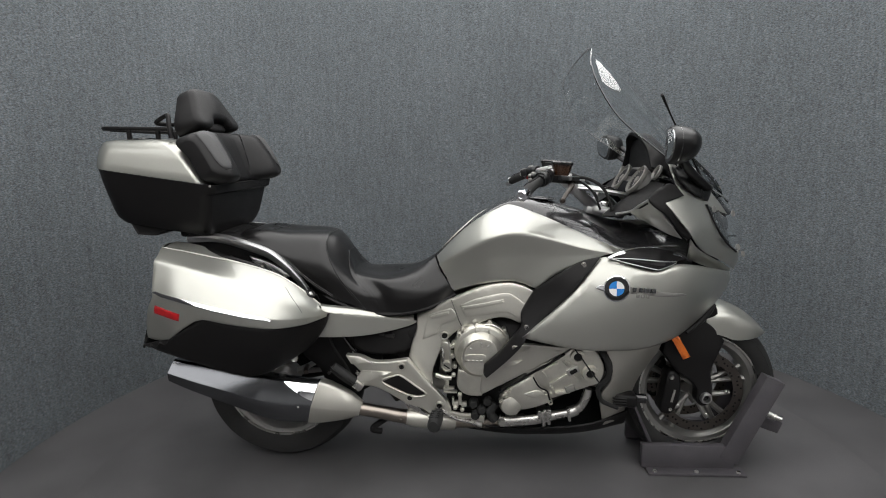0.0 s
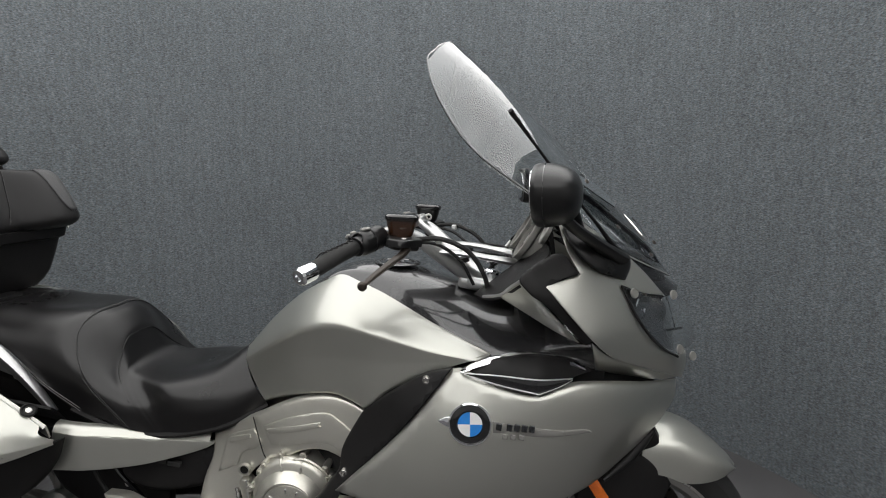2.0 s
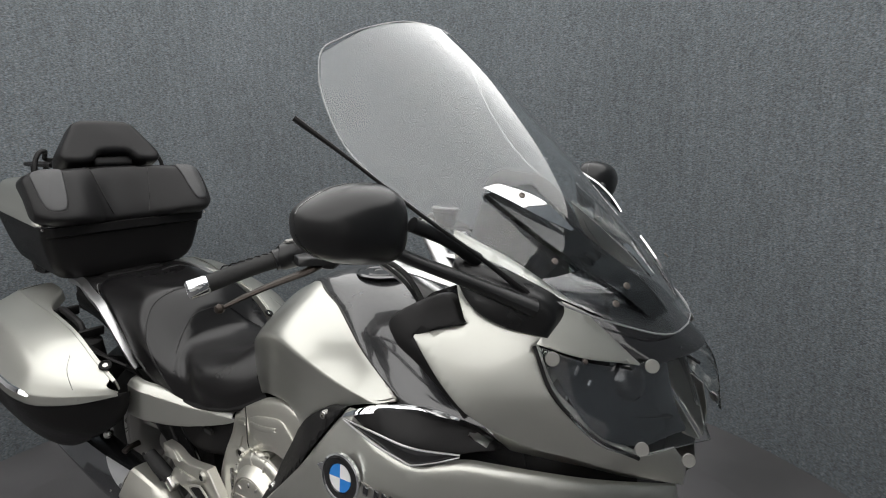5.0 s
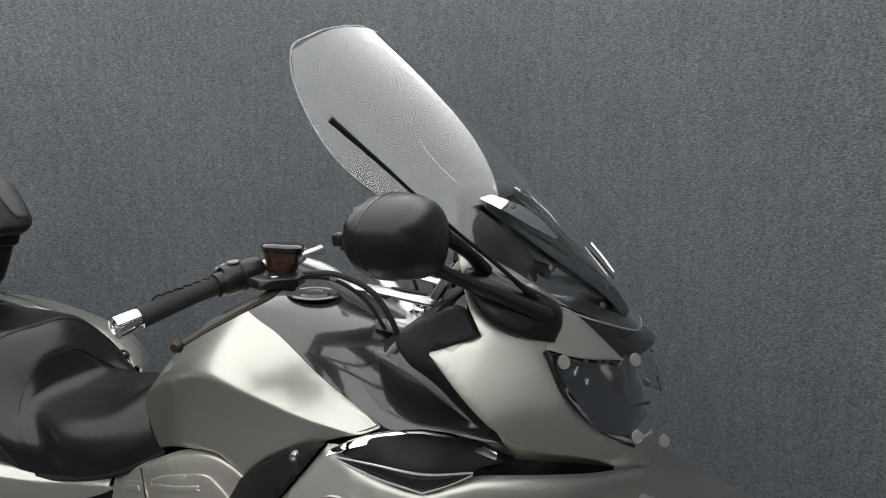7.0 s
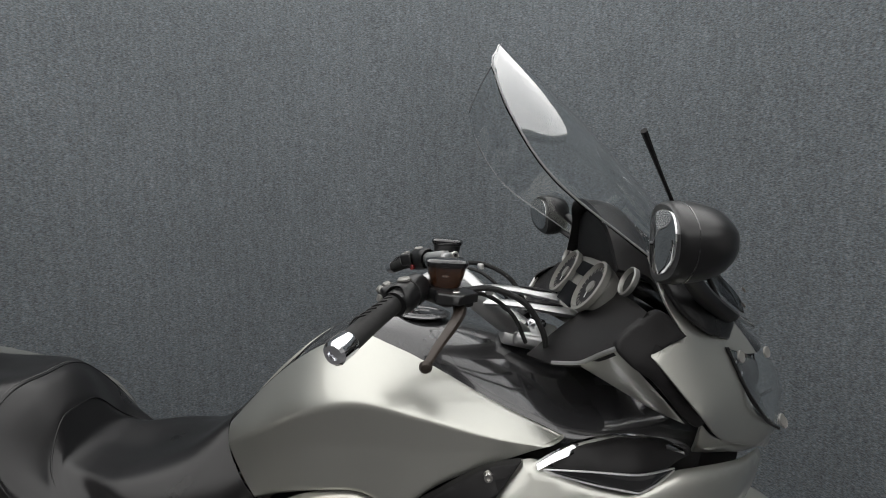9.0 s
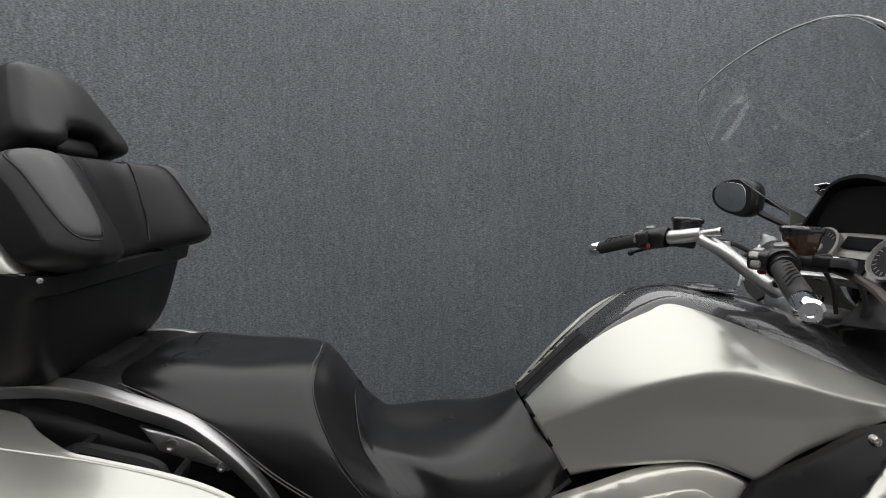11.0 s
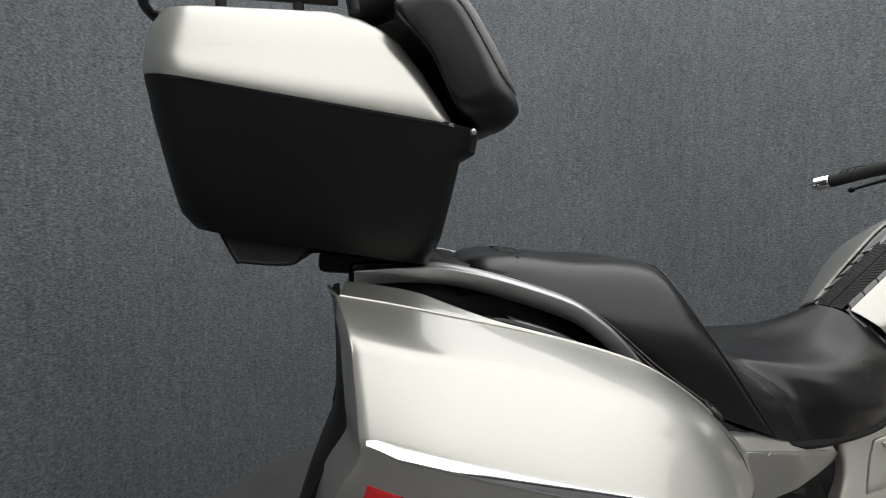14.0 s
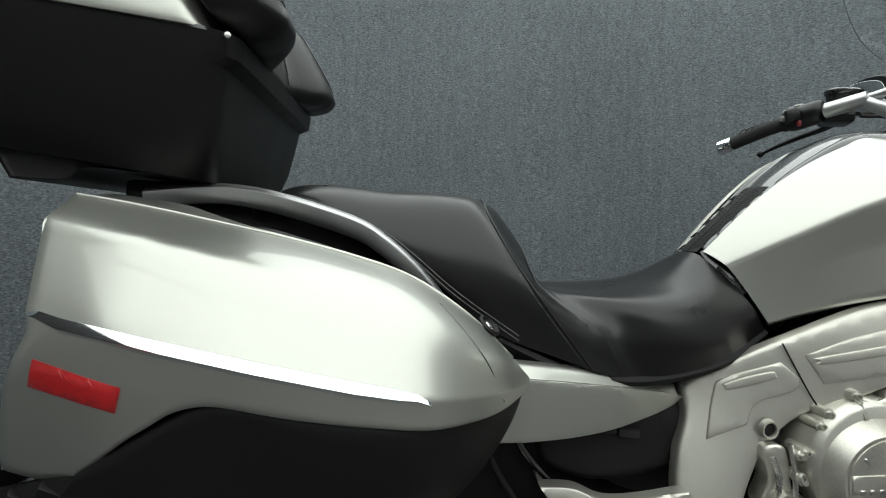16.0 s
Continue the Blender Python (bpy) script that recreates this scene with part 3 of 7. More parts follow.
# fuel tank
tank = part("fuel_tank", patch([[(-0.19, 0, 0.819), (-0.189, 0.03, 0.818), (-0.187, 0.046, 0.812), (-0.165, 0.09, 0.735)],
                                [(-0.098, 0, 0.905), (-0.098, 0.035, 0.902), (-0.102, 0.058, 0.894), (-0.09, 0.13, 0.8)],
                                [(-0.013, 0, 0.979), (-0.013, 0.042, 0.975), (-0.023, 0.07, 0.963), (-0.02, 0.15, 0.85)],
                                [(0.085, 0, 1.036), (0.085, 0.055, 1.029), (0.082, 0.088, 1.011), (0.09, 0.17, 0.9)],
                                [(0.2, 0, 1.034), (0.2, 0.08, 1.02), (0.2, 0.135, 0.98), (0.2, 0.2, 0.88)],
                                [(0.33, 0, 1.0), (0.33, 0.11, 0.978), (0.33, 0.205, 0.923), (0.33, 0.23, 0.85)],
                                [(0.46, 0, 0.955), (0.46, 0.13, 0.93), (0.46, 0.245, 0.885), (0.46, 0.25, 0.83)],
                                [(0.6, 0, 0.945), (0.6, 0.15, 0.925), (0.6, 0.25, 0.88), (0.6, 0.24, 0.82)],
                                [(0.68, 0, 0.93), (0.68, 0.15, 0.91), (0.68, 0.235, 0.865), (0.68, 0.225, 0.8)]], 6, 6, 0.004, mirror=True), DARK, bike, "dark graphite tank top")
cap_ = part("fuel_cap", lathe([(0, 0.0), (0.052, 0.0), (0.055, 0.002), (0.052, 0.004), (0.044, 0.004), (0.042, 0.0025), (0.034, 0.0025), (0.032, 0.0045), (0.02, 0.005), (0.018, 0.003), (0, 0.003)], (0.2, 0, 1.0335), (0.06, 0, 1), 40), DARK, tank, "round fuel filler cap")
part("cap_ring", lathe([(0.055, 0.0), (0.06, 0.0), (0.06, 0.0025), (0.056, 0.0035)], (0.2, 0, 1.0335), (0.06, 0, 1), 40, True), DARK, cap_)
TANK_X = [-0.19, -0.1, 0.0, 0.1, 0.2, 0.32, 0.44]


def along_tank(values):
    """A smooth value along the tank, from one at each station."""
    fine = spline(list(zip(TANK_X, values)), 12)
    return lambda x: np.interp(x, fine[:, 0], fine[:, 1])


tank_top = along_tank([0.82, 0.912, 0.988, 1.018, 0.98, 0.93, 0.88])
tank_top_w = along_tank([0.05, 0.062, 0.08, 0.096, 0.148, 0.212, 0.257])
tank_line = along_tank([0.79, 0.85, 0.908, 0.936, 0.92, 0.888, 0.868])
tank_line_w = along_tank([0.085, 0.15, 0.208, 0.243, 0.264, 0.274, 0.277])
tank_low = along_tank([0.7, 0.706, 0.748, 0.757, 0.775, 0.84, 0.858])
tank_low_w = along_tank([0.105, 0.135, 0.19, 0.226, 0.26, 0.276, 0.28])


def tank_side_w(q):
    """Half width of the tank's flank: rounded shoulder down to a soft body line, hollow below it."""
    x, z = q[:, 0], q[:, 1]
    a = np.clip((tank_top(x) - z) / np.maximum(tank_top(x) - tank_line(x), 0.01), 0, 1)
    b = np.clip((tank_line(x) - z) / np.maximum(tank_line(x) - tank_low(x), 0.02), 0, 1)
    hollow = 0.018 * np.exp(-((x - 0.1) / 0.16) ** 2) * np.clip(b / 0.45, 0, 1) ** 1.5 * (1.5 - 0.5 * np.clip(b / 0.45, 0, 1)) * (1 - 0.5 * b)
    return tank_top_w(x) + (tank_line_w(x) - tank_top_w(x)) * (1 - (1 - a) ** 1.28) + (tank_low_w(x) - tank_line_w(x)) * b - hollow


tank_rim = spline([(-0.188, 0.822), (-0.107, 0.906), (-0.03, 0.968), (0.039, 1.004), (0.089, 1.0175), (0.192, 0.984), (0.321, 0.93), (0.44, 0.882)], 12)
tank_foot = np.r_[spline([(-0.118, 0.703), (-0.06, 0.727), (-0.002, 0.748), (0.076, 0.763), (0.12, 0.757), (0.165, 0.742)], 12), spline([(0.165, 0.742), (0.24, 0.805), (0.367, 0.86), (0.44, 0.88)], 12)[1:]]


def tank_flank(s):
    """The tank's side panel as a net whose middle row runs along the body line."""
    bm = bmesh.new()
    net = []
    for k in range(61):
        t = k / 60
        xa, xb = -0.188 + 0.628 * t, -0.118 + 0.558 * t
        top = np.array((xa, np.interp(xa, tank_rim[:, 0], tank_rim[:, 1])))
        low = np.array((xb, np.interp(xb, tank_foot[:, 0], tank_foot[:, 1])))
        v = np.linspace(0, 1, 200)
        q = top + (low - top) * v[:, None]
        mid = float(np.clip(np.interp(0, tank_line(q[:, 0]) - q[:, 1], v), 0.15, 0.85))
        v = np.r_[0.0, 0.012, np.linspace(0.04, mid, 14), np.linspace(mid, 0.96, 16)[1:], 0.988, 1.0]
        q = top + (low - top) * v[:, None]
        w = tank_side_w(q) - 0.005 * np.clip(1 - np.minimum(v, 1 - v) / 0.035, 0, 1) ** 2
        net.append([bm.verts.new((x, s * y, z)) for (x, z), y in zip(q, w)])
    for i in range(60):
        for j in range(len(net[0]) - 1):
            bm.faces.new((net[i][j], net[i + 1][j], net[i + 1][j + 1], net[i][j + 1]))
    bmesh.ops.remove_doubles(bm, verts=bm.verts, dist=1e-5)
    bmesh.ops.recalc_face_normals(bm, faces=bm.faces)
    bmesh.ops.solidify(bm, geom=list(bm.faces), thickness=0.005)
    bmesh.ops.recalc_face_normals(bm, faces=bm.faces)
    return bm


for s in (-1, 1):
    part("tank_side", tank_flank(s), SILVER, tank, "champagne silver tank side panel", sharp=60)
    part("chrome_trim", tube([(-0.176, s * 0.072, 0.797), (-0.152, s * 0.088, 0.757), (-0.124, s * 0.106, 0.708)], 0.004, 6, 6), SATIN, tank, "bright strip along the rear tank edge")
    # ribbed rubber strip and shield-shaped plates on the tank's rear slope
    slope_rows = [[np.array((x, s * y, z)) for x, y, z in r] for r in ([(-0.192, 0.001, 0.821), (-0.191, 0.03, 0.82), (-0.189, 0.047, 0.814)], [(-0.1, 0.001, 0.907), (-0.1, 0.035, 0.904), (-0.104, 0.058, 0.896)], [(-0.015, 0.001, 0.981), (-0.015, 0.042, 0.977), (-0.024, 0.068, 0.965)])]
    slope_net = spline(np.array([spline(r, 8) for r in slope_rows]).reshape(3, -1), 16).reshape(33, 17, 3)

    def on_slope(t, u, lift=0.0):
        """A place on the slope, t up along it and u out from its middle, lifted off it."""
        i_, j_ = min(31, max(0, int(t * 32))), min(15, max(0, int(u * 16)))
        a, b = t * 32 - i_, u * 16 - j_
        g = slope_net
        p = (g[i_, j_] * (1 - b) + g[i_, j_ + 1] * b) * (1 - a) + (g[i_ + 1, j_] * (1 - b) + g[i_ + 1, j_ + 1] * b) * a
        q = np.cross(g[i_ + 1, j_] - g[i_, j_], g[i_, j_ + 1] - g[i_, j_])
        q = q / np.linalg.norm(q)
        q = q if q[2] > 0 else -q
        return tuple(p + q * lift)
    pad = part("knee_pad", patch([[on_slope(t, u, 0.0008) for u in (0.0, 0.2, 0.4, 0.5)] for t in (0.0, 0.2, 0.4, 0.6, 0.72)], 5, 4), BLACK, tank, "ribbed black rubber tank pad")
    for k in range(20):
        t = 0.02 + 0.034 * k
        part("rib", tube([on_slope(t, 0.06, 0.0008), on_slope(t + 0.03, 0.28, 0.0008), on_slope(t + 0.05, 0.48, 0.0008)], 0.001, 5, 3), RUBBER, pad)
    for k in range(5):
        t = 0.04 + 0.142 * k
        wide = 0.84 - 0.015 * k
        plate = part("pad_plate", patch([[on_slope(t + 0.025 * (1 - v), 0.5 + (wide - 0.5 + 0.12) * v, 0.0004 + 0.0012 * v) for v in (0.0, 0.3, 0.6, 0.9, 1.0)], [on_slope(t + 0.07 + 0.03 * (1 - v), 0.5 + (wide - 0.47 + 0.12) * v, 0.0012) for v in (0.0, 0.3, 0.6, 0.9, 1.0)],
                                         [on_slope(t + 0.13 + 0.03 * (1 - v), 0.5 + (wide - 0.45 + 0.12) * v, 0.0004 + 0.0006 * v) for v in (0.0, 0.3, 0.6, 0.9, 1.0)]], 5, 4, 0.001), DARK, tank, "gloss graphite shield plate beside the tank pad")
        part("plate_gap", tube([on_slope(t + 0.02, 0.5, 0.002), on_slope(t + 0.004, 0.5 + (wide - 0.42) * 0.5, 0.002), on_slope(t - 0.004, wide + 0.11, 0.002), on_slope(t + 0.05, wide + 0.15, 0.0015), on_slope(t + 0.12, wide + 0.17, 0.001)], 0.0012, 6, 6), BLACK, plate)

# seats
COLLAR = [(-0.583, 0, 0.909), (-0.586, 0.088, 0.905), (-0.578, 0.155, 0.866), (-0.53, 0.198, 0.778), (-0.435, 0.19, 0.65)]
LUMBAR = [(-0.522, 0, 0.843), (-0.52, 0.06, 0.833), (-0.5, 0.125, 0.768), (-0.44, 0.18, 0.715), (-0.39, 0.178, 0.638)]
rider = part("rider_seat", patch([[(-0.196, 0, 0.82), (-0.193, 0.045, 0.814), (-0.175, 0.09, 0.782), (-0.145, 0.118, 0.737), (-0.119, 0.116, 0.694)],
                                  [(-0.27, 0, 0.774), (-0.27, 0.08, 0.772), (-0.255, 0.142, 0.75), (-0.23, 0.163, 0.695), (-0.215, 0.15, 0.652)],
                                  [(-0.37, 0, 0.75), (-0.37, 0.1, 0.755), (-0.355, 0.162, 0.745), (-0.315, 0.18, 0.69), (-0.3, 0.166, 0.637)],
                                  [(-0.45, 0, 0.755), (-0.45, 0.075, 0.757), (-0.435, 0.13, 0.75), (-0.385, 0.17, 0.702), (-0.35, 0.17, 0.636)],
                                  [(-0.492, 0, 0.772), (-0.49, 0.07, 0.77), (-0.472, 0.122, 0.757), (-0.415, 0.173, 0.711), (-0.37, 0.174, 0.637)],
                                  [(-0.508, 0, 0.8), (-0.505, 0.065, 0.795), (-0.484, 0.124, 0.76), (-0.427, 0.177, 0.713), (-0.38, 0.176, 0.6375)],
                                  LUMBAR,
                                  [(-0.532, 0, 0.863), (-0.533, 0.066, 0.852), (-0.516, 0.132, 0.787), (-0.456, 0.184, 0.721), (-0.398, 0.18, 0.639)],
                                  [(-0.56, 0, 0.895), (-0.561, 0.077, 0.887), (-0.549, 0.146, 0.828), (-0.493, 0.192, 0.744), (-0.415, 0.185, 0.643)],
                                  COLLAR], 6, 6, 0.012, mirror=True), LEATHER, bike, "black leather rider seat with a raised padded collar", sharp=60)
pillion = part("pillion_seat", patch([COLLAR,
                                      [(-0.61, 0, 0.915), (-0.614, 0.092, 0.914), (-0.609, 0.158, 0.884), (-0.575, 0.2, 0.798), (-0.49, 0.194, 0.672)],
                                      [(-0.66, 0, 0.916), (-0.663, 0.095, 0.919), (-0.668, 0.156, 0.892), (-0.655, 0.196, 0.822), (-0.59, 0.198, 0.716)],
                                      [(-0.74, 0, 0.915), (-0.742, 0.095, 0.922), (-0.75, 0.15, 0.903), (-0.745, 0.184, 0.862), (-0.71, 0.192, 0.818)],
                                      [(-0.84, 0, 0.926), (-0.84, 0.09, 0.933), (-0.845, 0.138, 0.922), (-0.842, 0.164, 0.903), (-0.825, 0.174, 0.878)],
                                      [(-0.905, 0, 0.922), (-0.905, 0.08, 0.925), (-0.903, 0.118, 0.918), (-0.895, 0.146, 0.908), (-0.885, 0.154, 0.89)],
                                      [(-0.936, 0, 0.9), (-0.936, 0.06, 0.899), (-0.93, 0.1, 0.894), (-0.918, 0.128, 0.887), (-0.905, 0.138, 0.88)]], 7, 6, 0.012, mirror=True), LEATHER, bike, "black leather pillion seat", sharp=60)
for s in (-1, 1):
    part("piping", tube([(x - 0.001, s * y, z + 0.0012) for x, y, z in COLLAR], 0.0016, 6, 8), LEATHER, pillion)
    part("piping", tube([(x + 0.001, s * y, z + 0.0008) for x, y, z in LUMBAR[:4]], 0.0014, 6, 8), LEATHER, rider)
    for lift in (0.0, 0.007):
        part("stitching", tube([(-0.915, s * 0.131, 0.9 + lift), (-0.888, s * 0.158, 0.905 + lift), (-0.83, s * 0.181, 0.89 + lift), (-0.735, s * 0.196, 0.845 + lift), (-0.64, s * 0.204, 0.765 + lift), (-0.55, s * 0.203, 0.7 + lift)], 0.001, 5, 8), THREAD, pillion, "grey seam stitching")
    part("stitching", tube([(x - 0.009, s * y, z + 0.0035) for x, y, z in COLLAR], 0.0009, 5, 8), THREAD, pillion)
    part("crease", tube([(-0.838, s * 0.03, 0.9285), (-0.842, s * 0.075, 0.9332), (-0.836, s * 0.12, 0.929)], 0.0012, 5, 8), LEATHER, pillion)
    part("seat_skirt", tube([(-0.118, s * 0.11, 0.689), (-0.215, s * 0.144, 0.646), (-0.335, s * 0.163, 0.628), (-0.43, s * 0.178, 0.638), (-0.5, s * 0.186, 0.66), (-0.58, s * 0.19, 0.7)], 0.009, 6, 6), BLACK, rider)

# upper fairing round the headlight
for s in (-1, 1):
    upper = part("upper_fairing", shell([(0.545, 1.044, 1), (0.614, 1.061, 1), (0.59, 1.11), (0.568, 1.19, 1), (0.662, 1.132), (0.752, 1.062), (0.825, 0.985, 1), (0.76, 1.005), (0.705, 1.03, 1), (0.738, 0.962), (0.79, 0.9), (0.842, 0.862, 1), (0.876, 0.862, 1), (0.89, 0.82), (0.886, 0.778, 1), (0.82, 0.818), (0.755, 0.85), (0.715, 0.868), (0.675, 0.896), (0.633, 0.94, 1), (0.59, 0.99)],
                                        [(0.545, 1.044, 0.338), (0.614, 1.061, 0.3), (0.568, 1.19, 0.255), (0.662, 1.132, 0.212), (0.752, 1.062, 0.178), (0.825, 0.985, 0.145), (0.705, 1.03, 0.252), (0.738, 0.962, 0.256), (0.842, 0.862, 0.188), (0.885, 0.855, 0.125), (0.895, 0.776, 0.085), (0.82, 0.818, 0.17), (0.755, 0.85, 0.225), (0.678, 0.896, 0.292), (0.633, 0.94, 0.336), (0.65, 1.02, 0.298)],
                                        0.006, 0.004, 0.011, side(s)), SILVER, bike, "champagne silver upper fairing")
    # headlight: dark bowl, clear lens with its studs
    bowl = part("headlight", shell([(0.705, 1.026, 1), (0.76, 1.002), (0.815, 0.975, 1), (0.83, 0.985), (0.84, 0.985, 1), (0.858, 0.92), (0.878, 0.852, 1), (0.865, 0.858), (0.842, 0.865, 1), (0.79, 0.902), (0.738, 0.964)],
                                   [(0.705, 1.026, 0.225), (0.76, 0.96, 0.2), (0.815, 0.975, 0.125), (0.84, 0.985, 0.05), (0.878, 0.852, 0.05), (0.842, 0.865, 0.16)], 0.01, 0.0, 0.015, side(s)), SCREEN, bike, "dark headlight bowl")
    lens = part("headlight_lens", shell([(0.705, 1.028, 1), (0.76, 1.003), (0.815, 0.976, 1), (0.838, 0.99), (0.868, 0.995, 1), (0.9, 0.93), (0.918, 0.85, 1), (0.888, 0.858), (0.842, 0.864, 1), (0.79, 0.901), (0.738, 0.963)],
                                        [(0.705, 1.028, 0.254), (0.738, 0.963, 0.258), (0.76, 1.003, 0.222), (0.815, 0.976, 0.15), (0.868, 0.995, 0.06), (0.918, 0.85, 0.06), (0.842, 0.864, 0.19), (0.83, 0.92, 0.2), (0.888, 0.92, 0.12)], 0.003, 0.002, 0.012, side(s)), LENS, bowl, "clear headlight lens")
    lens.visible_shadow = False
    for x, w, z in ((0.732, 0.252, 1.014), (0.844, 0.142, 0.987), (0.846, 0.194, 0.879), (0.898, 0.125, 0.842)):
        part("lens_stud", lathe([(0, -0.002), (0.0105, -0.002), (0.0105, 0.0006), (0.0098, 0.0014), (0.0088, 0.0014), (0.0085, 0.0009), (0, 0.0009)], (x, s * w, z), (0.55, s * 0.8, 0.25), 24), BEZEL, bowl, "pale round lens stud", sharp=15)
    for x, w, z, r in ((0.762, 0.205, 1.0, 0.006), (0.775, 0.2, 0.92, 0.006)):
        part("bowl_screw", lathe([(0, 0), (r * 0.7, 0), (r * 0.7, 0.006), (0, 0.007)], (x, s * w, z), (0.6, s * 0.75, 0.3), 12), DISC, bowl)
    for line_, rad in ((((0.752, 0.2, 0.99), (0.742, 0.203, 0.962), (0.733, 0.204, 0.932)), 0.0045), (((0.768, 0.192, 0.968), (0.76, 0.196, 0.945), (0.753, 0.198, 0.922)), 0.004)):
        part("bowl_trim", tube([(x, s * y, z) for x, y, z in line_], [0.003, rad, 0.003], 8, 6), CHROME, bowl, "chrome trim in the headlight bowl")
    part("bowl_shelf", tube([(0.758, s * 0.198, 0.918), (0.81, s * 0.17, 0.912), (0.87, s * 0.12, 0.905)], 0.003, 6, 6), GLOSS, bowl)
    part("lamp_lens", lathe([(0, 0.012), (0.018, 0.009), (0.03, 0.0), (0.033, -0.004), (0.036, -0.004), (0.036, -0.02)], (0.815, s * 0.145, 0.95), (0.8, s * 0.5, 0.1), 32), GLOSS, bowl, "round dark headlamp lens")
    part("lens_rim", tube([(0.705, s * 0.256, 1.03), (0.738, s * 0.26, 0.962), (0.79, s * 0.232, 0.899), (0.842, s * 0.192, 0.862)], 0.003, 6, 8), BLACK, bowl)
    # black spear between fairing and tank, mirror foot and mirror
    part("fairing_spear", shell([(0.5, 1.062), (0.575, 1.1), (0.615, 1.063, 1), (0.548, 1.043, 1), (0.59, 0.99), (0.638, 0.936, 1), (0.618, 0.93), (0.555, 1.0), (0.515, 1.03)],
                                [(0.5, 1.062, 0.329), (0.615, 1.063, 0.307), (0.548, 1.043, 0.34), (0.638, 0.936, 0.337), (0.618, 0.93, 0.32), (0.58, 1.1, 0.29)], 0.012, 0.004, 0.012, side(s)), BLACK, bike, "black trim between fairing and dash")
    part("fairing_undercut", shell([(0.64, 0.925, 1), (0.68, 0.888), (0.755, 0.846), (0.82, 0.814), (0.884, 0.776, 1), (0.84, 0.776), (0.75, 0.808), (0.66, 0.848, 1)],
                                   [(0.64, 0.925, 0.315), (0.68, 0.888, 0.28), (0.755, 0.846, 0.215), (0.82, 0.814, 0.16), (0.884, 0.776, 0.08), (0.75, 0.808, 0.17), (0.66, 0.848, 0.25)], 0.006, 0.003, 0.014, side(s)), SILVER, upper)
    part("inner_side_panel", shell([(0.458, 1.006, 1), (0.48, 1.03), (0.505, 1.057, 1), (0.53, 1.02), (0.58, 0.965), (0.615, 0.925, 1), (0.574, 0.94), (0.51, 0.976)],
                                   [(0.458, 1.006, 0.264), (0.505, 1.057, 0.334), (0.58, 0.965, 0.325), (0.615, 0.925, 0.312), (0.574, 0.94, 0.29), (0.51, 0.976, 0.275)], 0.01, 0.003, 0.012, side(s)), SILVER, bike, "champagne silver side panel beside the dash")
    foot = part("mirror_foot", shell([(0.585, 1.15), (0.62, 1.145), (0.71, 1.1), (0.728, 1.07), (0.717, 1.037, 1), (0.66, 1.06), (0.61, 1.1)],
                                     [(0.585, 1.15, 0.285), (0.71, 1.1, 0.25), (0.717, 1.037, 0.243), (0.64, 1.08, 0.295), (0.66, 1.12, 0.268)], 0.03, 0.01, 0.012, side(s)), SATIN_BLACK, bike, "black mirror foot")
    part("mirror_arm", tube([(0.70, s * 0.25, 1.085), (0.64, s * 0.305, 1.125), (0.585, s * 0.37, 1.165), (0.56, s * 0.41, 1.19)], [0.024, 0.018, 0.015, 0.016], 12, 6, flat=0.6), SATIN_BLACK, foot)
    part("mirror_arm", tube([(0.615, s * 0.262, 1.15), (0.60, s * 0.315, 1.185), (0.58, s * 0.37, 1.215)], [0.012, 0.009, 0.011], 12, 6), SATIN_BLACK, foot)
    # mirror shell: rounded back that faces forward, glass that faces the rider
    mx = 0.515
    tilt = pose(mx, s * 0.438, 1.222, s * 4, 0, s * 9)
    rings = []
    for k, (dx, f) in enumerate(((0.0, 0.93), (0.008, 1.0), (0.03, 0.985), (0.055, 0.86), (0.072, 0.6), (0.079, 0.25), (0.08, 0.02))):
        ring = []
        for j in range(28):
            a = math.tau * j / 28
            c, q = math.cos(a), math.sin(a)
            u = abs(c) ** 0.74 * (1 if c > 0 else -1) * 0.08
            v = abs(q) ** 0.7 * (1 if q > 0 else -1) * (0.052 - 0.013 * c) + 0.005 * c - 0.012 * max(0, c) * max(0, q)
            ring.append(tuple(tilt @ Vector((dx, s * u * f, v * f))))
        rings.append(ring)
    body = part("mirror_housing", patch(rings, 2, 1, closed_u=True, cap=True), SATIN_BLACK, foot, "black wing mirror housing")
    part("housing_seam", tube([tuple(np.array(a) * 0.5 + np.array(b) * 0.5) for a, b in zip(rings[1], rings[2])], 0.0012, 6, 1, True), GLOSS, body)
    part("mirror_glass", slab([(-0.066, -0.012), (-0.05, 0.034), (0.0, 0.045), (0.05, 0.037), (0.068, 0.01), (0.054, -0.024), (0.004, -0.044), (-0.046, -0.042)], (0.003, -0.003), lambda u, v, w: tuple(tilt @ Vector((-w, s * u * 0.92, v * 0.92))), 0.001), MIRROR, foot, "mirror glass")
    foot.location = (0, 0, 0) if s < 0 else (0.014, 0.0, 0.0)
    # air deflector with chrome trim
    vent = part("air_deflector", shell([(0.385, 0.868, 1), (0.44, 0.888), (0.52, 0.894), (0.6, 0.879), (0.65, 0.85, 1), (0.6, 0.845), (0.536, 0.83, 1), (0.46, 0.852)],
                                       [(0.385, 0.872, 0.318), (0.44, 0.898, 0.3), (0.52, 0.905, 0.278), (0.6, 0.89, 0.26), (0.65, 0.85, 0.262), (0.536, 0.83, 0.332), (0.46, 0.852, 0.335), (0.54, 0.87, 0.33), (0.47, 0.877, 0.335)], 0.008, 0.004, 0.01, side(s)), BLACK, bike, "black air deflector")
    band = []
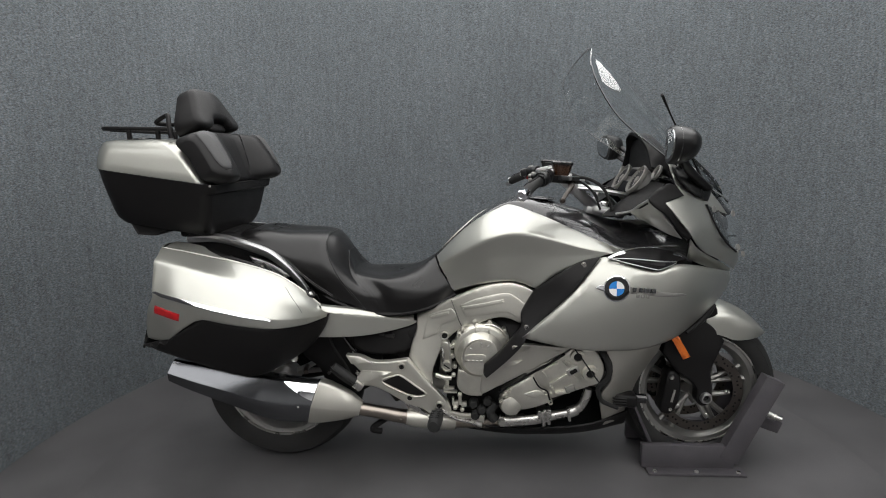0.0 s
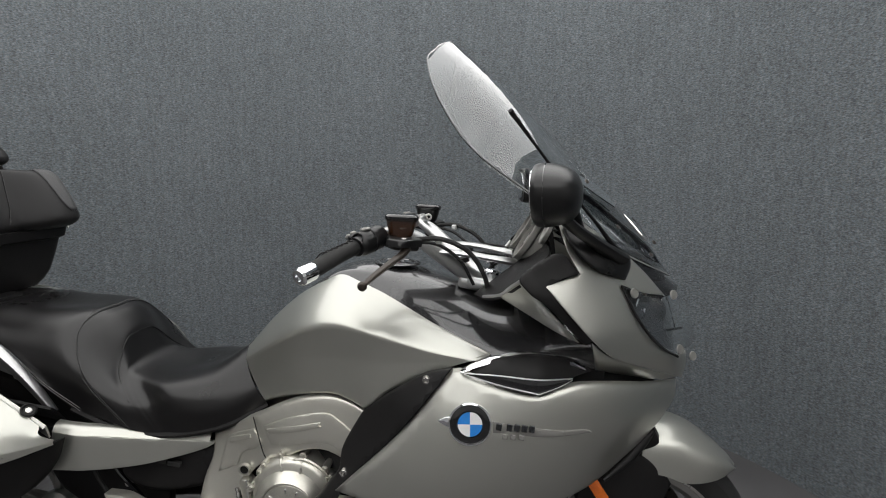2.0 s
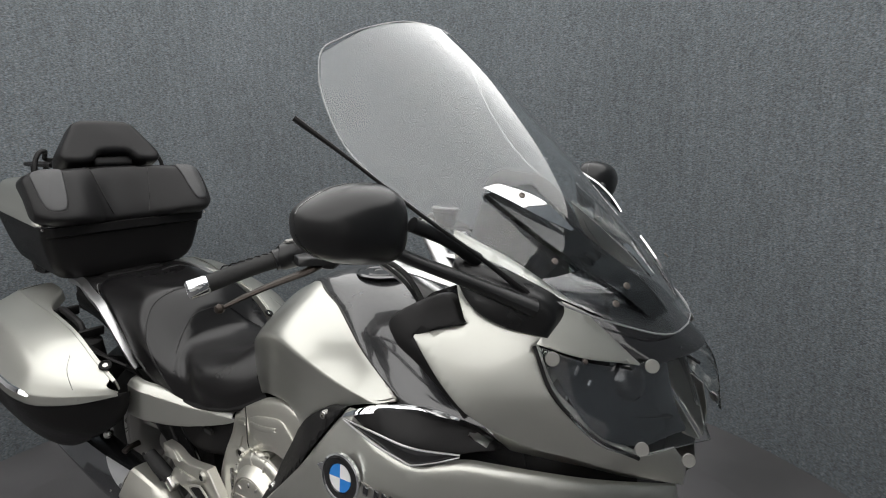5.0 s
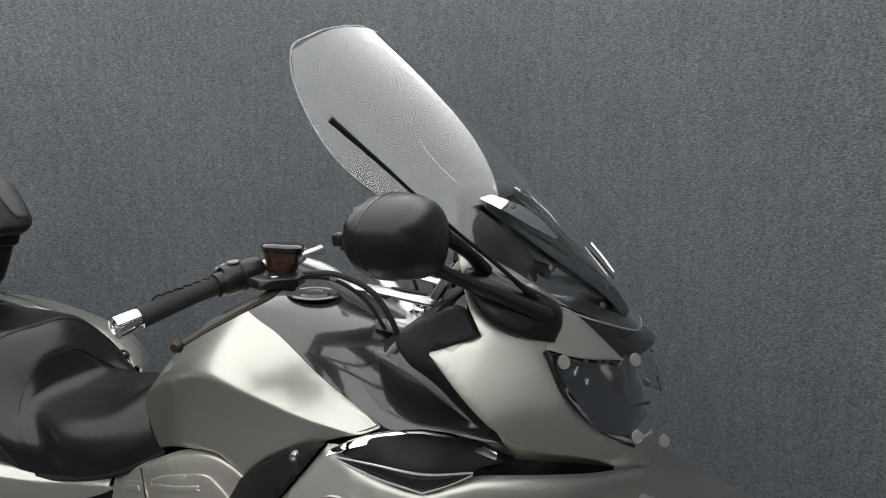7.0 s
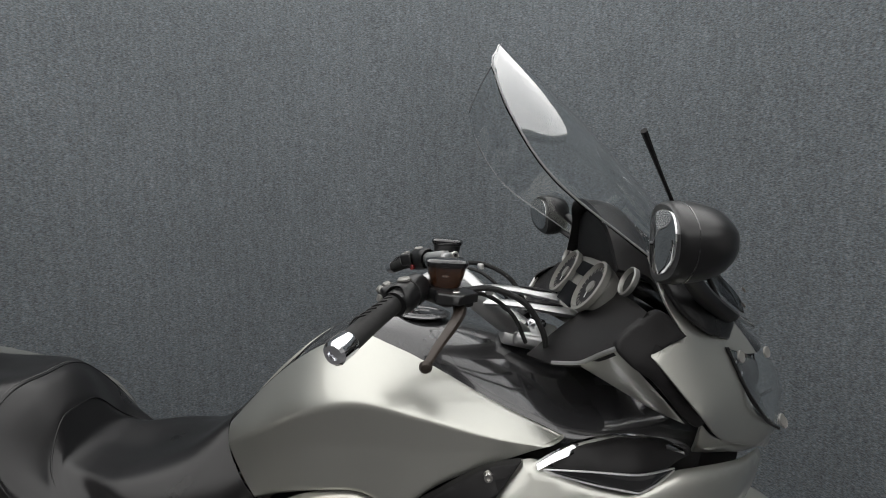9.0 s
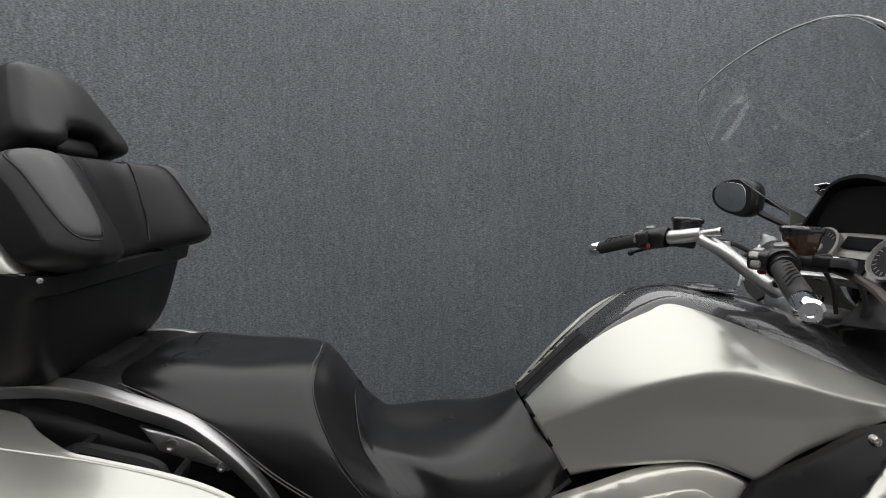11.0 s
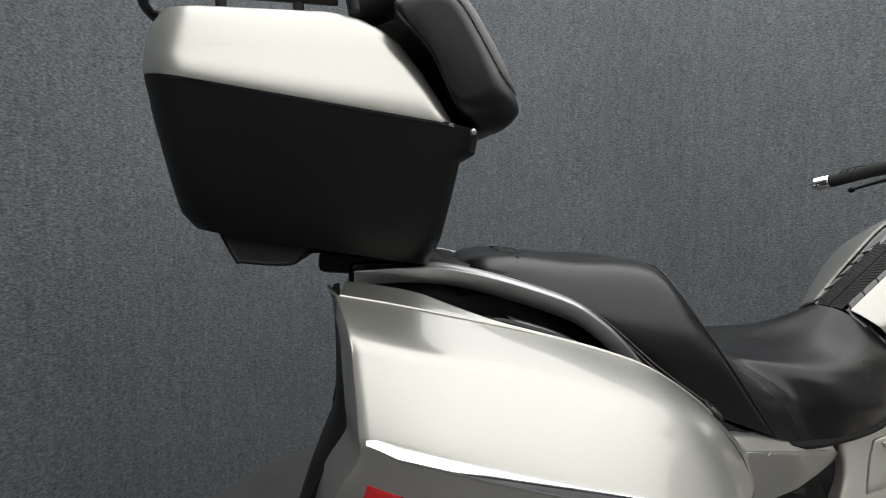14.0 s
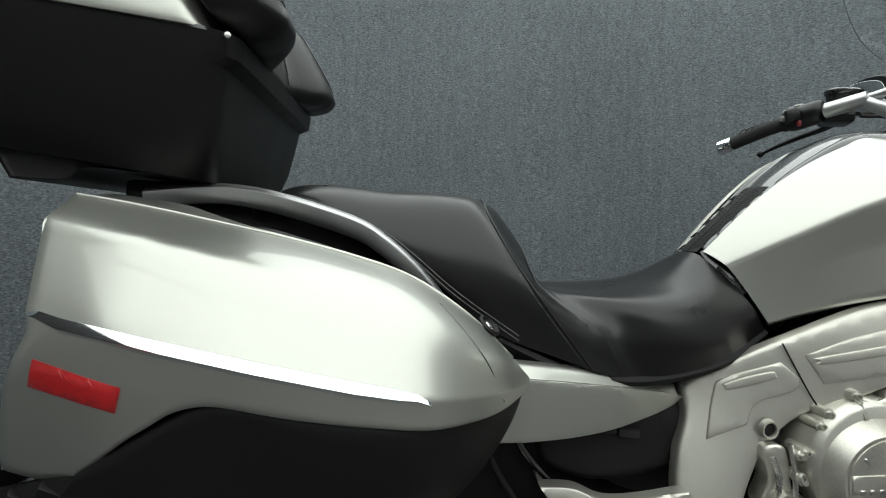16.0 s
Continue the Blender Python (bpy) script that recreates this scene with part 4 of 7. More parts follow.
    for x, w, z in ((0.382, 0.327, 0.867), (0.41, 0.318, 0.879), (0.44, 0.308, 0.888), (0.48, 0.297, 0.893), (0.52, 0.286, 0.893), (0.56, 0.277, 0.887), (0.6, 0.269, 0.876), (0.635, 0.266, 0.86)):
        h = 0.0095 * math.sin(math.pi * min(1, max(0.08, (0.66 - x) / 0.28)))
        band.append([(x, s * (w - 0.012), z + 0.002), (x, s * (w - 0.003), z + 0.003), (x, s * (w + 0.004), z - 0.15 * h), (x, s * (w + 0.009), z - h), (x, s * (w + 0.004), z - h - 0.004)])
    part("chrome_trim", loft(band), CHROME, vent, "bright chrome trim along the upper edge", sharp=30)
    fin = part("deflector_fin", patch([[(0.392, s * 0.334, 0.867), (0.393, s * 0.3345, 0.8665), (0.394, s * 0.335, 0.866)], [(0.46, s * 0.341, 0.866), (0.462, s * 0.342, 0.858), (0.464, s * 0.341, 0.848)], [(0.536, s * 0.337, 0.858), (0.536, s * 0.34, 0.846), (0.536, s * 0.339, 0.832)], [(0.6, s * 0.304, 0.85), (0.6, s * 0.305, 0.847), (0.6, s * 0.305, 0.845)]], 6, 4, 0.003), GLOSS, vent, "gloss black triangular fin")
    part("fin_edge", tube([(0.39, s * 0.336, 0.868), (0.46, s * 0.343, 0.867), (0.536, s * 0.339, 0.859), (0.604, s * 0.304, 0.85)], [0.0012, 0.0018, 0.002, 0.0015], 8, 6), SATIN, fin)
    part("fin_edge", tube([(0.39, s * 0.337, 0.866), (0.464, s * 0.344, 0.847), (0.536, s * 0.342, 0.8305)], [0.0012, 0.0018, 0.0018], 8, 6), SATIN, fin)
    part("fin_edge", tube([(0.536, s * 0.342, 0.8305), (0.572, s * 0.325, 0.838), (0.604, s * 0.305, 0.847)], [0.0016, 0.0012, 0.001], 8, 6), SATIN, fin)
    # large lower side fairing
    fair = part("side_fairing", shell([(0.112, 0.594, 1), (0.25, 0.726), (0.352, 0.848), (0.368, 0.862), (0.395, 0.862), (0.46, 0.842), (0.53, 0.826), (0.58, 0.834), (0.627, 0.839), (0.722, 0.82), (0.875, 0.771, 1), (0.873, 0.718), (0.815, 0.653), (0.747, 0.612), (0.651, 0.566), (0.537, 0.547), (0.417, 0.549), (0.27, 0.561)],
                                      [(0.112, 0.594, 0.327), (0.25, 0.726, 0.333), (0.36, 0.86, 0.31), (0.402, 0.775, 0.357), (0.53, 0.826, 0.335), (0.64, 0.838, 0.3), (0.722, 0.82, 0.25), (0.875, 0.771, 0.1), (0.815, 0.653, 0.12), (0.747, 0.612, 0.165), (0.651, 0.566, 0.225), (0.537, 0.547, 0.283), (0.417, 0.549, 0.322), (0.27, 0.561, 0.335), (0.6, 0.7, 0.312), (0.75, 0.73, 0.225), (0.4, 0.65, 0.36), (0.27, 0.64, 0.348)],
                                      0.007, 0.012, 0.014, side(s)), SILVER, bike, "champagne silver side fairing with roundel")
    part("fairing_lip", tube([(0.69, s * 0.205, 0.577), (0.747, s * 0.168, 0.604), (0.79, s * 0.133, 0.63), (0.82, s * 0.112, 0.652)], [0.005, 0.01, 0.011, 0.006], 10, 6), BLACK, fair, "black lip below the fairing")
    # roundel and model badge in plain shapes
    em = (0.402, s * 0.359, 0.775)
    ax = (0.02, s, 0.12)
    ring = part("roundel", lathe([(0, 0), (0.04, 0), (0.041, 0.004), (0.037, 0.006), (0.026, 0.006), (0.025, 0.004), (0, 0.004)], em, ax, 40), GLOSS, fair, "round black badge with blue and white quarters")
    part("roundel_rim", lathe([(0.038, 0.0), (0.042, 0.0), (0.042, 0.006), (0.039, 0.007)], em, ax, 40, True), CHROME, ring)
    turn = Matrix.Translation(em) @ Vector(ax).to_track_quat("Z", "Y").to_matrix().to_4x4()
    for k in range(4):
        wedge = bmesh.new()
        fan = [(0, 0)] + [(0.024 * math.cos(a), 0.024 * math.sin(a)) for a in (radians(90 * k + 15 * j) for j in range(7))]
        lo = [wedge.verts.new(turn @ Vector((*q, 0.004))) for q in fan]
        up = [wedge.verts.new(turn @ Vector((*q, 0.0055))) for q in fan]
        wedge.faces.new(up)
        wedge.faces.new(list(reversed(lo)))
        for j in range(len(fan)):
            wedge.faces.new((lo[j], lo[(j + 1) % 8], up[(j + 1) % 8], up[j]))
        bmesh.ops.recalc_face_normals(wedge, faces=wedge.faces)
        part("quarter", wedge, BLUE if k % 2 else WHITE, ring)
    part("badge_wing", shell([(0.338, 0.777, 1), (0.352, 0.785), (0.366, 0.786, 1), (0.366, 0.764, 1), (0.35, 0.77)], [(0.338, 0.777, 0.357), (0.366, 0.786, 0.358), (0.366, 0.764, 0.361)], 0.004, 0.001, 0.01, side(s)), CHROME, fair, "chrome badge wing")
    part("badge_bar", shell([(0.445, 0.78, 1), (0.447, 0.758, 1), (0.56, 0.742), (0.645, 0.737, 1), (0.63, 0.745), (0.56, 0.757)], [(0.445, 0.78, 0.36), (0.447, 0.758, 0.361), (0.56, 0.75, 0.34), (0.645, 0.737, 0.302)], 0.004, 0.001, 0.01, side(s)), BEZEL, fair, "grey model badge bar")
    for k in range(5):
        x = 0.458 + 0.0145 * k + (0.006 if k else 0)
        part("badge_mark", block((0.011, 0.003, 0.014), pose(x, s * (0.3635 - 0.13 * (x - 0.456)), 0.772 - 0.1 * (x - 0.456), s * 7, 6, s * 8), 0.001, seg=1), SCREEN, fair)
    for k in range(3):
        x = 0.47 + 0.016 * k
        part("badge_mark", block((0.011, 0.003, 0.01), pose(x, s * (0.3615 - 0.12 * (x - 0.456)), 0.752 - 0.1 * (x - 0.456), s * 7, 6, s * 8), 0.001, seg=1), BEZEL, fair)
    # black wing behind the fairing edge
    part("fairing_edge", shell([(0.16, 0.742, 1), (0.23, 0.8), (0.3, 0.845), (0.362, 0.866, 1), (0.25, 0.73), (0.146, 0.622), (0.117, 0.577, 1), (0.092, 0.544), (0.05, 0.497), (-0.006, 0.441, 1), (-0.016, 0.452), (-0.013, 0.477, 1), (0.042, 0.534), (0.093, 0.6, 1), (0.112, 0.625), (0.115, 0.665)],
                               [(0.16, 0.742, 0.248), (0.23, 0.8, 0.285), (0.362, 0.866, 0.312), (0.25, 0.73, 0.325), (0.113, 0.59, 0.318), (0.0, 0.46, 0.294), (0.06, 0.545, 0.295), (0.11, 0.65, 0.262)], 0.012, 0.005, 0.012, side(s)), BLACK, bike, "black trim wing behind the fairing")
    bolt((0.31, s * 0.305, 0.84), 0.008, fair, STEEL, (0, s, 0))
    bolt((0.128, s * 0.298, 0.625), 0.009, fair, STEEL, (0, s, 0))
    # frame covers
    skin = surface([(-0.262, 0.61, 0.118), (-0.123, 0.688, 0.168), (-0.022, 0.737, 0.195), (0.065, 0.757, 0.21), (0.165, 0.73, 0.228), (0.113, 0.617, 0.236), (0.0, 0.68, 0.216), (-0.15, 0.58, 0.17), (-0.19, 0.45, 0.182), (-0.24, 0.45, 0.176), (-0.15, 0.29, 0.205), (-0.2, 0.33, 0.195)])
    fc = part("frame_cover", shell([(-0.262, 0.61, 1), (-0.2, 0.645), (-0.123, 0.688), (-0.022, 0.737), (0.065, 0.757), (0.12, 0.75), (0.165, 0.73, 1), (0.165, 0.66), (0.113, 0.617, 1), (0.065, 0.635), (0.017, 0.631), (-0.035, 0.607), (-0.1, 0.578), (-0.15, 0.53), (-0.186, 0.459), (-0.2, 0.405), (-0.188, 0.344), (-0.145, 0.31), (-0.133, 0.272), (-0.18, 0.262), (-0.24, 0.361), (-0.288, 0.425), (-0.282, 0.5), (-0.262, 0.56)],
                                   skin, 0.018, 0.006, 0.013, side(s)), ALLOY, bike, "silver grey frame cover")
    for hollow in ([(-0.238, 0.528, 1), (-0.22, 0.6), (-0.205, 0.622), (-0.13, 0.654, 1), (-0.108, 0.628), (-0.12, 0.61), (-0.165, 0.588), (-0.18, 0.555, 1)],
                   [(-0.1, 0.667, 1), (-0.03, 0.7), (0.06, 0.722), (0.1, 0.708), (0.146, 0.672, 1), (0.122, 0.636), (0.105, 0.634), (0.06, 0.654), (-0.078, 0.626, 1)]):
        part("pressed_panel", shell(hollow, lambda q: skin(q) + 0.0035, 0.008, 0.002, 0.012, side(s)), ALLOY, fc)
    for a, b in (((-0.078, 0.662), (0.045, 0.694)), ((-0.2, 0.612), (-0.145, 0.633))):
        d = (np.array(b) - a) / np.linalg.norm(np.array(b) - a) * 0.006
        n_ = np.array((-d[1], d[0])) * 0.95
        line = [tuple(np.array(p) + o) for p, o in ((a, -n_), (a, -d), (a, n_), (b, n_), (b, d), (b, -n_))]
        part("slot", shell(line, lambda q: skin(q) + 0.0065, 0.008, 0.0015, 0.02, side(s)), ALLOY, fc)
    part("cover_joint", tube([(-0.129, s * 0.172, 0.684), (-0.114, s * 0.184, 0.645), (-0.1, s * 0.195, 0.61), (-0.09, s * 0.199, 0.592)], 0.0014, 6, 5), BLACK, fc)
    part("cover_plug", lathe([(0, -0.004), (0.01, -0.004), (0.011, 0.004), (0.014, 0.005), (0.016, -0.004)], (-0.155, s * 0.182, 0.553), (0.1, s, 0), 24), ALLOY, fc)
    part("plug_hole", lathe([(0, -0.002), (0.0105, -0.002), (0.0105, 0.0), (0.004, 0.001), (0, 0.0)], (-0.155, s * 0.182, 0.553), (0.1, s, 0), 18), BLACK, fc)
    # footrest plate
    fp = part("footrest_plate", shell([(-0.515, 0.481, 1), (-0.462, 0.477), (-0.418, 0.458), (-0.368, 0.457), (-0.29, 0.468, 1), (-0.235, 0.405), (-0.178, 0.346), (-0.148, 0.31), (-0.138, 0.279), (-0.165, 0.255), (-0.197, 0.257, 1), (-0.243, 0.283), (-0.297, 0.301), (-0.374, 0.344), (-0.423, 0.362), (-0.47, 0.362, 1), (-0.463, 0.38), (-0.478, 0.397), (-0.461, 0.415, 1), (-0.493, 0.45)],
                                      [(-0.515, 0.481, 0.197), (-0.29, 0.457, 0.202), (-0.14, 0.3, 0.215), (-0.456, 0.365, 0.197), (-0.3, 0.36, 0.205)], 0.022, 0.004, 0.012, side(s)), ALLOY, bike, "silver grey footrest plate")
    part("raised_facet", shell([(-0.459, 0.424, 1), (-0.349, 0.421, 1), (-0.467, 0.37, 1), (-0.475, 0.399, 1)], [(-0.459, 0.424, 0.202), (-0.349, 0.421, 0.206), (-0.467, 0.37, 0.212), (-0.475, 0.399, 0.206)], 0.012, 0.0015, 0.02, side(s)), ALLOY, fp)
    part("raised_facet", shell([(-0.516, 0.481, 1), (-0.463, 0.477), (-0.419, 0.455, 1), (-0.495, 0.451, 1)], [(-0.516, 0.481, 0.198), (-0.463, 0.477, 0.2), (-0.419, 0.455, 0.208), (-0.495, 0.451, 0.208)], 0.012, 0.0015, 0.02, side(s)), ALLOY, fp)
    part("pad_frame", tube([(-0.385, s * 0.206, 0.384), (-0.334, s * 0.209, 0.41), (-0.312, s * 0.21, 0.409), (-0.262, s * 0.213, 0.374), (-0.222, s * 0.215, 0.343), (-0.25, s * 0.214, 0.332), (-0.292, s * 0.211, 0.338)], 0.0035, 6, 4, True), ALLOY, fp)
    part("heel_guard", shell([(-0.304, 0.301, 1), (-0.269, 0.297), (-0.244, 0.276), (-0.218, 0.25, 1), (-0.28, 0.262)], [(-0.304, 0.301, 0.2), (-0.218, 0.25, 0.205), (-0.28, 0.262, 0.195)], 0.006, 0.002, 0.02, side(s)), STEEL, fp)
    part("brake_cylinder", tube([(-0.33, s * 0.16, 0.3), (-0.345, s * 0.165, 0.33), (-0.36, s * 0.165, 0.37)], [0.018, 0.02, 0.016], 12, 4), BLACK, fp)
    part("grip_pad", shell([(-0.381, 0.384, 1), (-0.334, 0.405), (-0.315, 0.405), (-0.226, 0.342, 1), (-0.251, 0.336), (-0.29, 0.341, 1)], [(-0.381, 0.384, 0.207), (-0.315, 0.402, 0.208), (-0.225, 0.342, 0.214), (-0.29, 0.341, 0.211)], 0.01, 0.002, 0.02, side(s)), BLACK, fp, "black rubber heel pad")
    for x, z, w in ((-0.311, 0.442, 0.204), (-0.283, 0.325, 0.209), (-0.175, 0.299, 0.216)):
        part("boss", lathe([(0, 0.002), (0.009, 0.002), (0.01, 0.006), (0.014, 0.006), (0.016, -0.004)], (x, s * w, z), (0, s, 0), 20), ALLOY, fp)
        bolt((x, s * (w + 0.001), z), 0.009, fp, BLACK, (0, s, 0), h=0.005)
    part("footrest", tube([(-0.175, s * 0.21, 0.272), (-0.182, s * 0.245, 0.266), (-0.19, s * 0.29, 0.262), (-0.192, s * 0.305, 0.261)], [0.016, 0.023, 0.024, 0.018], 12, 4, flat=1.2), RUBBER, fp, "black rubber footrest")
    for k in range(4):
        part("tread_rib", block((0.036, 0.005, 0.006), pose(-0.183 - 0.0028 * k, s * (0.248 + 0.013 * k), 0.293 - 0.001 * k), 0.002, seg=1), RUBBER, fp)
    part("pillion_footrest", tube([(-0.488, s * 0.205, 0.382), (-0.52, s * 0.215, 0.412), (-0.56, s * 0.22, 0.447)], [0.019, 0.021, 0.017], 12, 4), RUBBER, fp, "folded black pillion footrest")
    for k in range(6):
        part("tread_rib", block((0.006, 0.008, 0.03), pose(-0.5 - 0.011 * k, s * (0.228 + 0.0015 * k), 0.393 + 0.0098 * k, 0, -42, 0), 0.002, seg=1), BLACK, fp)
    part("footrest_hinge", block((0.05, 0.03, 0.03), pose(-0.478, s * 0.205, 0.374, 0, 42, 0), 0.006), STEEL, fp)
    # side panel under the seat
    part("seat_side_panel", shell([(-0.6, 0.662, 1), (-0.543, 0.652), (-0.486, 0.642), (-0.389, 0.623), (-0.29, 0.597), (-0.258, 0.586, 1), (-0.282, 0.575), (-0.331, 0.567), (-0.388, 0.562), (-0.43, 0.559), (-0.485, 0.559), (-0.546, 0.562), (-0.62, 0.564, 1)],
                                  lambda q: np.interp(q[:, 0], (-0.62, -0.543, -0.47, -0.389, -0.256), (0.238, 0.234, 0.212, 0.184, 0.116)) - 0.14 * (0.61 - q[:, 1] + 0.1 * (-0.4 - q[:, 0])) ** 2, 0.008, 0.0015, 0.012, side(s)), SILVER, bike, "champagne silver panel under the seat")
    part("panel_crest", patch([[(x, s * (w - 0.03), z + 0.02), (x, s * (w - 0.014), z + 0.0155), (x, s * (w - 0.001), z + 0.001)] for x, w, z in ((-0.6, 0.238, 0.66), (-0.543, 0.235, 0.652), (-0.486, 0.2165, 0.642), (-0.389, 0.184, 0.623), (-0.32, 0.149, 0.606), (-0.272, 0.125, 0.591))], 5, 5, 0.003), SILVER, bike, "champagne silver crest of the panel under the seat")
    # aluminium grab rail and black tail cover
    rows = []
    for x, y, z, h in ((-1.09, 0.165, 0.916, 0.02), (-1.0, 0.18, 0.922, 0.021), (-0.94, 0.19, 0.918, 0.022), (-0.869, 0.205, 0.902, 0.023), (-0.784, 0.213, 0.874, 0.023), (-0.742, 0.217, 0.849, 0.022), (-0.698, 0.217, 0.81, 0.02), (-0.655, 0.213, 0.757, 0.017), (-0.62, 0.2, 0.69, 0.012)):
        t = 0.5 * min(1, max(0, (x + 0.8) / 0.15))
        rows.append([(x - 0.004, s * (y - 1.15 * h), z + 0.002), (x, s * (y - h), z + 0.006), (x, s * (y - 0.3 * h), z + 0.004), (x, s * y, z), (x - t * 0.003, s * (y + 0.0015), z - 0.003), (x - t * h, s * (y - 0.15 * h), z - h), (x - t * h, s * (y - 0.5 * h), z - 1.15 * h)])
    part("grab_rail", patch(rows, 7, 4, 0.004), RAIL, bike, "satin aluminium grab rail")
    part("tail_cover", patch([[(-1.1, s * 0.09, 0.925), (-1.1, s * 0.135, 0.9), (-1.1, s * 0.14, 0.8)], [(-0.95, s * 0.1, 0.925), (-0.95, s * 0.145, 0.89), (-0.95, s * 0.145, 0.78)], [(-0.8, s * 0.12, 0.88), (-0.8, s * 0.148, 0.84), (-0.8, s * 0.148, 0.72)], [(-0.66, s * 0.12, 0.78), (-0.66, s * 0.14, 0.73), (-0.66, s * 0.14, 0.64)], [(-0.56, s * 0.12, 0.7), (-0.56, s * 0.14, 0.66), (-0.56, s * 0.14, 0.6)]], 5, 5, 0.008), BLACK, bike, "black tail side cover")
    plate = part("rail_bracket", shell([(-0.862, 0.845, 1), (-0.778, 0.818), (-0.715, 0.776), (-0.722, 0.765, 1), (-0.829, 0.803, 1)], [(-0.86, 0.84, 0.17), (-0.78, 0.818, 0.172), (-0.715, 0.775, 0.176), (-0.83, 0.803, 0.174)], 0.008, 0.003, 0.014, side(s)), SATIN, bike, "aluminium bracket below the grab rail")
    bolt((-0.81, s * 0.173, 0.812), 0.011, plate, STEEL, (0, s, 0.15))
    bolt((-0.73, s * 0.176, 0.774), 0.008, plate, STEEL, (0, s, 0.15))
    part("rail_stay", tube([(-0.93, s * 0.15, 0.88), (-0.93, s * 0.165, 0.895), (-0.93, s * 0.178, 0.9)], 0.009, 8, 4), BLACK, bike)

part("tail_panel", patch([[(-1.06, 0, 0.918), (-1.06, 0.1, 0.919), (-1.06, 0.165, 0.925)], [(-0.93, 0, 0.918), (-0.93, 0.1, 0.917), (-0.93, 0.175, 0.922)], [(-0.86, 0, 0.9), (-0.86, 0.1, 0.898), (-0.87, 0.185, 0.897)]], 5, 4, 0.006, mirror=True), BLACK, bike, "black tail panel behind the pillion seat")

# screen, dash and cockpit
rows = [[(0.866, 0, 1.016), (0.856, 0.07, 1.018), (0.822, 0.13, 1.036), (0.79, 0.165, 1.055)],
        [(0.79, 0, 1.118), (0.777, 0.08, 1.118), (0.722, 0.17, 1.122), (0.645, 0.24, 1.132)],
        [(0.688, 0, 1.235), (0.675, 0.09, 1.232), (0.624, 0.18, 1.226), (0.525, 0.27, 1.215)],
        [(0.58, 0, 1.352), (0.568, 0.09, 1.348), (0.515, 0.19, 1.335), (0.407, 0.295, 1.306)],
        [(0.462, 0, 1.468), (0.452, 0.09, 1.463), (0.413, 0.185, 1.443), (0.342, 0.288, 1.403)],
        [(0.358, 0, 1.56), (0.353, 0.085, 1.553), (0.338, 0.17, 1.53), (0.318, 0.264, 1.478)]]
screen = part("windscreen", patch(rows, 6, 6, 0.004, mirror=True), GLASS, bike, "tall curved clear windscreen")
screen.visible_shadow = False
rim = [(0.866, 0, 1.016), (0.856, 0.07, 1.018), (0.822, 0.13, 1.036), (0.735, 0.205, 1.08), (0.645, 0.24, 1.132), (0.525, 0.27, 1.215), (0.407, 0.295, 1.306), (0.342, 0.288, 1.403), (0.318, 0.264, 1.478), (0.328, 0.22, 1.508), (0.338, 0.17, 1.53), (0.353, 0.085, 1.553), (0.358, 0, 1.56)]
for s in (-1, 1):
    part("screen_edge", tube([(x, s * y, z) for x, y, z in rim], 0.0017, 6, 6), EDGE, screen, "pale polished screen edge").visible_shadow = False
    # black carrier under the screen with its bright bracket
    car = part("screen_carrier", patch([[(0.60, s * 0.205, 1.243), (0.64, s * 0.13, 1.255)], [(0.7, s * 0.18, 1.165), (0.725, s * 0.1, 1.17)], [(0.79, s * 0.132, 1.092), (0.805, s * 0.06, 1.096)], [(0.83, s * 0.09, 1.042), (0.842, s * 0.04, 1.045)]], 6, 4, 0.01), SMOKE, bike, "smoked screen carrier arm")
    part("bracket", patch([[(0.597, s * 0.208, 1.253), (0.612, s * 0.187, 1.258)], [(0.638, s * 0.187, 1.23), (0.658, s * 0.156, 1.238)], [(0.672, s * 0.166, 1.207), (0.69, s * 0.142, 1.213)], [(0.712, s * 0.135, 1.182), (0.715, s * 0.13, 1.184)]], 5, 4, 0.003), CHROME, car, "bright metal screen bracket")
    for x, y, z in ((0.648, 0.172, 1.242), (0.712, 0.192, 1.146), (0.803, 0.134, 1.106), (0.793, 0.152, 1.081)):
        bolt((x - 0.003, s * (y - 0.002), z - 0.003), 0.0055, car, DISC, (0.6, s * 0.5, 0.6), "screen_screw", 0.0012)
    part("bright_strip", patch([[(0.77, s * 0.056, 1.152), (0.774, s * 0.044, 1.153)], [(0.792, s * 0.05, 1.128), (0.796, s * 0.036, 1.128)], [(0.813, s * 0.042, 1.101), (0.817, s * 0.03, 1.1)]], 4, 3, 0.003), CHROME, car)
    # aerial
part("aerial", tube([(0.695, -0.245, 1.1), (0.64, -0.3, 1.165), (0.58, -0.357, 1.23), (0.52, -0.417, 1.302), (0.474, -0.467, 1.357)], [0.006, 0.0032, 0.0028, 0.0027, 0.0042], 8, 6), BLACK, bike, "black whip aerial")
nose = part("screen_cowl", patch([[(0.892, 0, 0.985), (0.882, 0.05, 0.985), (0.85, 0.11, 0.982), (0.8, 0.138, 0.968)], [(0.862, 0, 1.005), (0.855, 0.06, 1.006), (0.815, 0.115, 1.01), (0.745, 0.162, 1.015)],
                                  [(0.8, 0, 1.07), (0.79, 0.07, 1.07), (0.745, 0.13, 1.07), (0.655, 0.185, 1.07)], [(0.7, 0, 1.1), (0.69, 0.08, 1.1), (0.65, 0.15, 1.1), (0.575, 0.21, 1.125)]], 6, 5, 0.006, mirror=True), GLOSS, bike, "gloss black cowl below the screen")
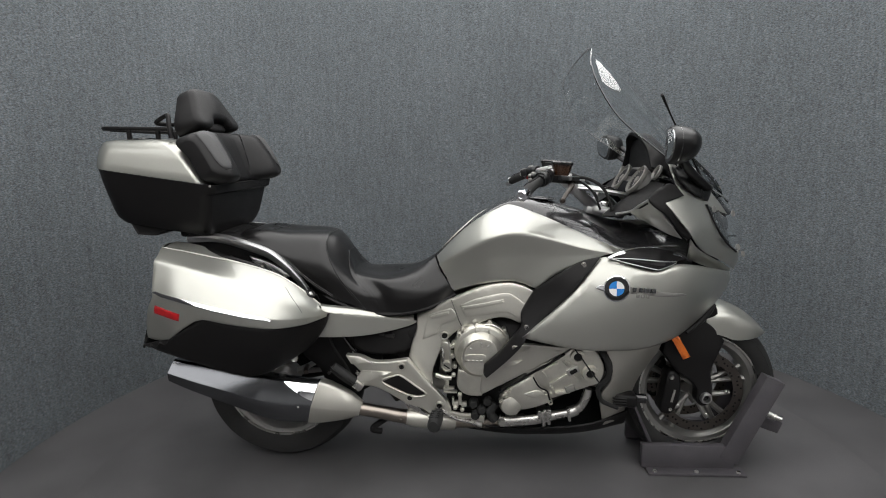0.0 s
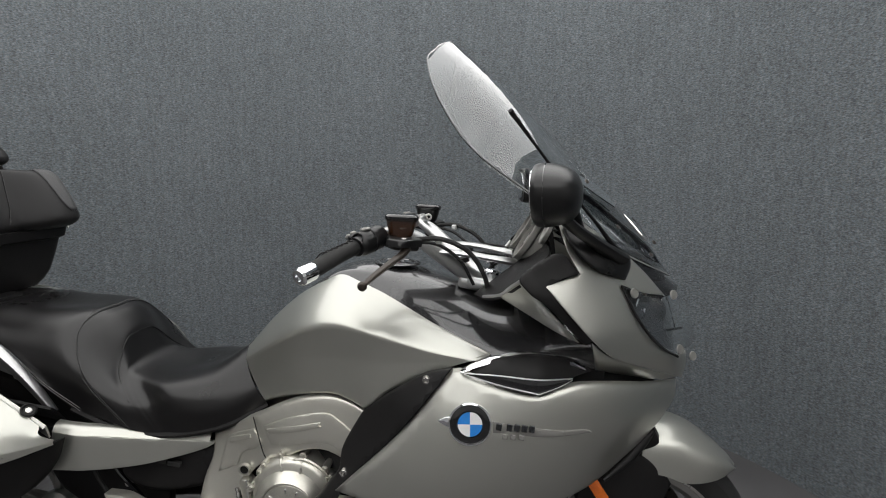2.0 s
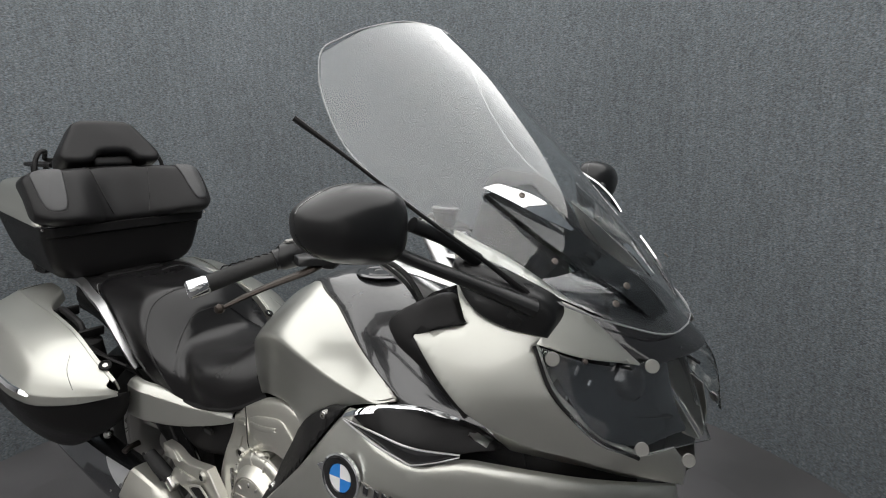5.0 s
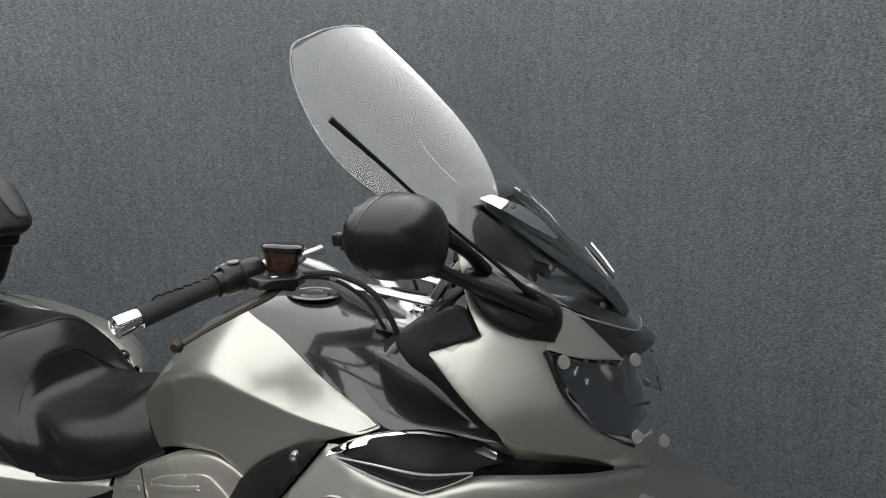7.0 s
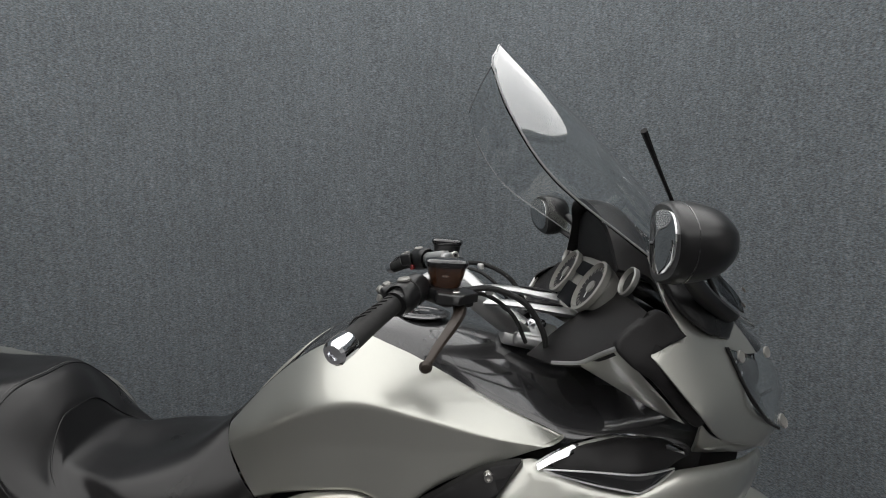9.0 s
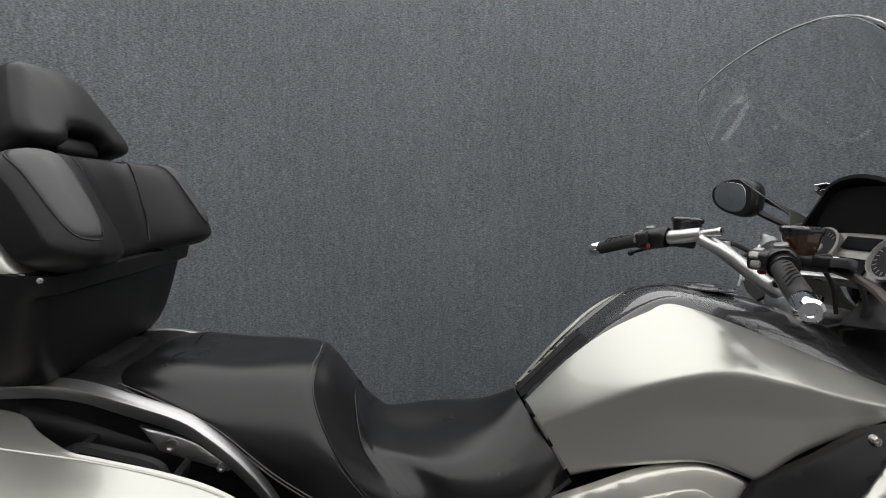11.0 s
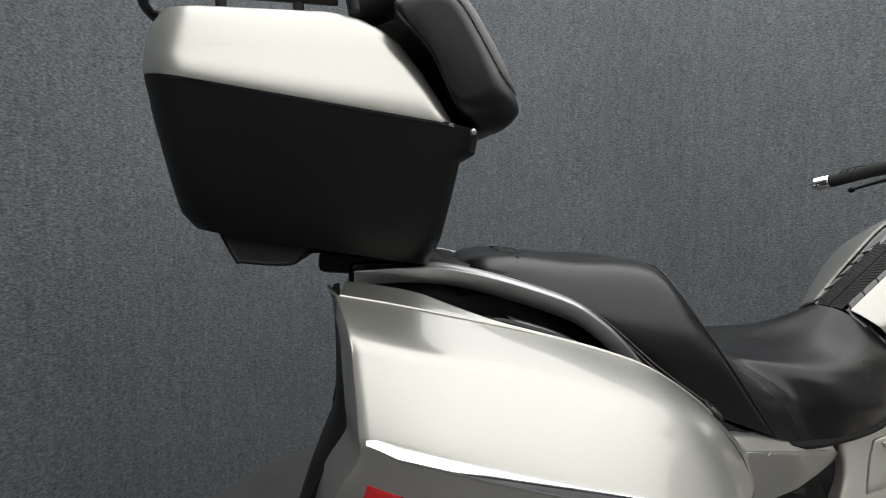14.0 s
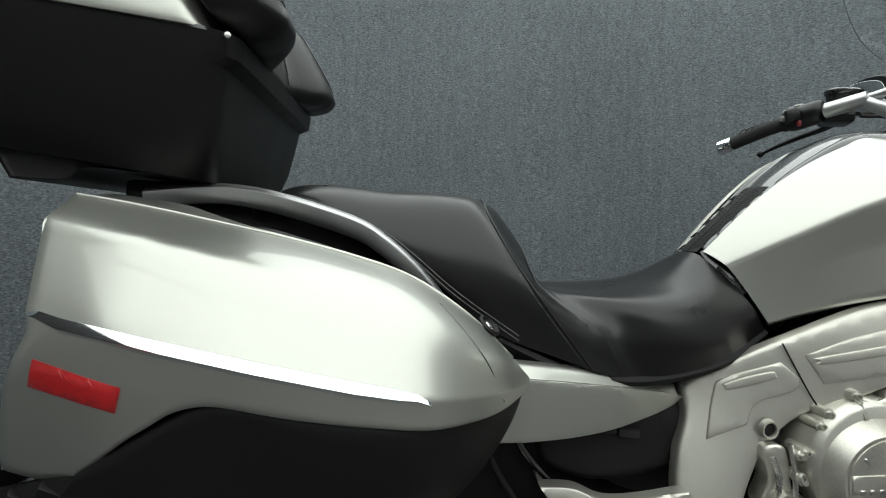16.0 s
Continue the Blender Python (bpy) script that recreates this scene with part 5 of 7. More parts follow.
# dashboard
dash = part("dash_hood", patch([[(0.66, 0, 1.11), (0.66, 0.1, 1.1), (0.66, 0.16, 1.07), (0.66, 0.19, 1.04)], [(0.6, 0, 1.245), (0.6, 0.07, 1.235), (0.61, 0.125, 1.19), (0.61, 0.175, 1.13)], [(0.525, 0, 1.27), (0.53, 0.075, 1.255), (0.545, 0.128, 1.215), (0.548, 0.182, 1.15)]], 6, 6, 0.008, mirror=True), BLACK, bike, "black dashboard hood")
part("dash_back", shell([(-0.19, 1.04), (-0.135, 1.18), (-0.07, 1.238), (0.07, 1.238), (0.135, 1.18), (0.19, 1.04), (0.12, 1.02), (-0.12, 1.02)], [(-0.19, 1.04, 0.0), (0.19, 1.04, 0.0), (0, 1.24, 0.02), (0, 1.1, 0.0)], 0.01, 0.0, 0.04, lambda u, v, w: (0.575 - w, u, v)), BLACK, dash)
tilt = pose(0.523, -0.002, 1.088, 0, -56, 0)
pod = part("instrument_pod", shell([(-0.14, 0.03), (-0.125, 0.055), (-0.06, 0.068), (0.06, 0.068), (0.125, 0.055), (0.14, 0.03), (0.135, -0.015), (0.1, -0.03), (0.06, -0.05), (-0.06, -0.05), (-0.1, -0.03), (-0.135, -0.015)],
                                   [(-0.12, 0, 0), (0.12, 0, 0), (0, 0.05, 0)], 0.018, 0.005, 0.03, lambda u, v, w: tuple(tilt @ Vector((v, u, w)))), BEZEL, dash, "silver instrument surround")
for y in (-0.098, 0.098):
    g = part("gauge", lathe([(0, 0.0), (0.052, 0.0), (0.054, 0.012), (0.049, 0.014), (0.047, 0.004), (0, 0.004)], tilt @ Vector((0.015, y, 0.002)), tilt.to_3x3() @ Vector((0, 0, 1)), 40), DIAL_RIM, pod, "round silver-rimmed gauge")
    part("dial", lathe([(0, 0.0045), (0.046, 0.0045), (0.046, 0.0055), (0, 0.0055)], tilt @ Vector((0.015, y, 0.002)), tilt.to_3x3() @ Vector((0, 0, 1)), 32), GAUGE, g)
    for k in range(17):
        a = radians(-40 + 260 * k / 16)
        part("tick", block((0.008, 0.0016, 0.001), tilt @ pose(0.015 - 0.039 * math.cos(a), y + 0.039 * math.sin(a), 0.009, 0, 0, -math.degrees(a)), 0), DIAL_RIM, g)
    part("hub", lathe([(0, 0.005), (0.013, 0.005), (0.012, 0.009), (0, 0.0095)], tilt @ Vector((0.015, y, 0.002)), tilt.to_3x3() @ Vector((0, 0, 1)), 24), BEZEL, g)
    part("needle", block((0.03, 0.002, 0.001), tilt @ pose(0.005, y, 0.0095, 0, 0, 20), 0), WHITE, g)
part("display", block((0.046, 0.1, 0.006), tilt @ pose(-0.02, 0, 0.004), 0.002), DISPLAY, pod, "dark rectangular display")
part("display", block((0.03, 0.088, 0.006), tilt @ pose(0.04, 0, 0.004), 0.002), DISPLAY, pod)
for s in (-1, 1):
    vent = part("air_vent", lathe([(0.021, 0.0), (0.026, 0.0), (0.0265, 0.008), (0.024, 0.01), (0.022, 0.008)], (0.562, s * 0.205, 1.13), (-1, 0, 0.5), 28, True), BEZEL, dash, "round silver-rimmed vent")
    part("vent_flap", lathe([(0, -0.004), (0.022, -0.004), (0.022, 0.002), (0, 0.004)], (0.562, s * 0.205, 1.13), (-1, 0, 0.5), 24), BLACK, vent)
    part("speaker_panel", patch([[(0.4, s * 0.12, 0.98), (0.43, s * 0.2, 0.988), (0.46, s * 0.262, 1.004)], [(0.47, s * 0.1, 1.03), (0.49, s * 0.2, 1.04), (0.506, s * 0.325, 1.052)], [(0.56, s * 0.1, 1.1), (0.565, s * 0.19, 1.1), (0.555, s * 0.295, 1.1)]], 5, 5, 0.006), BLACK, dash, "black speaker panel beside the dash")
    part("dash_trim", tube([(0.425, s * 0.225, 0.998), (0.459, s * 0.268, 1.011), (0.48, s * 0.3, 1.034), (0.498, s * 0.326, 1.052)], 0.0032, 8, 6), SATIN, dash, "silver trim round the dash")
    # handlebar
    bar = part("handlebar", tube([(0.405, s * 0.032, 0.996), (0.375, s * 0.046, 1.018), (0.325, s * 0.075, 1.06), (0.275, s * 0.102, 1.104), (0.238, s * 0.128, 1.128)], [0.027, 0.026, 0.024, 0.022, 0.017], 14, 6, flat=0.75), SATIN, bike, "cast aluminium handlebar half")
    sleeve = part("bar_sleeve", tube([(0.203, s * 0.195, 1.124), (0.223, s * 0.16, 1.13), (0.243, s * 0.126, 1.137)], [0.0165, 0.0165, 0.015], 20, 4), SATIN, bar, "round aluminium bar sleeve")
    part("stub", tube([(0.24, s * 0.132, 1.136), (0.251, s * 0.11, 1.1405), (0.262, s * 0.088, 1.145)], 0.0085, 14, 3), SATIN, sleeve)
    part("sleeve_bolt", lathe([(0, 0.001), (0.004, 0.001), (0.0045, 0.004), (0.008, 0.004), (0.0095, 0.002), (0.0095, -0.004)], (0.262, s * 0.088, 1.145), (0.45, -s * 0.87, 0.18), 20), STEEL, sleeve)
    part("bolt_socket", lathe([(0, 0.001), (0.004, 0.001), (0.004, 0.002), (0, 0.002)], (0.262, s * 0.088, 1.145), (0.45, -s * 0.87, 0.18), 12), BLACK, sleeve)
    part("bar_branch", tube([(0.31, s * 0.086, 1.076), (0.38, s * 0.088, 1.07), (0.46, s * 0.082, 1.056), (0.5, s * 0.075, 1.046)], [0.018, 0.021, 0.028, 0.026], 12, 5, flat=0.34), SATIN, bar)
    part("branch_opening", tube([(0.405, s * 0.086, 1.0755), (0.44, s * 0.083, 1.0705), (0.475, s * 0.079, 1.0635)], [0.004, 0.011, 0.006], 12, 4, flat=0.3), BLACK, bar)
    part("bar_clamp", block((0.08, 0.06, 0.03), pose(0.4, s * 0.036, 0.99, 0, 12, 0), 0.008), SATIN, bar)
    part("grip", tube([(0.166, s * 0.262, 1.112), (0.142, s * 0.312, 1.101), (0.109, s * 0.383, 1.081)], 0.0165, 14, 5), RUBBER, bar, "black rubber grip")
    for k in range(7):
        t = k / 6
        part("grip_groove", tube([(0.168 - 0.04 * t, s * (0.272 + 0.078 * t), 1.127 - 0.016 * t), (0.156 - 0.04 * t, s * (0.276 + 0.078 * t), 1.125 - 0.016 * t), (0.146 - 0.04 * t, s * (0.277 + 0.078 * t), 1.114 - 0.016 * t)], 0.0015, 5, 3), BLACK, bar)
    part("bar_end", lathe([(0, 0), (0.0165, 0), (0.018, 0.004), (0.018, 0.034), (0.014, 0.038), (0.008, 0.038), (0.007, 0.034), (0, 0.034)], (0.109, s * 0.383, 1.081), (-0.42, s * 0.88, -0.2), 24), CHROME, bar, "polished bar-end weight")
    pod = part("switch_pod", tube([(0.2, s * 0.2, 1.125), (0.198, s * 0.2035, 1.1245), (0.184, s * 0.231, 1.1195), (0.171, s * 0.259, 1.1145), (0.169, s * 0.2625, 1.114)], [0.021, 0.0255, 0.0265, 0.0255, 0.021], 20, 4), SATIN_BLACK, bar, "black barrel-shaped switch housing")
    part("switch_collar", tube([(0.172, s * 0.258, 1.114), (0.168, s * 0.266, 1.112), (0.164, s * 0.274, 1.11)], 0.0205, 18, 3), SATIN_BLACK, bar)
    part("pod_seam", tube([(0.1835, s * 0.2335, 1.1192), (0.1825, s * 0.2355, 1.1189), (0.1815, s * 0.2375, 1.1186)], 0.0268, 20, 2), RUBBER, pod)
    part("button", lathe([(0, 0.0), (0.011, 0.0), (0.0115, 0.003), (0.009, 0.006), (0, 0.0065)], (0.178, s * 0.243, 1.1425), (-0.12, 0, 1), 18), BEZEL, pod, "grey push button")
    part("switch_block", block((0.03, 0.034, 0.03), pose(0.152, s * 0.232, 1.12, 0, -14, -s * 26), 0.006, seg=3), SATIN_BLACK, pod)
    for k, (dx, dz) in enumerate(((-0.003, 0.013), (-0.014, 0.006), (-0.014, -0.008))):
        part("switch", block((0.012, 0.016, 0.008), pose(0.152 + dx, s * (0.232 + 0.004 * k), 1.122 + dz, 0, -20 - 30 * k, -s * 26), 0.003), BEZEL, pod)
    part("switch", block((0.01, 0.014, 0.014), pose(0.163, s * 0.222, 1.101, 0, 0, -s * 26), 0.004), SWITCH, pod)
    master = part("master_cylinder", block((0.06, 0.075, 0.026), pose(0.25, s * 0.222, 1.112, 0, 6, -s * 28), 0.007), SATIN_BLACK, bar, "black master cylinder")
    if s < 0:
        plate = part("lever_bracket", slab([(-0.045, -0.026, 1), (0.02, -0.03, 1), (0.052, -0.004, 1), (0.046, 0.022, 1), (-0.018, 0.028, 1), (-0.046, 0.01, 1)], (0.006, -0.006), lambda u, v, w: tuple(pose(0.262, -0.246, 1.119, 3, 4, 62) @ Vector((u, v, w))), 0.003), SATIN_BLACK, master, "angular black lever bracket")
        bolt((0.262, -0.256, 1.124), 0.0065, plate, STEEL, (0, 0, 1), h=0.003)
    turn = pose(0.247, s * 0.199, 1.147, 0, 4, -s * 12)
    cup = rounded_stack([(-0.026, 0, -0.02, 0.02, 0.015, 0.014), (-0.018, 0, -0.026, 0.026, 0.018, 0.016), (0.0, 0, -0.031, 0.031, 0.021, 0.018), (0.016, 0, -0.034, 0.034, 0.023, 0.02)], 6)
    cup.transform(turn)
    res = part("fluid_reservoir", cup, AMBER if s < 0 else SATIN_BLACK, master, "amber see-through fluid reservoir" if s < 0 else "black fluid reservoir", sharp=60)
    cap = rounded_stack([(0.012, 0, -0.035, 0.035, 0.024, 0.02), (0.016, 0, -0.037, 0.037, 0.026, 0.022), (0.021, 0, -0.037, 0.037, 0.026, 0.022), (0.0245, 0, -0.034, 0.034, 0.023, 0.02), (0.026, 0, -0.026, 0.026, 0.017, 0.015)], 6)
    cap.transform(turn)
    part("reservoir_lid", cap, GLOSS, res, "gloss black screw-down lid", sharp=40)
    for q in (-1, 1):
        bolt(tuple(turn @ Vector((q * 0.026, 0, 0.0235))), 0.0035, res, STEEL, (0, 0, 1), h=0.002)
    part("lever", tube([(0.264, s * 0.24, 1.108), (0.266, s * 0.285, 1.1), (0.252, s * 0.34, 1.09), (0.232, s * 0.388, 1.076), (0.217, s * 0.425, 1.063)], [0.011, 0.0105, 0.0095, 0.008, 0.006], 8, 6, flat=0.6), BRONZE if s < 0 else BLACK, bar, "bronze-grey brake lever" if s < 0 else "black clutch lever")
    part("lever_ball", lathe([(0, -0.009), (0.006, -0.007), (0.009, 0), (0.006, 0.007), (0, 0.009)], (0.215, s * 0.432, 1.061), (0, 1, 0), 14), BRONZE if s < 0 else BLACK, bar)
    part("hose", tube([(0.275, s * 0.185, 1.115), (0.33, s * 0.17, 1.115), (0.39, s * 0.155, 1.085), (0.425, s * 0.145, 1.03), (0.435, s * 0.13, 0.98)], 0.0055, 8, 6), RUBBER, bar)
    part("hose", tube([(0.265, s * 0.17, 1.108), (0.32, s * 0.15, 1.1), (0.37, s * 0.13, 1.06), (0.4, s * 0.11, 1.0)], 0.004, 8, 6), RUBBER, bar)
    part("hose_clip", block((0.014, 0.018, 0.014), pose(0.325, s * 0.162, 1.11), 0.003), SATIN, bar)
    bar.location = (0.0, 0.0, 0.0) if s < 0 else (0.011, -0.014, 0.0)
part("steering_head", block((0.12, 0.15, 0.03), pose(0.44, 0, 0.985, 0, 12, 0), 0.012, seg=3), SATIN, bike, "aluminium top yoke")
part("steering_stem", lathe([(0, 0.0), (0.02, 0.0), (0.02, 0.014), (0.016, 0.018), (0.008, 0.018), (0.007, 0.012), (0, 0.012)], (0.44, 0, 1.0), (0.2, 0, 1), 24), CHROME, bike)
lock_ = part("ignition_lock", lathe([(0, 0), (0.016, 0), (0.017, 0.012), (0.012, 0.014), (0, 0.012)], (0.37, 0, 1.035), (-0.2, 0, 1), 20), BLACK, bike)
part("yoke_badge", lathe([(0, 0), (0.017, 0), (0.017, 0.004), (0.014, 0.005), (0, 0.005)], (0.408, 0.03, 1.01), (-0.1, 0, 1), 24), GLOSS, lock_)
part("badge_face", lathe([(0, 0.005), (0.011, 0.005), (0.011, 0.006), (0, 0.006)], (0.408, 0.03, 1.01), (-0.1, 0, 1), 20), BLUE, lock_)

# engine
engine = part("engine_block", patch([[(-0.15, 0, 0.6), (-0.15, 0.13, 0.56), (-0.15, 0.17, 0.42), (-0.15, 0.15, 0.26), (-0.15, 0, 0.22)], [(0.05, 0, 0.66), (0.05, 0.16, 0.62), (0.05, 0.205, 0.45), (0.05, 0.16, 0.25), (0.05, 0, 0.2)],
                                     [(0.22, 0, 0.68), (0.22, 0.16, 0.63), (0.22, 0.22, 0.47), (0.22, 0.17, 0.3), (0.22, 0, 0.22)], [(0.38, 0, 0.62), (0.38, 0.16, 0.58), (0.38, 0.21, 0.48), (0.38, 0.16, 0.38), (0.38, 0, 0.34)]], 5, 4, cap=True, mirror=True), BLACK, bike, "dark six-cylinder engine block")
for s in (-1, 1):
    cl = part("clutch_cover", lathe([(0, 0.012), (0.088, 0.012), (0.093, 0.009), (0.098, 0.002), (0.1, -0.004), (0.1, -0.06)], (-0.02, s * 0.218, 0.512), (0, s, 0), 56), CAST, engine, "round cast clutch cover")
    part("clutch_rim", lathe([(0.062, 0.024), (0.066, 0.024), (0.083, 0.004), (0.086, -0.01), (0.06, -0.01)], (-0.025, s * 0.23, 0.5), (0, s, 0), 56, True), CAST, cl, "machined bevel of the clutch cover")
    part("clutch_dome", lathe([(0, 0.014), (0.058, 0.014), (0.0625, 0.0135), (0.064, 0.011), (0.064, -0.01)], (-0.022, s * 0.241, 0.498), (0, s, 0), 48), CAST, cl)
    part("raised_plate", slab([(-0.081, 0.511, 1), (-0.02, 0.511), (-0.007, 0.506), (-0.006, 0.492, 1), (-0.016, 0.484), (-0.081, 0.484, 1)], (0.2575, 0.25), side(s), 0.001), CAST, cl)
    for k in range(4):
        part("cover_mark", block((0.009, 0.003, 0.007), pose(-0.067 + 0.0145 * k, s * 0.2582, 0.488), 0.001, seg=1), STEEL, cl)
    for a in (62, 92, 138):
        a = radians(a)
        part("face_rib", block((0.012, 0.006, 0.004), pose(-0.022 + 0.05 * math.cos(a), s * 0.2545, 0.498 + 0.05 * math.sin(a), 0, -math.degrees(a), 0), 0.001, seg=1), STEEL, cl)
    for x, z in ((-0.1, 0.57), (-0.088, 0.588), (-0.046, 0.614), (0.007, 0.614), (0.058, 0.583), (0.066, 0.562), (0.08, 0.53), (-0.122, 0.53), (-0.128, 0.492), (-0.118, 0.45)):
        part("lug", lathe([(0, -0.03), (0.0085, -0.03), (0.0085, 0.006), (0.0055, 0.007), (0.005, 0.013), (0.0025, 0.013), (0.0025, 0.008), (0, 0.008)], (x, s * 0.212, z), (0, s, 0), 12), CAST, cl)
    part("cover_fin", tube([(-0.046, s * 0.216, 0.612), (-0.02, s * 0.222, 0.604), (0.007, s * 0.222, 0.61), (0.04, s * 0.22, 0.594), (0.066, s * 0.218, 0.565), (0.082, s * 0.216, 0.53)], 0.004, 6, 5), CAST, cl)
    for x, z, x1, z1 in ((-0.046, 0.61, -0.04, 0.582), (0.007, 0.61, 0.003, 0.578)):
        part("cover_fin", tube([(x, s * 0.218, z), ((x + x1) / 2, s * 0.226, (z + z1) / 2), (x1, s * 0.23, z1)], 0.0045, 6, 3), CAST, cl)
    part("case_flange", shell([(-0.105, 0.442, 1), (-0.08, 0.435), (-0.05, 0.43), (0.0, 0.43, 1), (-0.01, 0.38), (-0.022, 0.345, 1), (-0.078, 0.344), (-0.11, 0.374)], [(-0.1, 0.435, 0.222), (-0.013, 0.429, 0.245), (-0.025, 0.345, 0.236), (-0.106, 0.374, 0.215)], 0.04, 0.006, 0.014, side(s)), CAST, engine, "cast crankcase cover")
    part("case_edge", shell([(-0.055, 0.445), (-0.01, 0.445), (-0.012, 0.43), (-0.03, 0.433)], [(-0.055, 0.44, 0.248), (-0.01, 0.445, 0.252), (-0.012, 0.43, 0.25)], 0.008, 0.002, 0.02, side(s)), STEEL, engine)
    # starter motor, selector linkage and small fittings behind the clutch cover
    part("selector_body", shell([(-0.168, 0.525), (-0.14, 0.53), (-0.132, 0.48), (-0.128, 0.43), (-0.15, 0.42), (-0.17, 0.44), (-0.16, 0.48)], [(-0.168, 0.525, 0.19), (-0.13, 0.43, 0.206), (-0.14, 0.53, 0.2)], 0.03, 0.005, 0.014, side(s)), CAST, engine, "cast gear selector housing")
    part("selector_bolt", lathe([(0, 0.004), (0.013, 0.004), (0.014, 0.009), (0.018, 0.009), (0.02, -0.012)], (-0.147, s * 0.208, 0.448), (0, s, 0), 24), CAST, engine)
    part("selector_slot", block((0.026, 0.004, 0.004), pose(-0.147, s * 0.213, 0.448, 0, 35, 0), 0.001, seg=1), BLACK, engine)
    part("selector_rod", tube([(-0.165, s * 0.205, 0.52), (-0.158, s * 0.212, 0.49), (-0.16, s * 0.21, 0.455)], 0.0045, 8, 4), STEEL, engine)
    part("selector_rod", tube([(-0.138, s * 0.206, 0.54), (-0.134, s * 0.212, 0.5), (-0.132, s * 0.212, 0.455)], 0.004, 8, 4), STEEL, engine)
    part("oil_line", tube([(-0.185, s * 0.195, 0.408), (-0.16, s * 0.206, 0.404), (-0.13, s * 0.206, 0.402)], 0.0085, 10, 4), CAST, engine)
    part("oil_line", tube([(-0.15, s * 0.2, 0.41), (-0.146, s * 0.205, 0.38), (-0.15, s * 0.2, 0.35)], 0.008, 10, 4), CAST, engine)
    for x, z, lx, lz in ((-0.14, 0.36, 0.04, 0.012), (-0.135, 0.347, 0.05, 0.008), (-0.1, 0.318, 0.012, 0.04), (-0.086, 0.3, 0.02, 0.018), (-0.115, 0.298, 0.018, 0.026), (-0.125, 0.31, 0.008, 0.03)):
        part("bracket", block((lx, 0.02, lz), pose(x, s * 0.2, z), 0.003), CAST, engine)
    for x, z in ((-0.128, 0.525), (-0.125, 0.487), (-0.122, 0.416), (-0.1, 0.34), (-0.118, 0.29), (-0.092, 0.282)):
        part("fitting", lathe([(0, 0), (0.008, 0), (0.008, 0.012), (0.005, 0.014), (0.0045, 0.02), (0, 0.02)], (x, s * 0.204, z), (0, s, 0), 12), CAST, engine)
    cowl = part("lower_cowl", shell([(0.078, 0.54, 1), (0.098, 0.566), (0.123, 0.568), (0.27, 0.556, 1), (0.265, 0.545), (0.212, 0.508), (0.14, 0.46), (0.058, 0.407), (-0.022, 0.357, 1), (-0.027, 0.383), (-0.022, 0.428), (-0.009, 0.443, 1), (0.041, 0.49)],
                                    [(0.078, 0.54, 0.296), (0.123, 0.568, 0.312), (0.27, 0.556, 0.305), (0.14, 0.46, 0.28), (-0.022, 0.357, 0.25), (-0.022, 0.428, 0.262), (0.11, 0.53, 0.288)], 0.014, 0.006, 0.012, side(s)), ALLOY, bike, "silver grey lower engine cowl")
    part("cowl_facet", shell([(0.08, 0.543, 1), (0.098, 0.567), (0.275, 0.557, 1), (0.255, 0.54, 1), (0.112, 0.536), (0.07, 0.505, 1)], [(0.092, 0.562, 0.318), (0.27, 0.557, 0.312), (0.25, 0.538, 0.302), (0.112, 0.534, 0.292), (0.07, 0.505, 0.288)], 0.012, 0.003, 0.012, side(s)), ALLOY, cowl)
    part("cowl_scoop", shell([(0.053, 0.471, 1), (0.077, 0.496), (0.117, 0.504, 1), (0.095, 0.488)], [(0.053, 0.471, 0.279), (0.077, 0.498, 0.28), (0.117, 0.504, 0.291), (0.095, 0.488, 0.29)], 0.01, 0.002, 0.012, side(s)), ALLOY, cowl)
    head_ = part("cylinder_head_cover", shell([(0.267, 0.524, 1), (0.3, 0.545), (0.357, 0.537), (0.386, 0.505), (0.402, 0.456), (0.386, 0.409, 1), (0.304, 0.381), (0.237, 0.353), (0.19, 0.334, 1), (0.165, 0.379), (0.138, 0.432), (0.126, 0.452, 1), (0.168, 0.473)],
                                              [(0.267, 0.524, 0.268), (0.357, 0.535, 0.262), (0.39, 0.409, 0.256), (0.19, 0.334, 0.246), (0.126, 0.449, 0.256), (0.27, 0.45, 0.27)], 0.05, 0.006, 0.014, side(s)), CAST, engine, "cast cylinder head cover")
    for x, z, r in ((0.306, 0.512, 0.024), (0.35, 0.451, 0.026)):
        part("coil_boss", lathe([(0, 0.004), (0.013, 0.004), (0.015, 0.015), (r, 0.013), (r + 0.004, -0.01)], (x, s * 0.265, z), (0, s, 0), 28), CAST, head_)
        part("boss_plug", lathe([(0, 0), (0.0135, 0), (0.0135, 0.01), (0.01, 0.012), (0, 0.01)], (x, s * 0.265, z), (0, s, 0), 18), BLACK, head_)

    def bar_on(name, a, b, w, h, mat, to):
        """A raised straight rib between two points of the cover."""
        d = Vector((b[0] - a[0], 0, b[1] - a[1]))
        part(name, block((d.length, 0.014, h), pose((a[0] + b[0]) / 2, s * w, (a[1] + b[1]) / 2, 0, -math.degrees(math.atan2(d.z, d.x)), 0), 0.002, seg=1), mat, to)
    for a, b, h in (((0.186, 0.459), (0.24, 0.49), 0.009), ((0.186, 0.459), (0.202, 0.437), 0.006), ((0.213, 0.407), (0.272, 0.447), 0.011), ((0.213, 0.407), (0.222, 0.398), 0.006)):
        bar_on("rib", a, b, 0.267, h, CAST, head_)
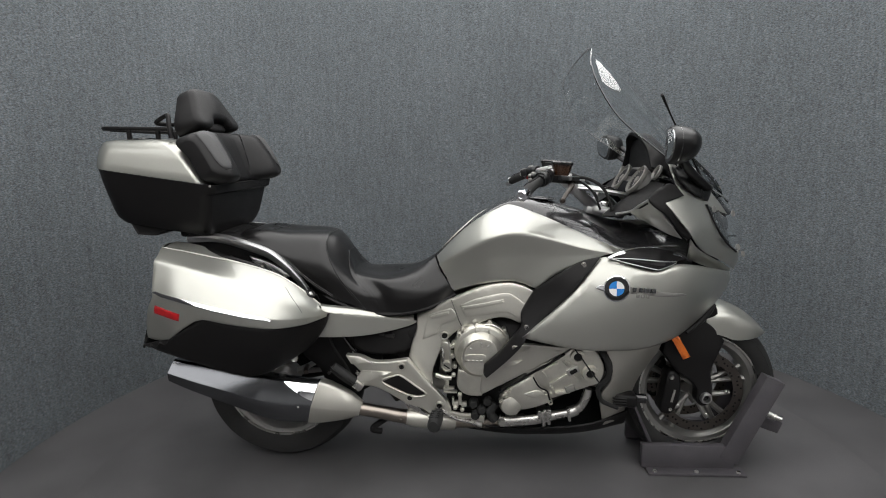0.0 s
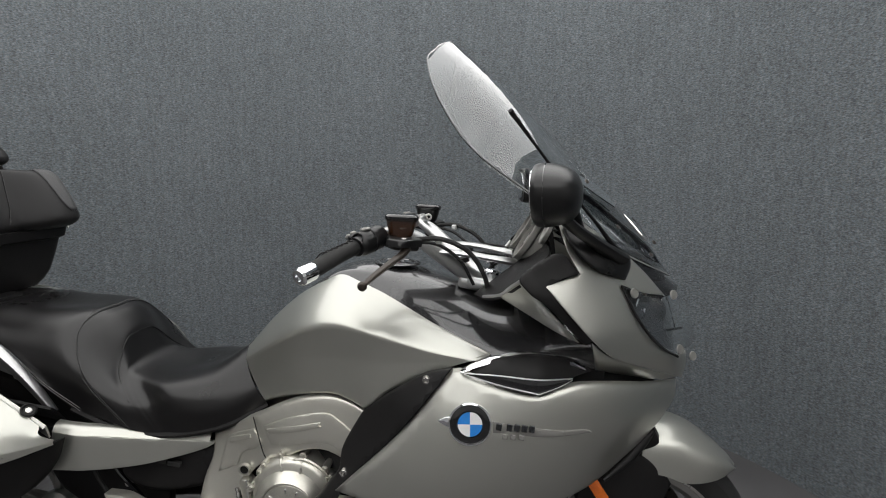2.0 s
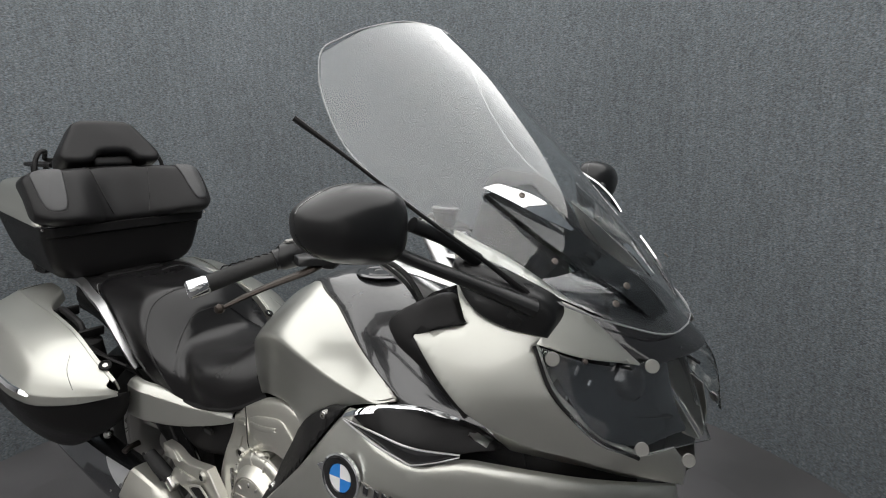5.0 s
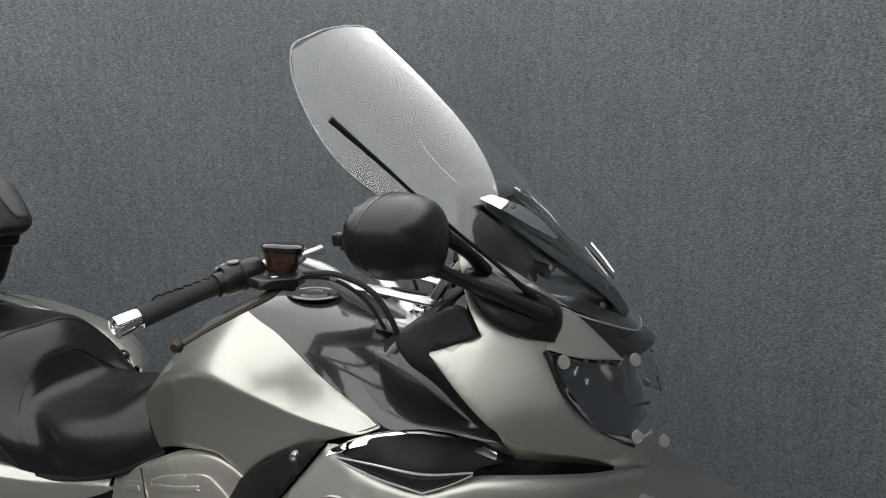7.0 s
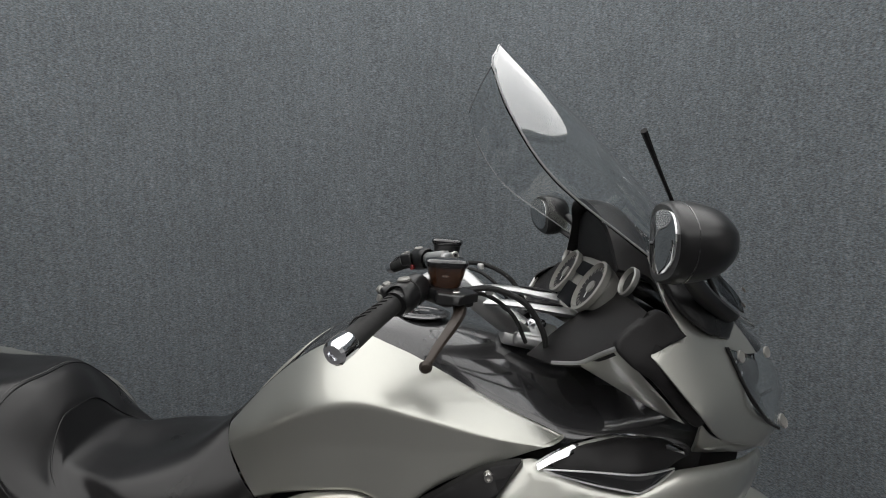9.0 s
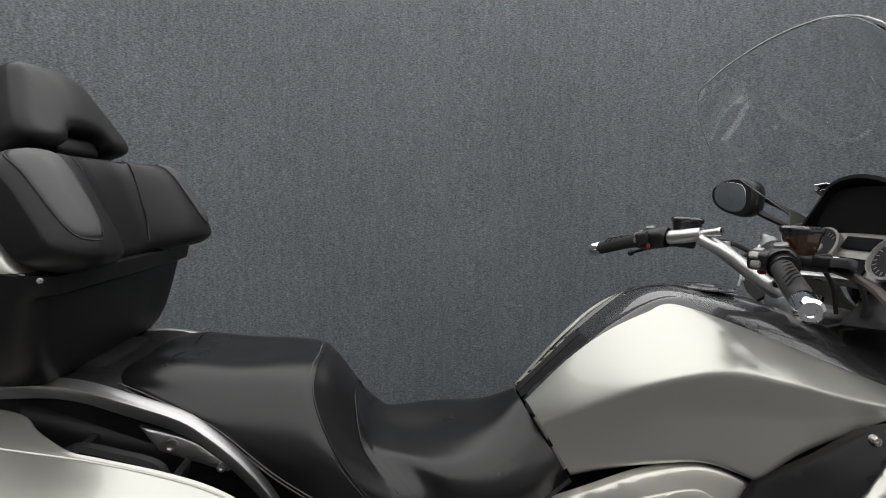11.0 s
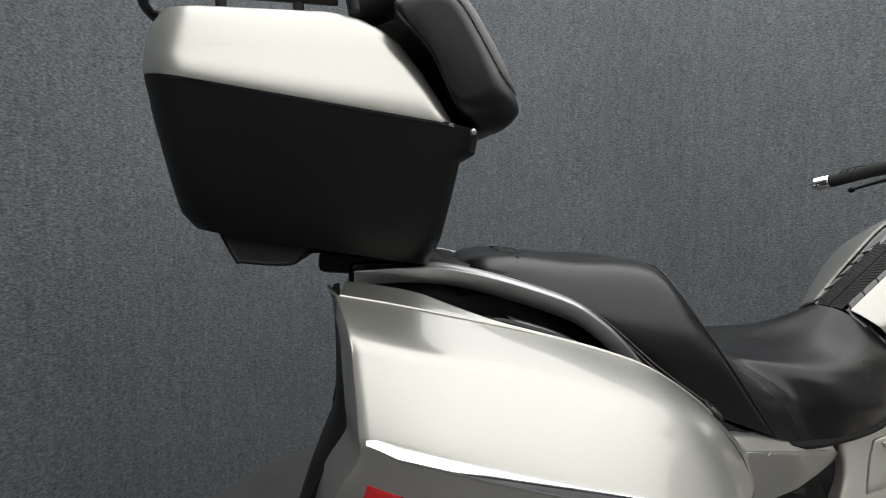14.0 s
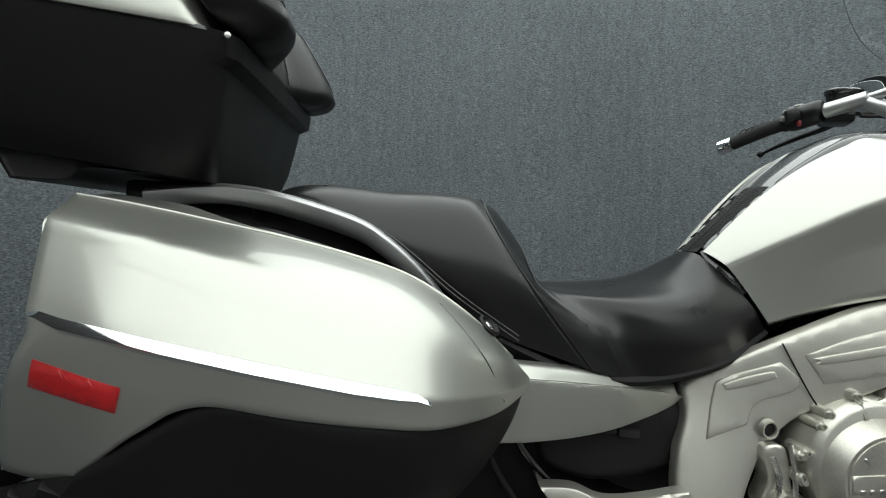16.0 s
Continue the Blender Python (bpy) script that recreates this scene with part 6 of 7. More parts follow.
    for k in range(4):
        bar_on("fin", (0.25 + 0.009 * k, 0.5 - 0.001 * k), (0.272 + 0.009 * k, 0.474 - 0.001 * k), 0.268, 0.003, CAST, head_)
        bar_on("fin", (0.288 + 0.008 * k, 0.448 + 0.004 * k), (0.312 + 0.008 * k, 0.421 + 0.004 * k), 0.266, 0.003, CAST, head_)
    part("sensor_frame", block((0.042, 0.02, 0.026), pose(0.292, s * 0.268, 0.462, 0, -30, 0), 0.004), STEEL, head_)
    part("sensor_plug", block((0.026, 0.024, 0.014), pose(0.292, s * 0.27, 0.461, 0, -30, 0), 0.003), BLACK, head_)
    part("side_connector", block((0.034, 0.02, 0.024), pose(0.284, s * 0.262, 0.393, 0, -22, 0), 0.004), BEZEL, head_)
    part("connector_arm", block((0.07, 0.016, 0.012), pose(0.25, s * 0.26, 0.376, 0, -10, 0), 0.003), CAST, head_)
    part("connector_arm", block((0.012, 0.016, 0.04), pose(0.225, s * 0.26, 0.385, 0, -25, 0), 0.003), CAST, head_)
    part("cover_split", tube([(0.157, s * 0.262, 0.432), (0.178, s * 0.265, 0.398), (0.205, s * 0.262, 0.382), (0.214, s * 0.258, 0.355), (0.222, s * 0.254, 0.333)], 0.003, 6, 5), BLACK, head_)
    part("ignition_lead", tube([(0.29, s * 0.288, 0.548), (0.325, s * 0.284, 0.5), (0.352, s * 0.282, 0.46), (0.386, s * 0.272, 0.414)], 0.0028, 6, 5), RUBBER, head_)
    part("cover_gasket", tube([(0.04, s * 0.238, 0.362), (0.1, s * 0.25, 0.405), (0.15, s * 0.258, 0.445), (0.205, s * 0.268, 0.482), (0.262, s * 0.27, 0.522)], 0.005, 6, 5), BLACK, head_)
    chain = part("timing_cover", shell([(0.044, 0.332, 1), (0.056, 0.372), (0.103, 0.406), (0.153, 0.436), (0.164, 0.427), (0.19, 0.386), (0.212, 0.378), (0.225, 0.336, 1), (0.167, 0.314), (0.111, 0.301), (0.064, 0.306)], [(0.044, 0.332, 0.238), (0.153, 0.43, 0.262), (0.225, 0.336, 0.252), (0.12, 0.35, 0.264), (0.1, 0.302, 0.246)], 0.04, 0.008, 0.014, side(s)), CAST, engine, "cast timing cover")
    part("dome", lathe([(0, 0.012), (0.02, 0.011), (0.034, 0.005), (0.04, -0.01)], (0.082, s * 0.25, 0.318), (0, s, 0), 32), CAST, chain)
    part("cover_blister", shell([(0.12, 0.37, 1), (0.17, 0.385), (0.2, 0.368, 1), (0.16, 0.358)], [(0.12, 0.37, 0.264), (0.17, 0.385, 0.266), (0.2, 0.368, 0.262), (0.16, 0.37, 0.27)], 0.01, 0.003, 0.014, side(s)), CAST, chain)
    for x, z in ((0.06, 0.362), (0.075, 0.378), (0.121, 0.396), (0.155, 0.428), (0.202, 0.372), (0.219, 0.337), (0.048, 0.34)):
        part("boss", lathe([(0, 0.0), (0.0045, 0.0), (0.005, 0.008), (0.0085, 0.008), (0.0095, -0.012)], (x, s * 0.254, z), (0, s, 0), 14), CAST, chain)
    # coolant hose and header pipe with its clamps
    part("cooling_hose", tube([(0.03, s * 0.19, 0.3), (0.01, s * 0.2, 0.265), (0.03, s * 0.2, 0.24)], 0.018, 10, 6), RUBBER, engine)
    for x, z in ((-0.05, 0.3), (-0.02, 0.275), (-0.045, 0.255), (0.0, 0.31)):
        part("hose_knuckle", lathe([(0, 0.012), (0.012, 0.012), (0.018, 0.004), (0.018, -0.02)], (x, s * 0.2, z), (0, s, 0), 14), RUBBER, engine)
    pipe_ = part("header_pipe", tube([(0.045, s * 0.205, 0.238), (0.13, s * 0.212, 0.247), (0.187, s * 0.215, 0.257), (0.263, s * 0.216, 0.274), (0.306, s * 0.218, 0.286), (0.334, s * 0.22, 0.31), (0.35, s * 0.222, 0.346), (0.356, s * 0.222, 0.375)], [0.022, 0.022, 0.021, 0.0155, 0.0155, 0.016, 0.016, 0.015], 14, 6), STEEL, engine, "bare metal header pipe")
    part("sensor_cap", lathe([(0, 0.008), (0.012, 0.008), (0.014, 0.0), (0.014, -0.01)], (0.052, s * 0.226, 0.242), (0, s, 0), 18), BEZEL, pipe_)
    part("clamp", block((0.05, 0.052, 0.038), pose(0.203, s * 0.216, 0.28, 0, -10, 0), 0.006), STEEL, pipe_)
    part("clamp_bolt", block((0.012, 0.02, 0.056), pose(0.196, s * 0.244, 0.27, 0, -8, 0), 0.003), STEEL, pipe_)
    part("clamp_bolt", block((0.012, 0.02, 0.05), pose(0.214, s * 0.244, 0.274, 0, -8, 0), 0.003), STEEL, pipe_)
    part("clamp", tube([(0.29, s * 0.218, 0.281), (0.305, s * 0.218, 0.286), (0.318, s * 0.219, 0.293)], 0.02, 14, 3), STEEL, pipe_)
    part("clamp_bolt", block((0.01, 0.02, 0.05), pose(0.288, s * 0.235, 0.283, 0, -8, 0), 0.003), STEEL, pipe_)
    # belly pan and front lower fairing
    part("lower_fairing", shell([(0.395, 0.545, 1), (0.5, 0.547), (0.6, 0.556, 1), (0.6, 0.5), (0.555, 0.38), (0.53, 0.3), (0.5, 0.22), (0.43, 0.2, 1), (0.4, 0.34), (0.43, 0.42)],
                                [(0.395, 0.545, 0.275), (0.5, 0.547, 0.29), (0.6, 0.556, 0.235), (0.6, 0.5, 0.19), (0.55, 0.37, 0.14), (0.5, 0.22, 0.13), (0.42, 0.3, 0.2), (0.44, 0.45, 0.255)], 0.008, 0.006, 0.016, side(s)), ALLOY, bike, "grey lower fairing beside the radiator")
    part("radiator_hose", tube([(0.385, s * 0.264, 0.545), (0.412, s * 0.262, 0.49), (0.416, s * 0.256, 0.436), (0.391, s * 0.248, 0.399), (0.386, s * 0.242, 0.375), (0.405, s * 0.226, 0.33), (0.465, s * 0.205, 0.295)], [0.013, 0.013, 0.012, 0.01, 0.009, 0.008, 0.008], 8, 6), RUBBER, bike)
    lamp_arm = part("lamp_bracket", block((0.085, 0.06, 0.05), pose(0.5, s * 0.165, 0.312, 0, 5, 0), 0.014, seg=3), BLACK, bike, "black finned fog lamp bracket")
    for k in range(4):
        part("fin", block((0.05, 0.006, 0.004), pose(0.475, s * 0.197, 0.297 + 0.01 * k, 0, 3, 0), 0.001, seg=1), RUBBER, lamp_arm)
    part("lamp_ring", tube([(0.535, s * 0.165, 0.316), (0.555, s * 0.165, 0.314), (0.575, s * 0.165, 0.312)], 0.018, 14, 3), GLOSS, lamp_arm)
part("belly_pan", patch([[(-0.14, 0, 0.15), (-0.14, 0.1, 0.16), (-0.14, 0.15, 0.2)], [(0.1, 0, 0.125), (0.1, 0.12, 0.14), (0.1, 0.19, 0.2)], [(0.35, 0, 0.13), (0.35, 0.12, 0.15), (0.35, 0.2, 0.22)], [(0.52, 0, 0.16), (0.52, 0.1, 0.18), (0.52, 0.14, 0.25)]], 5, 5, 0.006, mirror=True), BLACK, bike, "black belly pan")
# swingarm, shaft drive, exhaust
part("swingarm", tube([(-0.2, 0.11, 0.34), (-0.45, 0.13, 0.33), (-0.66, 0.13, 0.32), (-0.81, 0.12, 0.318)], [0.05, 0.045, 0.05, 0.075], 14, 5), BLACK, bike, "black single-sided swingarm")
part("rear_frame", patch([[(-0.2, 0, 0.6), (-0.2, 0.1, 0.58), (-0.2, 0.12, 0.46), (-0.2, 0, 0.36)], [(-0.35, 0, 0.62), (-0.35, 0.1, 0.6), (-0.35, 0.11, 0.5), (-0.35, 0, 0.4)], [(-0.5, 0, 0.7), (-0.5, 0.12, 0.66), (-0.5, 0.1, 0.6), (-0.5, 0, 0.58)], [(-0.7, 0, 0.8), (-0.7, 0.14, 0.76), (-0.7, 0.12, 0.7), (-0.7, 0, 0.68)], [(-1.05, 0, 0.9), (-1.05, 0.15, 0.88), (-1.05, 0.14, 0.8), (-1.05, 0, 0.76)]], 5, 4, cap=True, mirror=True), BLACK, bike, "black rear subframe")
part("rear_mudguard", patch([[(-0.5, 0, 0.6), (-0.5, 0.11, 0.57)], [(-0.75, 0, 0.7), (-0.75, 0.12, 0.66)], [(-1.0, 0, 0.68), (-1.0, 0.12, 0.63)], [(-1.14, 0, 0.55), (-1.14, 0.11, 0.52)], [(-1.2, 0, 0.42), (-1.2, 0.1, 0.42)]], 5, 4, 0.006, mirror=True), BLACK, bike, "black rear mudguard")
part("tail_lamp", block((0.05, 0.16, 0.07), pose(-1.06, 0, 0.84, 0, -10, 0), 0.012), RED, bike, "red tail lamp")
part("centre_stand", tube([(-0.35, -0.12, 0.22), (-0.42, -0.16, 0.19), (-0.43, -0.17, 0.175), (-0.4, -0.16, 0.165)], 0.012, 8, 5), BLACK, bike, "folded black stand")
part("brake_pedal", tube([(-0.2, -0.2, 0.3), (-0.12, -0.22, 0.255), (-0.06, -0.23, 0.245), (-0.02, -0.24, 0.24)], [0.01, 0.008, 0.009, 0.012], 8, 5), STEEL, bike, "steel brake pedal")
part("pedal_guard", block((0.15, 0.012, 0.03), pose(-0.085, -0.2, 0.25, 0, 8, 0), 0.005), ALLOY, bike)
for s in (-1, 1):
    arm = part("hugger", shell([(-0.72, 0.57), (-0.56, 0.585), (-0.44, 0.54), (-0.4, 0.45), (-0.42, 0.35), (-0.5, 0.3), (-0.6, 0.32), (-0.64, 0.4), (-0.7, 0.46)], [(-0.72, 0.57, 0.13), (-0.44, 0.54, 0.12), (-0.5, 0.3, 0.115), (-0.6, 0.42, 0.122)], 0.02, 0.006, 0.02, side(s)), BLACK, bike, "black tyre hugger and swingarm cover")
    part("hugger_rib", tube([(-0.56, s * 0.13, 0.57), (-0.52, s * 0.132, 0.5), (-0.47, s * 0.13, 0.44), (-0.44, s * 0.128, 0.38)], 0.006, 8, 5), GLOSS, arm)
    part("brake_line", tube([(-0.6, s * 0.135, 0.56), (-0.575, s * 0.14, 0.49), (-0.54, s * 0.138, 0.43), (-0.5, s * 0.135, 0.35)], 0.005, 8, 6), RUBBER, arm)
    for x, z in ((-0.53, 0.555), (-0.5, 0.47), (-0.49, 0.385), (-0.6, 0.385)):
        bolt((x, s * 0.128, z), 0.008, arm, STEEL, (0, s, 0))
    box = part("under_seat_box", shell([(-0.5, 0.56, 1), (-0.29, 0.575, 1), (-0.272, 0.5), (-0.3, 0.47), (-0.42, 0.465), (-0.5, 0.5)], [(-0.5, 0.56, 0.135), (-0.29, 0.575, 0.112), (-0.3, 0.47, 0.13), (-0.4, 0.52, 0.14)], 0.03, 0.01, 0.02, side(s)), BLACK, bike, "black box under the seat")
    for x, z, lx in ((-0.45, 0.55, 0.03), (-0.39, 0.545, 0.02), (-0.36, 0.538, 0.035)):
        part("clip", block((lx, 0.012, 0.014), pose(x, s * 0.142, z, 0, 8, 0), 0.003), RUBBER, box)
for s in (-1, 1):
    ex = part("exhaust_pipe", tube([(0.05, s * 0.14, 0.2), (-0.15, s * 0.16, 0.215), (-0.3, s * 0.185, 0.238), (-0.4, s * 0.198, 0.262), (-0.48, s * 0.21, 0.281)], [0.026, 0.027, 0.027, 0.024, 0.024], 16, 6), PIPE, bike, "bronze-tinted exhaust pipe")
    part("pipe_sleeve", tube([(-0.3, s * 0.186, 0.238), (-0.23, s * 0.177, 0.228), (-0.12, s * 0.165, 0.215)], [0.03, 0.036, 0.035], 16, 4), ALLOY, ex)

    def can_ring(x, y, z, a, b, soft):
        """One ring of the can: two flat outer facets that meet in a crease, rounder where soft."""
        flat = ((1, 0.04), (0.72, 0.52), (0.46, 0.93), (0.3, 1.0), (-0.2, 1.0), (-0.7, 0.9), (-0.97, 0.4), (-1, 0), (-0.97, -0.4), (-0.7, -0.9), (-0.2, -1.0), (0.35, -1.0), (0.52, -0.93), (0.76, -0.52), (1, -0.04))
        ring = []
        for c, q in flat:
            k = 1 + soft * (1 / math.hypot(c, q) - 1)
            ring.append((x + 0.3 * b * q * k, s * (y + a * c * k), z + b * q * k))
        return ring
    cone = [can_ring(*r) for r in ((-0.465, 0.207, 0.28, 0.028, 0.027, 1), (-0.51, 0.215, 0.294, 0.045, 0.05, 0.7), (-0.58, 0.226, 0.311, 0.056, 0.072, 0.35), (-0.628, 0.231, 0.321, 0.06, 0.079, 0.15))]
    part("exhaust_cone", patch(cone, 4, 1, closed_u=True, cap=True), ALLOY, ex, "satin exhaust collector cone", sharp=24)
    stations = ((-0.62, 0.23, 0.318, 0.056, 0.074, 0.1), (-0.75, 0.241, 0.335, 0.06, 0.077, 0.0), (-0.9, 0.254, 0.381, 0.058, 0.063, 0.0), (-1.04, 0.262, 0.424, 0.052, 0.05, 0.0), (-1.125, 0.266, 0.452, 0.047, 0.04, 0.1))
    muf = part("muffler", patch([can_ring(*r) for r in stations], 4, 1, closed_u=True, cap=True), MUFFLER, ex, "long grey steel muffler", sharp=24)
    rows = []
    for x, q0 in ((-0.63, 0.3), (-0.66, 0.42), (-0.69, 0.58), (-0.72, 0.76), (-0.745, 0.93)):
        t = (x + 0.62) / -0.13
        y, z, a, b = 0.23 + 0.011 * t, 0.318 + 0.017 * t, 0.056 + 0.004 * t, 0.074 + 0.003 * t
        rows.append([(x + 0.3 * b * q, s * (y + a * (1 - 0.15 * q - 0.45 * q * q) + 0.004), z + b * q + 0.002) for q in (q0, q0 + (0.97 - q0) * 0.5, 0.97)])
    part("heat_shield", patch(rows, 4, 4, 0.003), CHROME, muf, "chrome heat shield")
    part("shield_screw", lathe([(0, 0), (0.004, 0), (0.004, 0.004), (0, 0.005)], (-0.672, s * 0.29, 0.322), (0, s, 0.3), 10), STEEL, muf)
    part("muffler_bracket", tube([(-0.66, s * 0.2, 0.44), (-0.655, s * 0.235, 0.44), (-0.65, s * 0.25, 0.436)], 0.009, 10, 4), DISC, muf)

# panniers
BAG_X = [-1.15, -1.11, -1.06, -1.0, -0.95, -0.88, -0.8, -0.74, -0.687, -0.64, -0.6, -0.565, -0.54]
bag_full = spline(list(zip(BAG_X, [0.424, 0.435, 0.446, 0.459, 0.464, 0.469, 0.47, 0.464, 0.448, 0.412, 0.366, 0.31, 0.26])), 8)
bag_top = spline([(-1.103, 0.903), (-1.029, 0.89), (-0.961, 0.875), (-0.888, 0.858), (-0.817, 0.84), (-0.746, 0.818), (-0.708, 0.803), (-0.668, 0.78), (-0.621, 0.743), (-0.586, 0.708), (-0.552, 0.668)], 8)
bag_top_w = spline([(-1.103, 0.306), (-1.0, 0.308), (-0.9, 0.302), (-0.8, 0.3), (-0.7, 0.302), (-0.621, 0.298), (-0.58, 0.288), (-0.552, 0.265)], 8)
bag_foot = np.r_[spline([(-1.126, 0.615), (-1.08, 0.609), (-1.038, 0.613)], 8), spline([(-1.038, 0.613), (-0.985, 0.655), (-0.952, 0.676), (-0.928, 0.69), (-0.9, 0.696), (-0.874, 0.6935), (-0.825, 0.684), (-0.744, 0.671), (-0.69, 0.662), (-0.64, 0.656), (-0.6, 0.653), (-0.554, 0.656)], 8)[1:]]
bag_rear = spline([(-1.103, 0.903), (-1.082, 0.872), (-1.075, 0.833), (-1.07, 0.79), (-1.069, 0.765), (-1.086, 0.737), (-1.102, 0.7), (-1.126, 0.615)], 8)


def at(curve, x):
    return np.interp(x, curve[:, 0], curve[:, 1])


def strip_line(x):
    """Height of the chrome strip's middle."""
    return 0.731 - 0.226 * (x + 0.85)


def pannier_w(q):
    """Half width of the pannier's outer face: fullest along the chrome strip, folded in along the top at the rear, rounded at the nose."""
    x, z = q[:, 0], q[:, 1]
    full, zc = at(bag_full, x), strip_line(x)
    v = np.clip((z - zc) / np.maximum(at(bag_top, x) - zc, 0.03), 0, 1)
    soft = 0.42 * v + 0.58 * v ** 6
    fold = np.where(v < 0.76, 0.34 * (v / 0.76) ** 1.1, 0.34 + 0.66 * (np.maximum(v, 0.76) - 0.76) / 0.24)
    k = np.clip((x + 1.0) / 0.28, 0, 1)
    k = k * k * (3 - 2 * k)
    return full - np.maximum(full - at(bag_top_w, x), 0) * (soft * k + fold * (1 - k)) - 0.9 * np.minimum(z - zc, 0) ** 2


def along(curve, n):
    """n points evenly along a curve."""
    d = np.r_[0, np.cumsum(np.linalg.norm(np.diff(curve, axis=0), axis=1))]
    u = np.linspace(0, d[-1], n)
    return np.c_[np.interp(u, d, curve[:, 0]), np.interp(u, d, curve[:, 1])]


def pannier_skin(s):
    """The painted lid as a net between its top, foot, rear and nose edges."""
    nu, nv = 96, 44
    top, foot = along(bag_top, nu), along(bag_foot, nu)
    rear, nose = along(bag_rear, nv), along(np.array([bag_top[-1], bag_foot[-1]]), nv)
    u, v = np.linspace(0, 1, nu)[:, None, None], np.linspace(0, 1, nv)[None, :, None]
    net = (1 - v) * top[:, None] + v * foot[:, None] + (1 - u) * rear[None] + u * nose[None]
    net = net - ((1 - u) * (1 - v) * top[0] + u * (1 - v) * top[-1] + (1 - u) * v * foot[0] + u * v * foot[-1])
    w = pannier_w(net.reshape(-1, 2)).reshape(nu, nv)
    j = np.arange(nv)
    w = w - 0.004 * np.clip(1 - (nv - 1 - j) / 2.0, 0, 1)[None] ** 2 - 0.003 * np.clip(1 - np.arange(nu) / 1.5, 0, 1)[:, None] ** 2
    bm = bmesh.new()
    vs = [[bm.verts.new((net[i, k, 0], s * w[i, k], net[i, k, 1])) for k in range(nv)] for i in range(nu)]
    for i in range(nu - 1):
        for k in range(nv - 1):
            bm.faces.new((vs[i][k], vs[i + 1][k], vs[i + 1][k + 1], vs[i][k + 1]))
    bmesh.ops.recalc_face_normals(bm, faces=bm.faces)
    if s * sum(f.normal.y for f in bm.faces) < 0:
        bmesh.ops.reverse_faces(bm, faces=bm.faces)
    bmesh.ops.solidify(bm, geom=list(bm.faces), thickness=0.006)
    return bm


